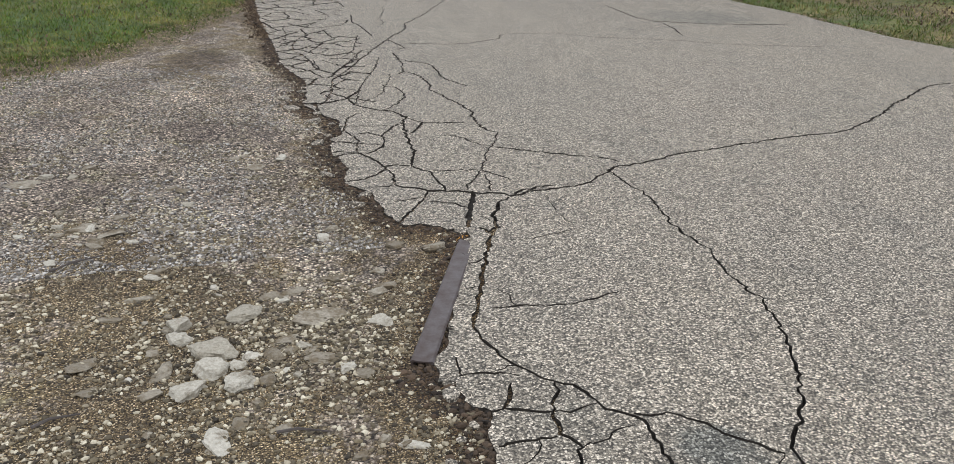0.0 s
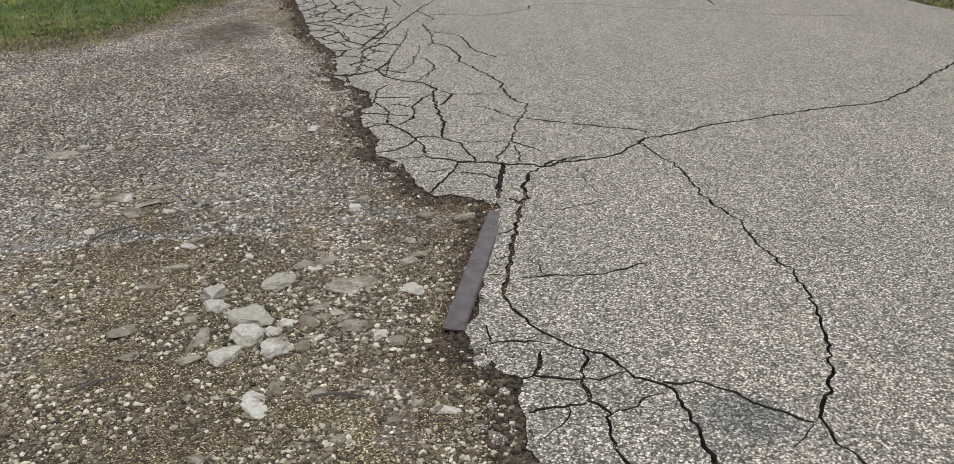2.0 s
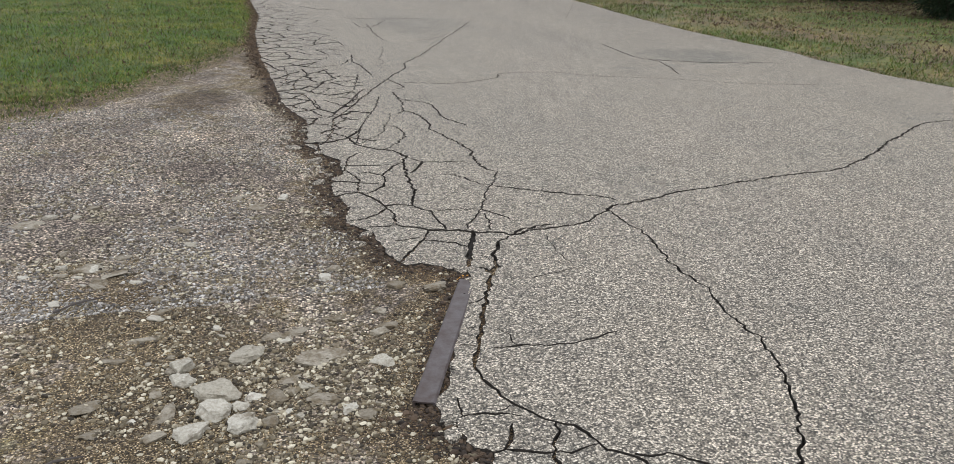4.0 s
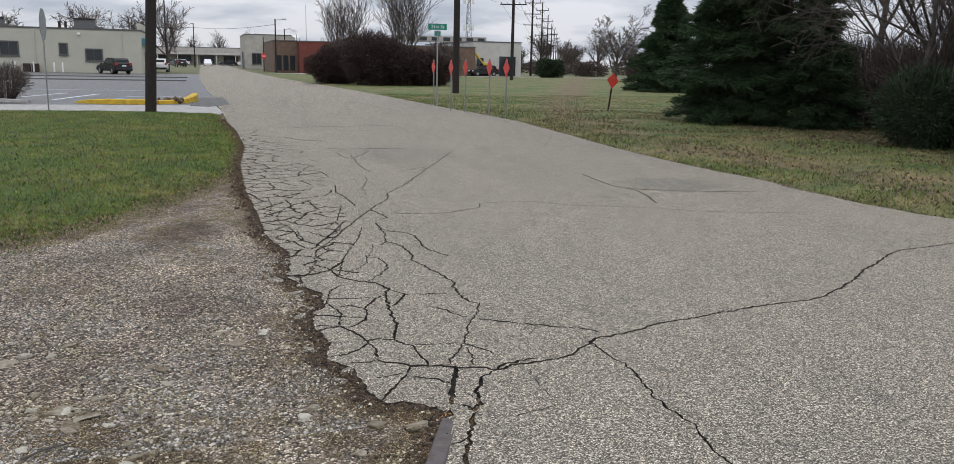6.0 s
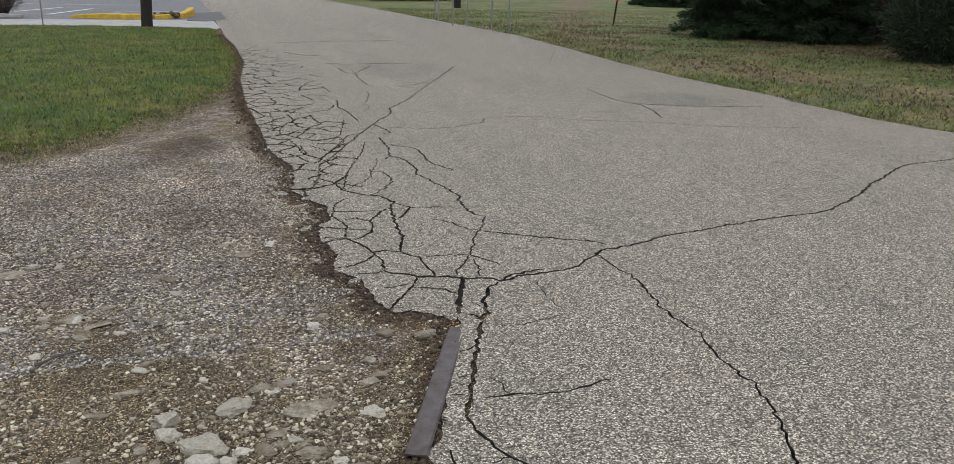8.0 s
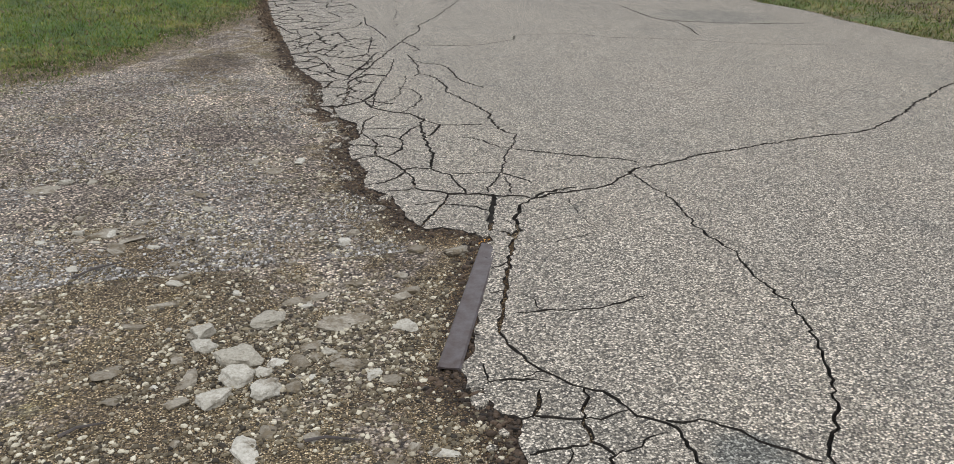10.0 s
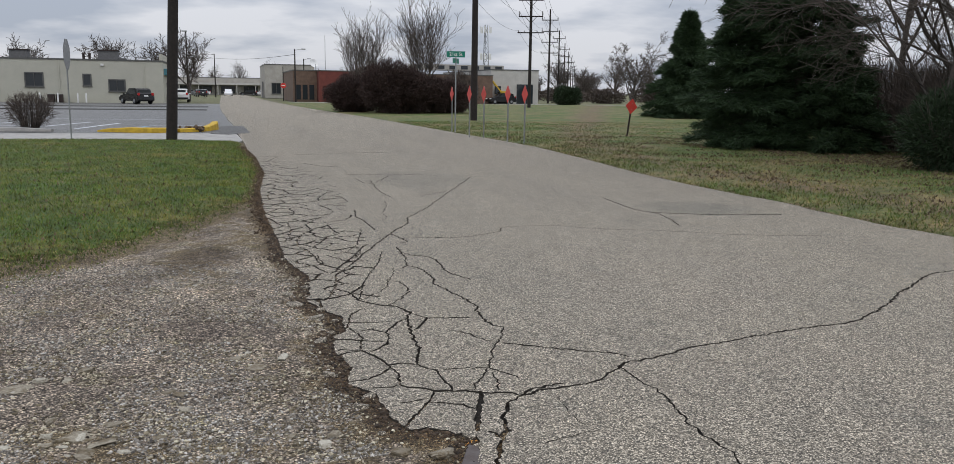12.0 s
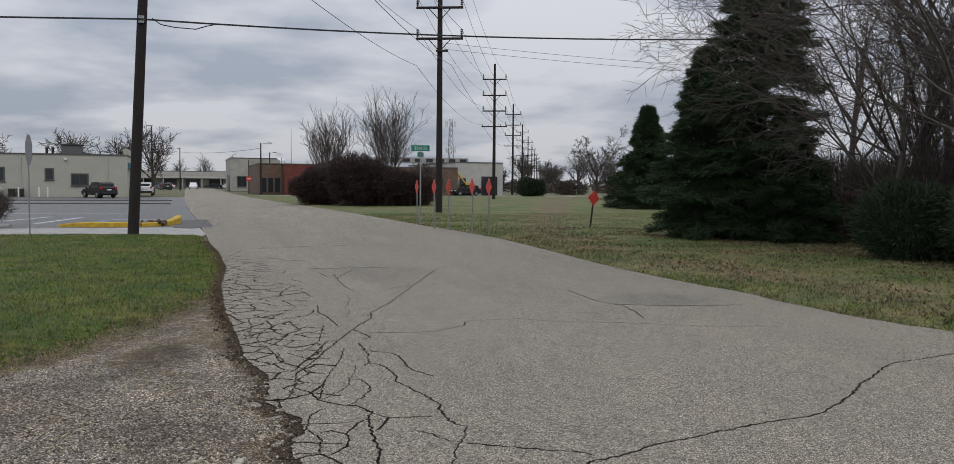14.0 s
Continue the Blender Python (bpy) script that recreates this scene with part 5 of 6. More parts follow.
def building(x0, x1, y0, y1, h, wall, label, parapet=0.25, name="building"):
    b = empty(name, (x0 + x1) / 2, y0, -0.05, label=label, category="building")
    w, d = x1 - x0, y1 - y0
    for nm, cx, cy, sx, sy in (("wall", 0, 0.12, w, 0.24), ("wall", 0, d - 0.12, w, 0.24), ("wall", -w / 2 + 0.12, d / 2, 0.24, d - 0.48), ("wall", w / 2 - 0.12, d / 2, 0.24, d - 0.48)):
        part(nm, boxed(cx, cy, h / 2, sx, sy, h), wall, b)
    part("roof", boxed(0, d / 2, h - parapet, w - 0.5, d - 0.5, 0.12), ROOFING, b)
    bm = bmesh.new()
    for cx, cy, sx, sy in ((0, 0.1, w + 0.12, 0.34), (0, d - 0.1, w + 0.12, 0.34), (-w / 2 + 0.1, d / 2, 0.34, d - 0.6), (w / 2 - 0.1, d / 2, 0.34, d - 0.6)):
        box(bm, cx, cy, h + 0.06, sx, sy, 0.14)
    part("coping", bm, SIDE_TRIM, b)
    return b


# the cream office behind the parking lot
office = building(-47, -6.3, 97.2, 118, 4.45, SIDING, "low cream commercial building with a flat roof", 0.3)
ocx = (-47 - 6.3) / 2
for wx, wz, ww, wh, nb in ((-13.85, 2.4, 0.75, 1.15, 0), (-10.95, 1.85, 1.6, 1.2, 1), (-18.9, 2.35, 1.7, 1.4, 1), (-25.5, 2.4, 1.2, 1.3, 0), (-30, 2.4, 1.2, 1.3, 0)):
    window(office, wx - ocx, 0, wz, ww, wh, SIDE_TRIM, nb)
for sx in (-40, -34, -28, -22.3, -16.5, -8.2):
    part("downpipe", boxed(sx - ocx, -0.05, 2.2, 0.1, 0.1, 4.3), SIDING, office)
lamp = part("wall_lamp", boxed(-12.3 - ocx, -0.12, 4.0, 0.3, 0.2, 0.22, 0.03), WHITE, office, "white wall lamp")
part("awning", boxed(20.35, 4, 3.4, 0.9, 5.0, 0.7, 0.05), AWNING, office, "teal fabric awning")
part("door", boxed(20.36, 6, 1.15, 0.06, 1.8, 2.2), PANE, office, "dark glazed door")
part("tall_wall", boxed(20.15, 9, 4.8, 0.34, 17, 0.9), SIDING, office)


def roof_unit(x, y, z, w, d, h, label):
    u = empty("roof_unit", x, y, z, label=label, category="air conditioner", group="roof units")
    part("casing", boxed(0, 0, h / 2, w, d, h, 0.04), ROOFING, u)
    part("hood", boxed(0, 0, h + 0.05, w + 0.25, d + 0.2, 0.12, 0.02), DARK_STEEL, u)
    part("duct", boxed(w * 0.7, 0, 0.3, w * 0.45, d * 0.6, 0.6, 0.04), ROOFING, u)
    return u


roof_unit(-12.2, 102, 4.22, 2.0, 1.6, 1.35, "dark metal air handling unit on the flat roof")
roof_unit(-21.5, 104, 4.22, 1.8, 1.5, 1.3, "dark metal air handling unit on the flat roof")
for vx in (-14.6, -14.0):
    vent = empty("roof_vent", vx, 101, 4.22, label="short dark flue on the flat roof", category="vent", group="roof vents")
    part("pipe", rodded((0, 0, 0), (0, 0, 0.95), 0.14, 0.14), DARK_STEEL, vent)
    part("cap", rodded((0, 0, 0.95), (0, 0, 1.1), 0.24, 0.1), DARK_STEEL, vent)
for bx in (-18.3, -16.6, -14.7, -13.9):
    bo = empty("bollard", bx, 96.2, -0.02, label="slim white-painted bollard by the wall", category="bollard", group="bollards")
    part("pipe", rodded((0, 0, 0), (0, 0, 0.95), 0.08, 0.08), WHITE, bo)
    part("cap", rodded((0, 0, 0.95), (0, 0, 1.0), 0.08, 0.03), WHITE, bo)
for bx in (-17.3, -16.5):
    ac = empty("outdoor_unit", bx, 96.6, -0.02, label="dark outdoor cooling unit by the wall", category="air conditioner", group="outdoor units")
    part("casing", boxed(0, 0, 0.42, 0.65, 0.55, 0.84, 0.04), DARK_STEEL, ac)
    part("grille", rodded((0, 0, 0.84), (0, 0, 0.88), 0.24, 0.22, 16), STEEL, ac)


def car(x, y, rz, paint, label, suv=True, group=""):
    """A car that points along its own +y, with body, glasshouse, wheels and lamps."""
    c = empty("car", x, y, -0.012, rz=rz, label=label, category="car", group=group)
    L, W = 4.3, 1.76
    H = 1.58 if suv else 1.45
    side = [(-L / 2, 0.42), (-L / 2 + 0.05, 0.95), (-L / 2 + 0.35, H * 0.62), (L / 2 - 1.25, H * 0.62), (L / 2 - 0.25, 0.82), (L / 2, 0.62), (L / 2 - 0.03, 0.3), (-L / 2 + 0.1, 0.28)]
    bm = prism(side, W)
    bmesh.ops.bevel(bm, geom=list(bm.edges), offset=0.06, segments=2, affect="EDGES")
    body = part("body", bm, paint, c, smooth=False)
    body.rotation_euler = (0, 0, radians(90))
    top = [(-L / 2 + (0.22 if suv else 0.6), H * 0.6), (-L / 2 + (0.55 if suv else 1.0), H * 0.95), (-L / 2 + 1.2, H), (0.15, H * 0.985), (L / 2 - 1.2, H * 0.6)]
    bm = prism(top, W - 0.3)
    bmesh.ops.bevel(bm, geom=list(bm.edges), offset=0.05, segments=2, affect="EDGES")
    cab = part("cabin", bm, paint, c)
    cab.rotation_euler = (0, 0, radians(90))
    glass = [(-L / 2 + 0.75, H * 0.64), (-L / 2 + 0.95, H * 0.92), (0.05, H * 0.93), (L / 2 - 1.5, H * 0.64)]
    gl = part("side_window", prism(glass, W - 0.27), PANE, cab)
    part("rear_window", boxed(-L / 2 + (0.36 if suv else 0.8), 0, H * 0.79, 0.05, 1.15, 0.36, 0.02), PANE, cab)
    for sx in (-1, 1):
        for sy in (-1.32, 1.36):
            tyre = part("wheel", rodded((sx * (W / 2 - 0.2), sy, 0.32), (sx * (W / 2 + 0.01), sy, 0.32), 0.32, 0.32, 20), RUBBER, c)
            part("rim", rodded((sx * (W / 2), sy, 0.32), (sx * (W / 2 + 0.025), sy, 0.32), 0.2, 0.18, 14), ALU, tyre)
        part("tail_lamp", boxed(sx * 0.72, -L / 2 + 0.12, 0.98, 0.22, 0.2, 0.26, 0.04), TAIL, c, "red tail lamp")
        part("headlamp", boxed(sx * 0.66, L / 2 - 0.12, 0.72, 0.32, 0.2, 0.14, 0.04), WHITE, c, "clear headlamp")
        part("mirror", boxed(sx * (W / 2 + 0.07), 0.75, H * 0.63, 0.16, 0.1, 0.13, 0.03), paint, c)
    part("number_plate", boxed(0, -L / 2 + 0.0, 0.82, 0.42, 0.05, 0.13), WHITE, c)
    part("bumper", boxed(0, -L / 2 + 0.04, 0.46, W - 0.1, 0.2, 0.2, 0.05), RUBBER, c)
    return c


car(-8.55, 91.5, 30, BLACK_PAINT, "black hatchback parked in front of the cream building", True)
car(-5.0, 108, 0, WHITE_PAINT, "white pickup-sized car parked beside the office", True)
car(0.9, 203, 180, WHITE_PAINT, "white car on the far end of the road", True)
car(39.2, 118.5, 98, BLACK_PAINT, "dark car parked along the side street", True)
for k, (cx, cy, pt) in enumerate(((-9, 229, GREY_PAINT), (-5.5, 230, WHITE_PAINT), (6, 229, BLACK_PAINT), (9.5, 230, WHITE_PAINT), (13, 229, GREY_PAINT), (16, 230, WHITE_PAINT), (-4.4, 178, BLACK_PAINT), (-5.2, 190, GREY_PAINT))):
    car(cx, cy, 90 if cy > 200 else 10, pt, "distant parked car in front of the shops", False, "distant parked cars")

# buildings at the end and beside the road
shops = building(-40, 42, 240, 255, 4.6, GREY_WALL, "long low row of shops closing the road", 0.4)
part("canopy", boxed(0, -1.6, 3.0, 70, 3.0, 0.5), WHITE_WALL, shops, "pale canopy")
for k in range(14):
    part("column", rodded((-32 + 4.9 * k, -2.8, 0), (-32 + 4.9 * k, -2.8, 2.8), 0.14, 0.14, 8), WHITE_WALL, shops)
for k in range(11):
    window(shops, -30 + 6 * k, 0, 1.5, 3.6, 1.9, SIDE_TRIM, 2)
white_shop = building(7.6, 17, 168, 190, 6.4, GREY_WALL, "pale two-storey commercial building", 0.3)
for k in range(2):
    window(white_shop, -2.6 + 4 * k, 0, 1.9, 1.7, 2.0, SIDE_TRIM, 1)
part("loading_door", boxed(-4.95, 6, 1.6, 0.1, 3.2, 3.2), SIDE_TRIM, white_shop)
tan_shop = building(9.5, 12.9, 124, 146, 4.4, BRICK_BROWN, "brown brick shop with dark openings", 0.3)
for k in range(3):
    part("dark_doorway", boxed(-0.95 + 0.95 * k, -0.02, 1.35, 0.7, 0.08, 2.1), PANE, tan_shop)
red_shop = building(12.95, 21.5, 121.5, 146, 4.35, BRICK_RED, "red brick shop next to the brown one", 0.3)
window(red_shop, -1.5, 0, 1.9, 1.8, 1.5, SIDE_TRIM, 1)
brown_hall = building(21.55, 38.2, 119.5, 150, 4.1, BRICK_BROWN, "long brown brick hall behind the hedge", 0.3)
for k in range(4):
    window(brown_hall, -5.5 + 3.6 * k, 0, 2.0, 1.4, 1.2, SIDE_TRIM, 1)
pale_hall = building(38.4, 46.0, 121, 150, 5.0, WHITE_WALL, "pale hall with a grey clerestory roof", 0.3)
part("clerestory", boxed(-6.5, 10, 5.5, 15, 3, 0.9), GREY_WALL, pale_hall)
for k in range(8):
    part("clerestory_window", boxed(-13.2 + 1.9 * k, 8.46, 5.5, 1.1, 0.06, 0.55), PANE, pale_hall)
part("dark_doorway", boxed(1.6, -0.03, 1.5, 2.6, 0.1, 2.9), PANE, pale_hall)

# rooftop dish, mast and the cell tower
dish = empty("satellite_dish", 13.4, 130, 4.1, label="pale satellite dish on the shop roof", category="dish")
bm = bmesh.new()
bmesh.ops.create_uvsphere(bm, u_segments=16, v_segments=8, radius=1.0)
bmesh.ops.delete(bm, geom=[q for q in bm.verts if q.co.z > -0.45], context="VERTS")
bowl = part("bowl", bm, WHITE, dish, smooth=True)
bowl.matrix_basis = pose(0, 0, 1.9, 60, 0, 20)
part("stand", rodded((0, 0, 0), (0, 0, 1.4), 0.08, 0.06), STEEL, dish)
mast = empty("antenna_mast", 14.6, 128, 4.1, label="thin grey antenna mast above the shops", category="antenna")
part("pole", rodded((0, 0, 0), (0, 0, 5.6), 0.05, 0.03), STEEL, mast)
part("base", boxed(0, 0, 0.1, 0.5, 0.5, 0.2), STEEL, mast)
TOWER_STEEL = plain("dull_tower_steel", (0.15, 0.155, 0.16), 0.6, 0.3, var=0.15, bumps=0)
tower = empty("cell_tower", 73.6, 238, 0, label="distant grey lattice phone tower", category="tower")
for a in range(3):
    ca, sa = math.cos(a * 2.094), math.sin(a * 2.094)
    part("leg", rodded((1.3 * ca, 1.3 * sa, 0), (0.5 * ca, 0.5 * sa, 21), 0.09, 0.07, 6), TOWER_STEEL, tower)
for k in range(12):
    z0 = 1.7 * k
    r0, r1 = 1.3 - 0.8 * z0 / 21, 1.3 - 0.8 * (z0 + 1.7) / 21
    for a in range(3):
        b = a + 1
        part("strut", rodded((r0 * math.cos(a * 2.094), r0 * math.sin(a * 2.094), z0), (r1 * math.cos(b * 2.094), r1 * math.sin(b * 2.094), z0 + 1.7), 0.05, 0.05, 5), TOWER_STEEL, tower)
for zz in (12.0, 19.6):
    for a in range(6):
        part("antenna", boxed(1.5 * math.cos(a * 1.047), 1.5 * math.sin(a * 1.047), zz, 0.35, 0.35, 1.8, 0.03), WHITE, tower)


def street_lamp(x, y, h, arm, rz, label):
    s = empty("street_lamp", x, y, 0, rz=rz, label=label, category="street lamp", group="street lamps")
    part("pole", rodded((0, 0, 0), (0, 0, h), 0.13, 0.08, 10), WOOD_POLE, s)
    if arm:
        a = part("arm", rodded((0, 0, h - 0.15), (arm, 0, h), 0.04, 0.03, 8), STEEL, s)
        part("head", boxed(arm + 0.25, 0, h + 0.02, 0.6, 0.22, 0.14, 0.04), STEEL, a, "grey lamp head")
    else:
        part("head", boxed(-0.2, 0, h + 0.1, 0.7, 0.3, 0.16, 0.04), STEEL, s, "grey lamp head")
    return s


street_lamp(-4.7, 121, 9.1, 0, 0, "tall dark lamp pole behind the parking lot")
street_lamp(9.2, 116, 7.0, 0.9, 0, "dark wooden street lamp pole with a short arm")
street_lamp(12.5, 140, 6.6, 0.6, 0, "dark wooden street lamp pole with a short arm")
street_lamp(-1.6, 170, 8.0, 0, 0, "tall dark lamp pole behind the parking lot")
hung_wire("service_cable", (-1.6, 170, 7.4), (9.2, 116, 6.3), 0.4, 0.03, CABLE, "black cable crossing the far street", "service cables")
hung_wire("service_cable", (-20, 165, 7.4), (-1.6, 170, 7.4), 0.4, 0.03, CABLE, "black cable crossing the far street", "service cables")

# a yellow digger in front of the pale hall
dig = empty("excavator", 39.5, 120.2, 0, label="yellow excavator with a raised boom", category="excavator")
part("tracks", boxed(0, 0, 0.4, 3.0, 0.5, 0.8, 0.2), RUBBER, dig)
part("house", boxed(0.5, 0, 1.35, 2.0, 0.7, 1.0, 0.1), YELLOW, dig)
part("cab", boxed(-0.3, -0.1, 2.0, 0.9, 0.5, 1.2, 0.08), PANE, dig)
for nm, p, q, r in (("boom", (0.2, -0.2, 1.7), (-1.2, -0.2, 3.3), 0.2), ("boom", (-1.2, -0.2, 3.3), (-2.4, -0.2, 2.9), 0.18), ("stick", (-2.4, -0.2, 2.9), (-3.0, -0.2, 1.2), 0.13)):
    part(nm, rodded(p, q, r, r * 0.8, 6), YELLOW, dig)
part("bucket", boxed(-3.0, -0.2, 0.9, 0.7, 0.6, 0.6, 0.1), DARK_STEEL, dig)

# ---- trees and shrubs ----
spruce(15.7, 22.6, 0, 6.0, 2.45, "dark green spruce with boughs down to the grass", 3, 170000, "dark spruces", taper=0.92)
spruce(16.9, 21.4, 0, 13.5, 2.75, "tall dark green spruce with boughs down to the grass", 4, 360000, "dark spruces", taper=0.95)
spruce(31.6, 53.2, 0, 7.3, 4.1, "dark green spruce standing further down the verge", 5, 140000, "dark spruces", size=2.0, taper=1.05)
spruce(17.15, 20.3, 0, 4.0, 1.8, "small dark green spruce beside the tall one", 9, 90000, "dark spruces", taper=0.7)
shrub("yew_bush", 15.6, 14.4, 0, [(0, 0, 0.85, 1.2, 1.1, 1.05), (0.9, -0.9, 0.8, 1.1, 1.0, 0.95)], YEW, "dark clipped yew bush at the verge", 7, 26000, (0.08, 0.2), 0.012, 0.2, group="yew bushes")
shrub("yew_bush", 15.5, 11.6, 0, [(0, 0, 0.95, 1.3, 1.3, 1.05), (0.4, -1.6, 0.9, 1.2, 1.2, 1.0)], YEW, "dark clipped yew bush at the verge", 8, 30000, (0.08, 0.2), 0.012, 0.2, group="yew bushes")

bare_tree(17.4, 13.8, 0, 9.5, 1.35, "large leafless tree with long sweeping branches", 21, 1, 4, 0.1, 0.26, 1.08, 0.14, 0.10, reach=(-0.75, 0.5, 0.0), group="leafless trees", thin=0.007, fork=(25, 55))
bare_tree(16.4, 15.6, 0, 7.6, 1.5, "leafless tree with low drooping branches over the spruces", 27, 1, 4, 0.05, 0.2, 1.35, 0.075, 0.12, reach=(-0.7, 0.2, -0.05), group="leafless trees", thin=0.005, fork=(28, 58))
for k, (tx, ty, th, ts) in enumerate(((19.5, 18.2, 13, 1), (21.5, 16.5, 14, 1), (20.5, 13.0, 13, 1), (23.5, 19.5, 14, 1), (24.5, 13.5, 14, 1), (18.9, 14.9, 12, 1), (19.8, 15.9, 12, 1), (17.9, 12.6, 10, 1), (22.6, 14.6, 13, 1))):
    bare_tree(tx, ty, 0, th, 0.6, "leafless tree behind the spruces", 22 + k, ts, 4, 0.7, 0, 0.74, 0.15, 0.2, group="leafless trees", thin=0.008, fork=(20, 46))
for k, (tx, ty) in enumerate(((26, 24), (31, 27), (34, 22), (28, 15), (31, 33))):
    bare_tree(tx, ty, 0, 12 + k % 3, 0.6, "leafless woodland tree behind the verge", 30 + k, 1, 3, 0.7, 0, 0.7, 0.18, 0.2, group="woodland trees", thin=0.010, fork=(20, 46))
for k, (tx, ty) in enumerate(((18.7, 17.0), (20, 14.6), (22, 18.5), (24, 15.5), (19.2, 12.2), (23, 12.5), (26, 20.5), (27, 16.5), (19.3, 20.4), (21.4, 22.2), (24, 25.4), (27, 28), (30.5, 31))):
    shrub("underbrush", tx, ty, 0, [(0, 0, 1.2, 1.9, 1.7, 1.6), (1.3, -0.6, 1.0, 1.6, 1.6, 1.4)], DRY, "tangle of dry leafless underbrush", 40 + k, 3600, (0.3, 0.8), 0.008, 0.5, "underbrush", 1.2)

for k, (tx, ty) in enumerate(((18.9, 15.2), (21.0, 17.6), (18.3, 13.4), (19.6, 16.8), (20.6, 14.2), (21.9, 19.2), (23.2, 16.4), (19.4, 12.4))):
    bare_tree(tx, ty, 0, 5.0 + 0.5 * (k % 3), 0.7, "leafless many-stemmed thicket tree by the wood", 130 + k, 4, 3, 0.6, 0, 0.9, 0.08, 0.1, group="thicket trees", thin=0.006, fork=(18, 48))

bare_tree(11.4, 72, 0, 7.4, 0.8, "leafless spreading tree behind the hedge", 51, 8, 3, 1.2, 0, 0.8, 0.10, thin=0.011, fork=(14, 34), group="trees behind the hedge")
bare_tree(16.2, 70, 0, 8.5, 0.8, "leafless spreading tree behind the hedge", 52, 8, 3, 1.2, 0, 0.85, 0.10, thin=0.011, fork=(14, 36), group="trees behind the hedge")
shrub("hedge_bush", 9.3, 64.0, 0, [(0, 0, 1.3, 2.2, 2.0, 1.45)], RUSSET, "dense russet-brown bush at the road", 61, 26000, (0.1, 0.28), 0.022, 0.3, "russet bushes")
shrub("hedge_bush", 11.9, 60.5, 0, [(-0.3, 0, 1.85, 2.3, 2.2, 2.05), (1.3, 0.5, 1.45, 2.4, 2.0, 1.65)], RUSSET, "tall dense russet-brown bush at the road", 62, 60000, (0.1, 0.28), 0.022, 0.3, "russet bushes")
shrub("hedge_bush", 15.5, 61.5, 0, [(0, 0, 1.25, 2.6, 1.8, 1.4)], RUSSET, "low dense russet-brown bush at the road", 63, 30000, (0.1, 0.28), 0.022, 0.3, "russet bushes")
shrub("dry_bush", 10.9, 67.0, 0, [(0, 0, 1.7, 2.2, 1.6, 1.8)], DRY, "dry greyish bush behind the russet ones", 64, 5000, (0.3, 0.6), 0.02, 0.5, "dry bushes", 1.0)
shrub("dry_bush", 17.8, 64.5, 0, [(0, 0, 1.6, 1.6, 1.6, 1.6)], DRY, "dry greyish bush behind the russet ones", 65, 4000, (0.3, 0.6), 0.02, 0.5, "dry bushes", 1.0)
shrub("round_bush", 47.5, 113.0, 0, [(-0.6, 0, 1.25, 1.6, 1.5, 1.5), (0.8, 0, 1.25, 1.4, 1.4, 1.4)], YEW, "dark round evergreen bush by the side street", 66, 6000, (0.2, 0.4), 0.06)
shrub("island_shrub", -6.9, 33.9, 0, [(0, 0, 0.7, 0.85, 0.8, 0.62)], DRY, "leafless brown shrub on the parking island", 67, 2600, (0.15, 0.35), 0.007, 0.6, "", 1.2)
bare_tree(52.3, 102, 0, 6.3, 1.4, "rounded leafless tree beyond the verge", 71, 1, 4, 0.4, 0, 1.2, 0.24, 0.1, thin=0.026, fork=(28, 62))
bare_tree(-4.3, 112, 0, 7.0, 0.95, "leafless street tree beside the office", 72, 1, 4, 0.8, 0, 1.0, 0.22, thin=0.024, fork=(20, 50))
bare_tree(-15.5, 132, 0, 8.2, 0.85, "leafless tree behind the office", 73, 1, 4, 0.6, 0, 0.9, 0.3, thin=0.028, fork=(20, 50), group="trees behind the office")
bare_tree(-10.2, 133, 0, 7.6, 0.85, "leafless tree behind the office", 74, 1, 4, 0.6, 0, 0.9, 0.3, thin=0.028, fork=(20, 50), group="trees behind the office")
bare_tree(-28, 136, 0, 7.6, 0.85, "leafless tree behind the office", 75, 1, 4, 0.6, 0, 0.9, 0.3, thin=0.028, fork=(20, 50), group="trees behind the office")
for k in range(9):
    bare_tree(-26 + 7.5 * k + (k % 3), 268 + 5 * (k % 2), 0, 7 + (k * 7) % 3, 0.8, "distant leafless tree behind the shops", 80 + k, 1, 3, 0.6, 0, 1.5, 0.4, group="distant trees", thin=0.02, fork=(20, 50))
for k in range(10):
    bare_tree(66 + 9.0 * k, 150 + 4 * (k % 3), 0, 5 + (k * 5) % 3, 0.8, "distant leafless tree across the field", 95 + k, 1, 3, 0.6, 0, 1.5, 0.35, group="distant trees", thin=0.018, fork=(20, 50))
for k in range(16):
    bare_tree(70 + 7.5 * k + 2 * (k % 3), 186 + 7 * (k % 4), 0, 6 + (k * 7) % 4, 0.9, "distant leafless tree across the field", 310 + k, 2, 3, 0.7, 0, 1.6, 0.4, group="distant trees", thin=0.03, fork=(20, 55))
for k in range(14):
    shrub("field_hedge", 62 + 10 * k, 172 + 4 * (k % 3), 0, [(0, 0, 1.2, 5.6, 1.4, 1.5 + 0.3 * (k % 2))], DRY, "dry brown hedge far across the field", 340 + k, 1500, (0.4, 0.9), 0.11, 0.4, "field hedges")
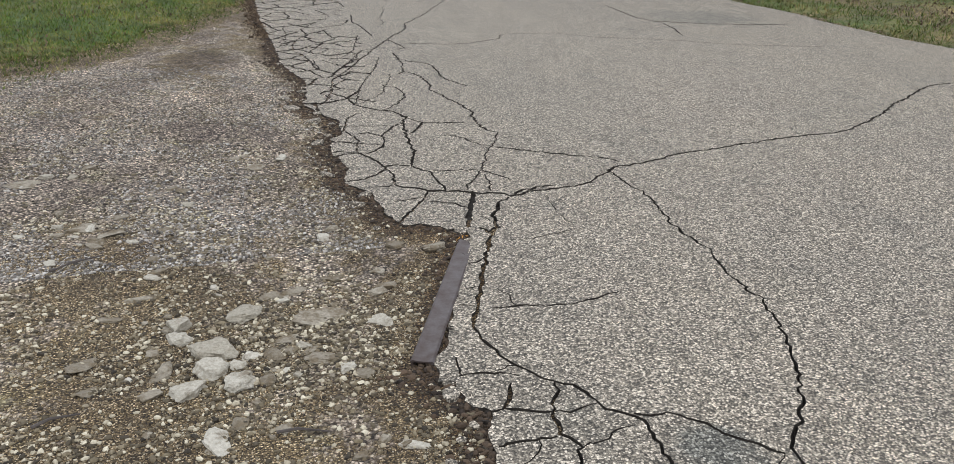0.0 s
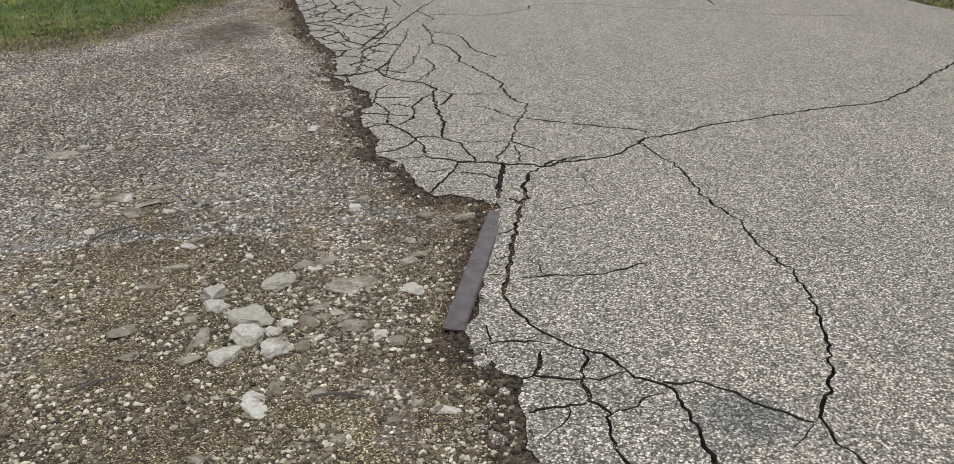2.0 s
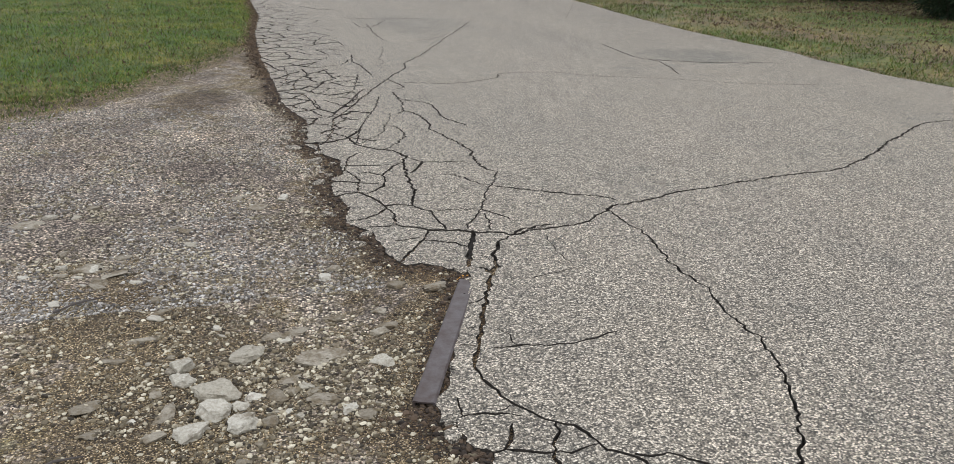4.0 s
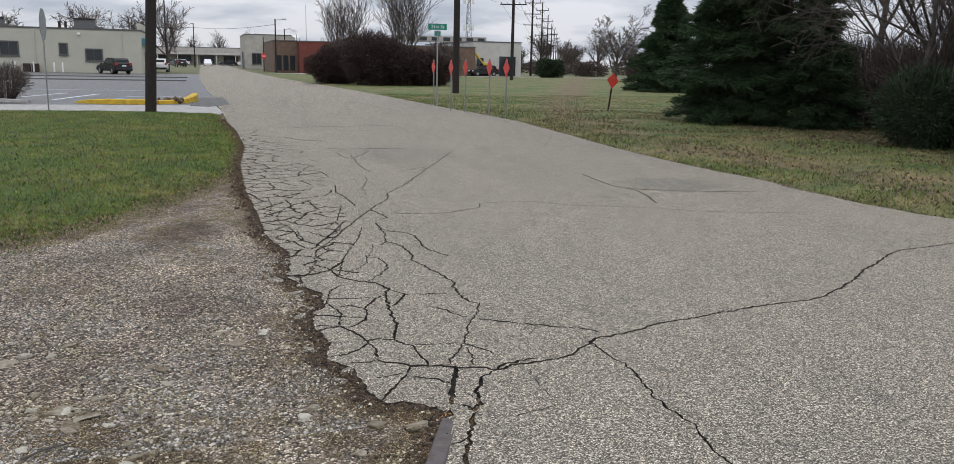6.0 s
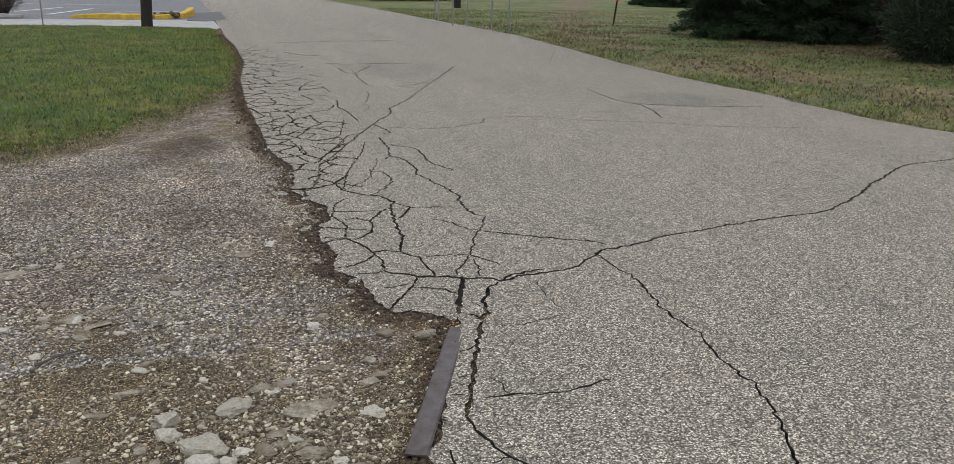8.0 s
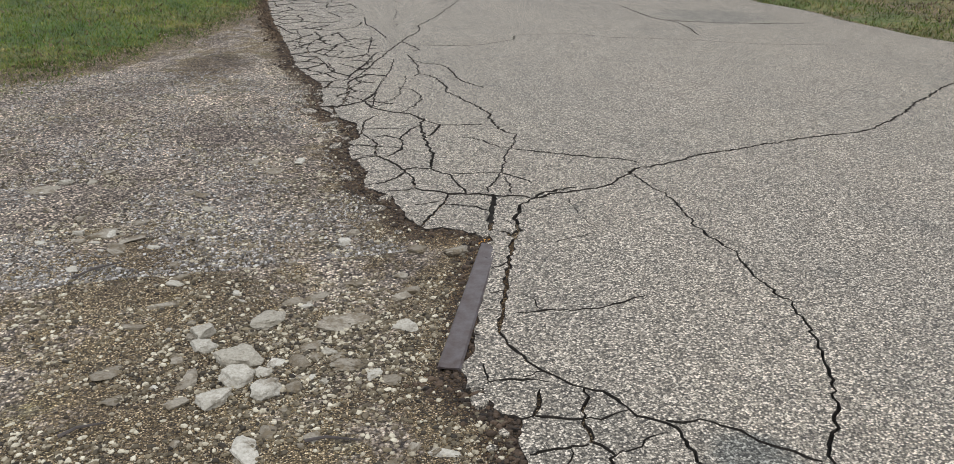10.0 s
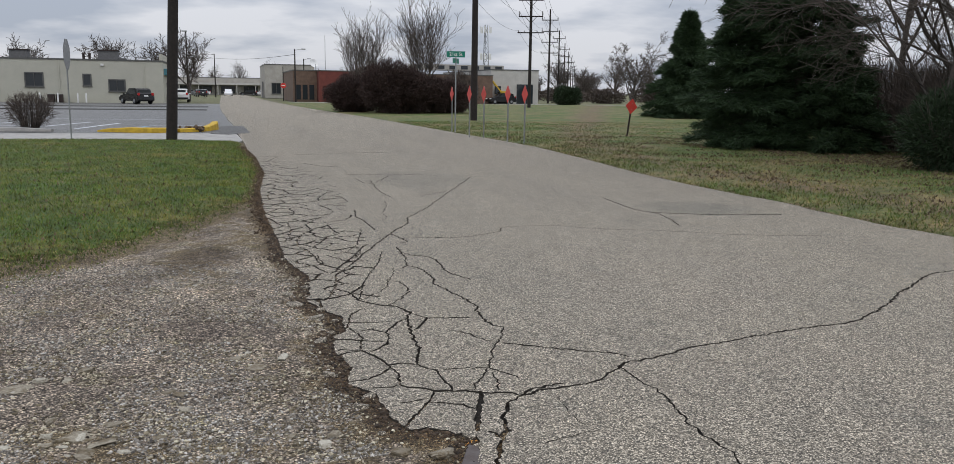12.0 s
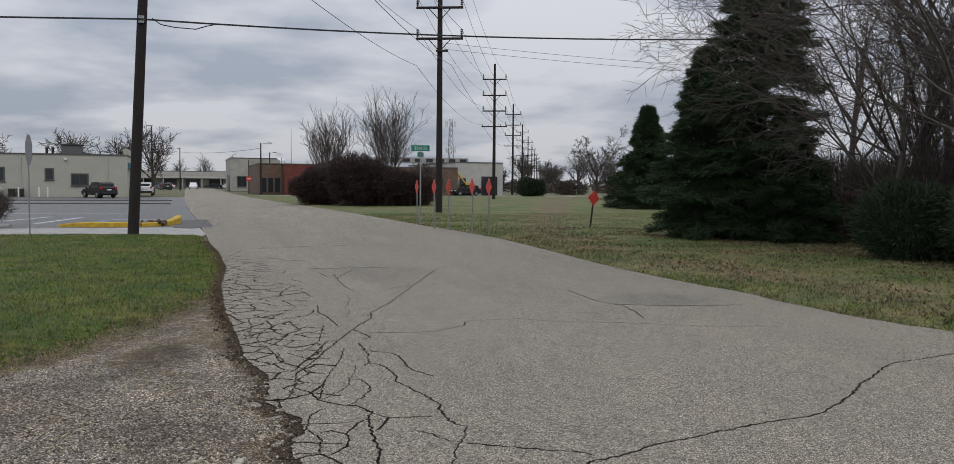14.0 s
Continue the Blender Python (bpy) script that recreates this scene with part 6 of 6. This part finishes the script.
for k in range(6):
    shrub("field_hedge", 58 + 9 * k, 138 + 3 * (k % 2), 0, [(0, 0, 1.0, 4.0, 1.2, 1.3)], DRY, "dry brown hedge across the field", 110 + k, 1500, (0.4, 0.9), 0.09, 0.4, "field hedges")


# ---- grass, pebbles and stones ----
def blades(name, n, place, mat, seed, tall, wide, label):
    rng = random.Random(seed)
    v, f = [], []
    while len(f) < n:
        p = place(rng)
        if p is None:
            continue
        x, y, z = p
        a, h = rng.uniform(0, math.pi), rng.uniform(*tall)
        w = rng.uniform(*wide)
        dx, dy = math.cos(a) * w, math.sin(a) * w
        k = len(v)
        v += [(x - dx, y - dy, z - 0.01), (x + dx, y + dy, z - 0.01), (x + rng.gauss(0, h * 0.7), y + rng.gauss(0, h * 0.7), z + h)]
        f.append((k, k + 1, k + 2))
    return tagged(mesh(name, v, f, mat), label, "grass", kind="stuff")


def on_lawn(rng):
    x = 0.6 - 11 * rng.random() ** 1.3
    y = 7.2 + 20.3 * rng.random() ** 1.5
    lim = lawn_line(x) + 0.5 * noise.noise(Vector((x * 2, y * 2, 1)))
    if y < lim or x > edge_x(y) - (0.14 if y < 12 else 0.02) - 0.2 * rng.random() or y > 27.6 - 0.35 * max(0, x + 4):
        return None
    if y < lim + 2.4 and rng.random() > 0.12 + (y - lim) / 2.6:
        return None
    return x, y, lawn_z(x, y)


def on_verge(rng):
    y = 4 + 40 * rng.random() ** 1.6
    x = right_x(y) + 0.12 + 18 * rng.random() ** 1.6
    if noise.noise(Vector((x * 0.5, y * 0.5, 6))) < -0.25 and rng.random() < 0.6:
        return None
    return x, y, verge_z(x, y)


def under_trees(rng):
    x, y = 13.2 + 8 * rng.random(), 9 + 14 * rng.random()
    if x < 14.2 + 1.2 * rng.random():
        return None
    return x, y, verge_z(x, y) + 0.02


blades("lawn_grass", 150000, on_lawn, BLADE, 201, (0.015, 0.055), (0.003, 0.007), "short green and yellowed lawn blades")
blades("verge_grass", 90000, on_verge, STRAW, 202, (0.02, 0.07), (0.006, 0.014), "short straw-coloured winter grass")
blades("leaf_litter", 7000, under_trees, LITTER, 203, (0.01, 0.03), (0.02, 0.05), "fallen brown leaves below the trees")

def on_fringe(rng):
    x = 0.5 - 8 * rng.random()
    y = lawn_line(x) + rng.gauss(0.5, 0.55) + 0.5 * noise.noise(Vector((x * 2, 0, 1)))
    if x > edge_x(y) - 0.1:
        return None
    return x, y, max(lawn_z(x, y), gravel_z(x, y))


blades("lawn_fringe", 16000, on_fringe, STRAW, 205, (0.01, 0.035), (0.006, 0.014), "thin yellowed grass at the edge of the lawn")


def on_road_edge(rng):
    y = 9.0 + 15.0 * rng.random()
    x = edge_x(y) - abs(rng.gauss(0.02, 0.09))
    return x, y, max(gravel_z(x, y), lawn_z(x, y)) + 0.004


def verge_litter(rng):
    y = 5.0 + 24.0 * rng.random()
    x = right_x(y) + 0.2 + 7.0 * rng.random() ** 0.8
    if noise.noise(Vector((x * 0.8, y * 0.8, 19))) < 0.0:
        return None
    return x, y, verge_z(x, y) + 0.01


blades("edge_litter", 2600, on_road_edge, LITTER, 206, (0.008, 0.03), (0.012, 0.03), "brown leaf litter caught along the road edge")
blades("verge_litter", 4200, verge_litter, LITTER, 207, (0.015, 0.045), (0.015, 0.035), "scattered dead leaves on the verge")
blades("lawn_leaves", 3200, on_lawn, LITTER, 204, (0.03, 0.055), (0.010, 0.024), "scattered small dead leaves on the lawn")
GREY_PEBBLE = varied("grey_crushed_stone", (0.07, 0.064, 0.060), (0.66, 0.63, 0.58), 0.85, grain=60, mid=(0.29, 0.265, 0.225))
PEBBLE = varied("pebbles", (0.026, 0.020, 0.012), (0.68, 0.62, 0.47), 0.85, grain=60, mid=(0.215, 0.175, 0.108))
def rock_mat(name, a, c, dirt):
    """Limestone with soil in its hollows."""
    m, n, l, b = material(name, 0.88)
    co, info = coords(n, l), n.new("ShaderNodeObjectInfo")
    base = ramp(n, l, info.outputs["Random"], [(0.0, a), (1.0, c)])
    soil = ramp(n, l, noise_tex(n, l, co, 17.0, 6, 0.7), [(dirt, (0, 0, 0)), (dirt + 0.14, (0.8, 0.8, 0.8))])
    fine = ramp(n, l, noise_tex(n, l, co, 90.0, 4, 0.7), [(0.3, (0.6, 0.58, 0.54)), (0.7, (1.12, 1.12, 1.12))])
    l.new(mixed(n, l, 1.0, mixed(n, l, soil, base, (0.15, 0.113, 0.064)), fine, "MULTIPLY"), b.inputs["Base Color"])
    bump(n, l, b, noise_tex(n, l, co, 60.0, 6, 0.7), 0.8, 0.008)
    return m


ROCK = rock_mat("clean_limestone", (0.36, 0.33, 0.26), (0.57, 0.54, 0.46), 0.55)
DULL_ROCK = rock_mat("soiled_limestone", (0.22, 0.19, 0.14), (0.37, 0.335, 0.265), 0.44)
PHI = (1 + 5 ** 0.5) / 2
ICO_V = [Vector(p).normalized() for p in ((-1, PHI, 0), (1, PHI, 0), (-1, -PHI, 0), (1, -PHI, 0), (0, -1, PHI), (0, 1, PHI), (0, -1, -PHI), (0, 1, -PHI), (PHI, 0, -1), (PHI, 0, 1), (-PHI, 0, -1), (-PHI, 0, 1))]
ICO_F = ((0, 11, 5), (0, 5, 1), (0, 1, 7), (0, 7, 10), (0, 10, 11), (1, 5, 9), (5, 11, 4), (11, 10, 2), (10, 7, 6), (7, 1, 8), (3, 9, 4), (3, 4, 2), (3, 2, 6), (3, 6, 8), (3, 8, 9), (4, 9, 5), (2, 4, 11), (6, 2, 10), (8, 6, 7), (9, 8, 1))


def pebbles(name, n, place, sizes, seed, mat, label):
    rng = random.Random(seed)
    v, f = [], []
    count = 0
    while count < n:
        p = place(rng)
        if p is None:
            continue
        count += 1
        x, y, z = p
        s = sizes[0] + (sizes[1] - sizes[0]) * rng.random() ** 4.0
        a = rng.uniform(0, 6.28)
        ca, sa = math.cos(a), math.sin(a)
        ax, ay, az = s * rng.uniform(0.8, 1.4), s * rng.uniform(0.65, 1.0), s * rng.uniform(0.45, 0.8)
        k = len(v)
        for q in ICO_V:
            j = rng.uniform(0.66, 1.24)
            px, py = q.x * ax * j, q.y * ay * j
            v.append((x + ca * px - sa * py, y + sa * px + ca * py, z + az * 0.3 + q.z * az * j))
        f += [(a0 + k, b0 + k, c0 + k) for a0, b0, c0 in ICO_F]
    return tagged(mesh(name, v, f, mat), label, "gravel", kind="stuff")


def on_gravel(rng):
    y = 0.9 + 6.2 * rng.random() ** 1.7
    x = edge_x(y) - 0.03 - (1.5 + 0.3 * y) * rng.random()
    d = dist_edge(x, y)
    if y > lawn_line(x) or d < 0.02 or (d < 0.14 and rng.random() < 0.75):
        return None
    clump = noise.noise(Vector((x * 2.1, y * 2.1, 11))) + 0.5 * noise.noise(Vector((x * 6.5, y * 6.5, 12)))
    if rng.random() > min(1.0, max(0.03, 0.42 + 2.6 * clump)):
        return None
    return x, y, gravel_z(x, y)


def on_grey(rng):
    y = 2.9 + 4.6 * rng.random() ** 1.4
    x = edge_x(y) - 0.12 - (1.2 + 0.42 * y) * rng.random()
    if y > lawn_line(x) - 0.3 or noise.noise(Vector((x * 1.7, y * 1.7, 14))) < -0.18 + 0.2 * rng.random():
        return None
    return x, y, gravel_z(x, y)


def stony_patch(rng):
    x, y = rng.gauss(0.22, 0.24), rng.gauss(2.05, 0.28)
    if x > edge_x(y) - 0.14:
        return None
    return x, y, gravel_z(x, y)


def chips_edge(rng):
    y = 1.0 + 7 * rng.random()
    x = edge_x(y) - abs(rng.gauss(0, 0.16))
    if dist_edge(x, y) < 0.01:
        return None
    return x, y, gravel_z(x, y)


pebbles("gravel_stones", 44000, on_gravel, (0.002, 0.0125), 301, PEBBLE, "loose grey and tan gravel trodden into soil")
pebbles("gravel_stones", 30000, on_grey, (0.003, 0.011), 305, GREY_PEBBLE, "loose pale grey crushed stone")
pebbles("gravel_stones", 5200, stony_patch, (0.003, 0.013), 302, PEBBLE, "pale loose gravel around the stones")
pebbles("gravel_stones", 2600, chips_edge, (0.003, 0.012), 303, PEBBLE, "loose chips along the broken asphalt edge")


CLOD = varied("dark_clods", (0.015, 0.010, 0.006), (0.105, 0.070, 0.043), 0.95, grain=50)


def clods_edge(rng):
    y = 1.0 + 14 * rng.random() ** 1.3
    x = edge_x(y) - abs(rng.gauss(0, 0.025 + 0.09 * max(0.0, 0.5 + noise.noise(Vector((0, y * 1.9, 17)))))) + 0.02
    return x, y, gravel_z(x, y)


pebbles("soil_crumbs", 14000, clods_edge, (0.003, 0.017), 304, CLOD, "dark damp soil crumbs along the broken edge")


def stone(x, y, sx, sy, sz, rz, seed, label="pale limestone lump bedded in the soil", mat=None):
    sink = 0.24 if sz > 0.028 else 0.36 if sz > 0.018 else 0.46
    rng = random.Random(seed)
    bm = bmesh.new()
    bmesh.ops.create_icosphere(bm, subdivisions=4, radius=1.15)
    planes = [(Vector((rng.gauss(0, 1), rng.gauss(0, 1), rng.gauss(0.1, 0.5))).normalized(), rng.uniform(0.55, 0.9)) for k in range(10)] + [(Vector((rng.gauss(0, 0.15), rng.gauss(0, 0.15), 1)).normalized(), 0.6)]
    for q in bm.verts:
        for nrm, d in planes:
            over = q.co.dot(nrm) - d
            if over > 0:
                q.co -= nrm * over
        q.co *= 1 + 0.16 * noise.noise(q.co * 2.2 + Vector((seed, 0, 0))) + 0.08 * noise.noise(q.co * 6 + Vector((seed, 0, 0))) + 0.05 * noise.noise(q.co * 14 + Vector((0, seed, 0)))
    ob = part("stone", bm, mat or DULL_ROCK, None)
    ob.matrix_basis = pose(x, y, gravel_z(x, y) + sz * (1 - 2 * sink) * 0.7, rng.uniform(-8, 8), rng.uniform(-8, 8), rz) @ Matrix.Diagonal((sx, sy, sz, 1))
    return tagged(ob, label, "stone", "stones on the shoulder")


for k, (sx, sy, a, b, c, r) in enumerate((
        (-0.14, 2.09, 0.085, 0.065, 0.04, 10), (-0.15, 1.94, 0.07, 0.05, 0.035, 25), (-0.07, 1.83, 0.062, 0.055, 0.035, 5), (-0.23, 1.83, 0.062, 0.045, 0.03, 20),
        (-0.06, 1.96, 0.035, 0.03, 0.025, 0), (-0.14, 1.54, 0.05, 0.08, 0.018, 10), (-0.04, 2.35, 0.085, 0.055, 0.03, 35), (-0.27, 2.30, 0.05, 0.05, 0.035, 0),
        (-0.27, 2.20, 0.055, 0.05, 0.03, 30), (0.26, 2.27, 0.11, 0.07, 0.02, 0), (-0.36, 1.84, 0.045, 0.03, 0.016, 20), (-0.32, 1.96, 0.055, 0.03, 0.014, 30),
        (0.57, 2.50, 0.07, 0.04, 0.02, 20), (0.52, 2.44, 0.05, 0.03, 0.02, 15), (0.41, 3.17, 0.04, 0.03, 0.02, 0), (-0.75, 3.44, 0.09, 0.06, 0.02, 0), (-0.62, 3.36, 0.07, 0.05, 0.015, 20),
        (0.68, 2.90, 0.07, 0.05, 0.022, 0), (0.88, 2.84, 0.08, 0.045, 0.022, 25), (0.37, 1.81, 0.045, 0.035, 0.015, 0), (0.07, 1.57, 0.035, 0.03, 0.012, 0),
        (-0.55, 1.92, 0.05, 0.035, 0.01, 60), (-0.58, 2.1, 0.06, 0.04, 0.01, 40), (0.08, 2.5, 0.06, 0.03, 0.014, 0), (0.18, 2.52, 0.06, 0.035, 0.014, 20), (0.25, 1.95, 0.07, 0.05, 0.012, 0),
        (0.12, 2.12, 0.05, 0.035, 0.014, 0), (-0.15, 1.50, 0.03, 0.03, 0.01, 0), (0.35, 2.62, 0.06, 0.03, 0.012, 10), (-0.52, 2.42, 0.06, 0.03, 0.01, 0), (-0.45, 2.6, 0.07, 0.03, 0.01, 10),
        (-1.15, 4.2, 0.11, 0.08, 0.015, 0), (-0.3, 3.9, 0.05, 0.035, 0.018, 0), (0.1, 4.3, 0.06, 0.05, 0.01, 0), (0.0, 4.5, 0.08, 0.05, 0.01, 30), (-0.6, 3.6, 0.05, 0.04, 0.012, 0),
        (0.28, 1.36, 0.03, 0.02, 0.015, 0), (0.36, 1.42, 0.03, 0.02, 0.016, 40), (0.42, 1.38, 0.03, 0.022, 0.016, 10), (0.1, 1.3, 0.03, 0.02, 0.014, 0), (-0.3, 1.3, 0.035, 0.025, 0.012, 0))):
    if k < 9:
        stone(sx, sy, a, b, c, r, 400 + k, "pale broken limestone block in a small heap", ROCK)
    else:
        stone(sx, sy, a, b, c, r, 400 + k, "soiled flat limestone lump bedded in the soil")
rng1 = random.Random(77)
for k in range(95):
    if k < 20:
        px, py = rng1.gauss(-0.70, 0.20), rng1.gauss(3.38, 0.16)
    elif k < 55:
        px, py = rng1.gauss(0.05, 0.33), rng1.gauss(2.1, 0.33)
    else:
        py = rng1.uniform(1.15, 4.6)
        px = edge_x(py) - rng1.uniform(0.25, 1.2 + 0.3 * py)
    if px > edge_x(py) - 0.16:
        continue
    size = 0.014 + 0.03 * rng1.random() ** 1.8
    stone(px, py, size * rng1.uniform(1.0, 1.5), size * rng1.uniform(0.7, 1.0), size * rng1.uniform(0.3, 0.6), rng1.uniform(0, 180), 600 + k, "small soiled limestone lump among the gravel", ROCK if rng1.random() < 0.25 else None)
for k, (cx, cy, w, r) in enumerate(((0.70, 1.66, 0.045, 10), (0.64, 1.69, 0.035, 50), (0.62, 1.60, 0.04, 80), (0.70, 1.58, 0.03, 20), (0.56, 5.3, 0.05, 0), (0.44, 5.7, 0.06, 10), (0.40, 6.05, 0.05, 40), (0.40, 6.6, 0.06, 15), (0.34, 6.95, 0.045, 0), (0.52, 4.7, 0.04, 20), (0.5, 4.05, 0.045, 70), (0.6, 3.5, 0.04, 10))):
    rr = random.Random(500 + k)
    bm = prism([(w * (1 + 0.3 * rr.random()) * math.cos(a), w * 0.8 * (1 + 0.3 * rr.random()) * math.sin(a)) for a in (0.2, 1.1, 2.2, 3.1, 4.0, 5.2)], 0.035)
    bmesh.ops.bevel(bm, geom=list(bm.edges), offset=0.004, segments=1, affect="EDGES")
    ob = part("asphalt_chunk", bm, ASPHALT, None)
    ob.matrix_basis = pose(cx, cy, gravel_z(cx, cy) - 0.002, 90 + rr.uniform(-14, 14), rr.uniform(-14, 14), r)
    tagged(ob, "broken lump of grey asphalt beside the road edge", "asphalt lump", "broken asphalt lumps")
rng2 = random.Random(91)
for k in range(46):
    cy = 1.0 + 8.0 * rng2.random() ** 1.2
    cx = edge_x(cy) - 0.015 - abs(rng2.gauss(0, 0.06))
    w = 0.010 + 0.028 * rng2.random() ** 2
    bm = prism([(w * rng2.uniform(0.8, 1.3) * math.cos(a), w * rng2.uniform(0.6, 1.0) * math.sin(a)) for a in (0.2, 1.1, 2.2, 3.1, 4.0, 5.2)], w * rng2.uniform(0.6, 1.0))
    bmesh.ops.bevel(bm, geom=list(bm.edges), offset=w * 0.12, segments=1, affect="EDGES")
    ob = part("asphalt_chunk", bm, ASPHALT, None)
    ob.matrix_basis = pose(cx, cy, gravel_z(cx, cy) + 0.15 * w, 90 + rng2.uniform(-20, 20), rng2.uniform(-20, 20), rng2.uniform(0, 180))
    tagged(ob, "small crumbled chip of grey asphalt beside the road edge", "asphalt lump", "broken asphalt lumps")
for k, (tx, ty, ln, r) in enumerate(((-0.62, 1.76, 0.07, 20), (0.12, 1.52, 0.08, -10), (-0.72, 3.0, 0.12, 35))):
    tw = empty("twig", tx, ty, gravel_z(tx, ty) + 0.012, rz=r, label="thin dark broken twig lying on the gravel", category="twig", group="twigs")
    vv, ff = [], []
    tube(vv, ff, [Vector((-ln, 0, 0)), Vector((-ln * 0.2, 0.008, 0.006)), Vector((ln, -0.006, 0))], [0.006, 0.005, 0.003], 5)
    mesh("stick", vv, ff, BARK, tw)
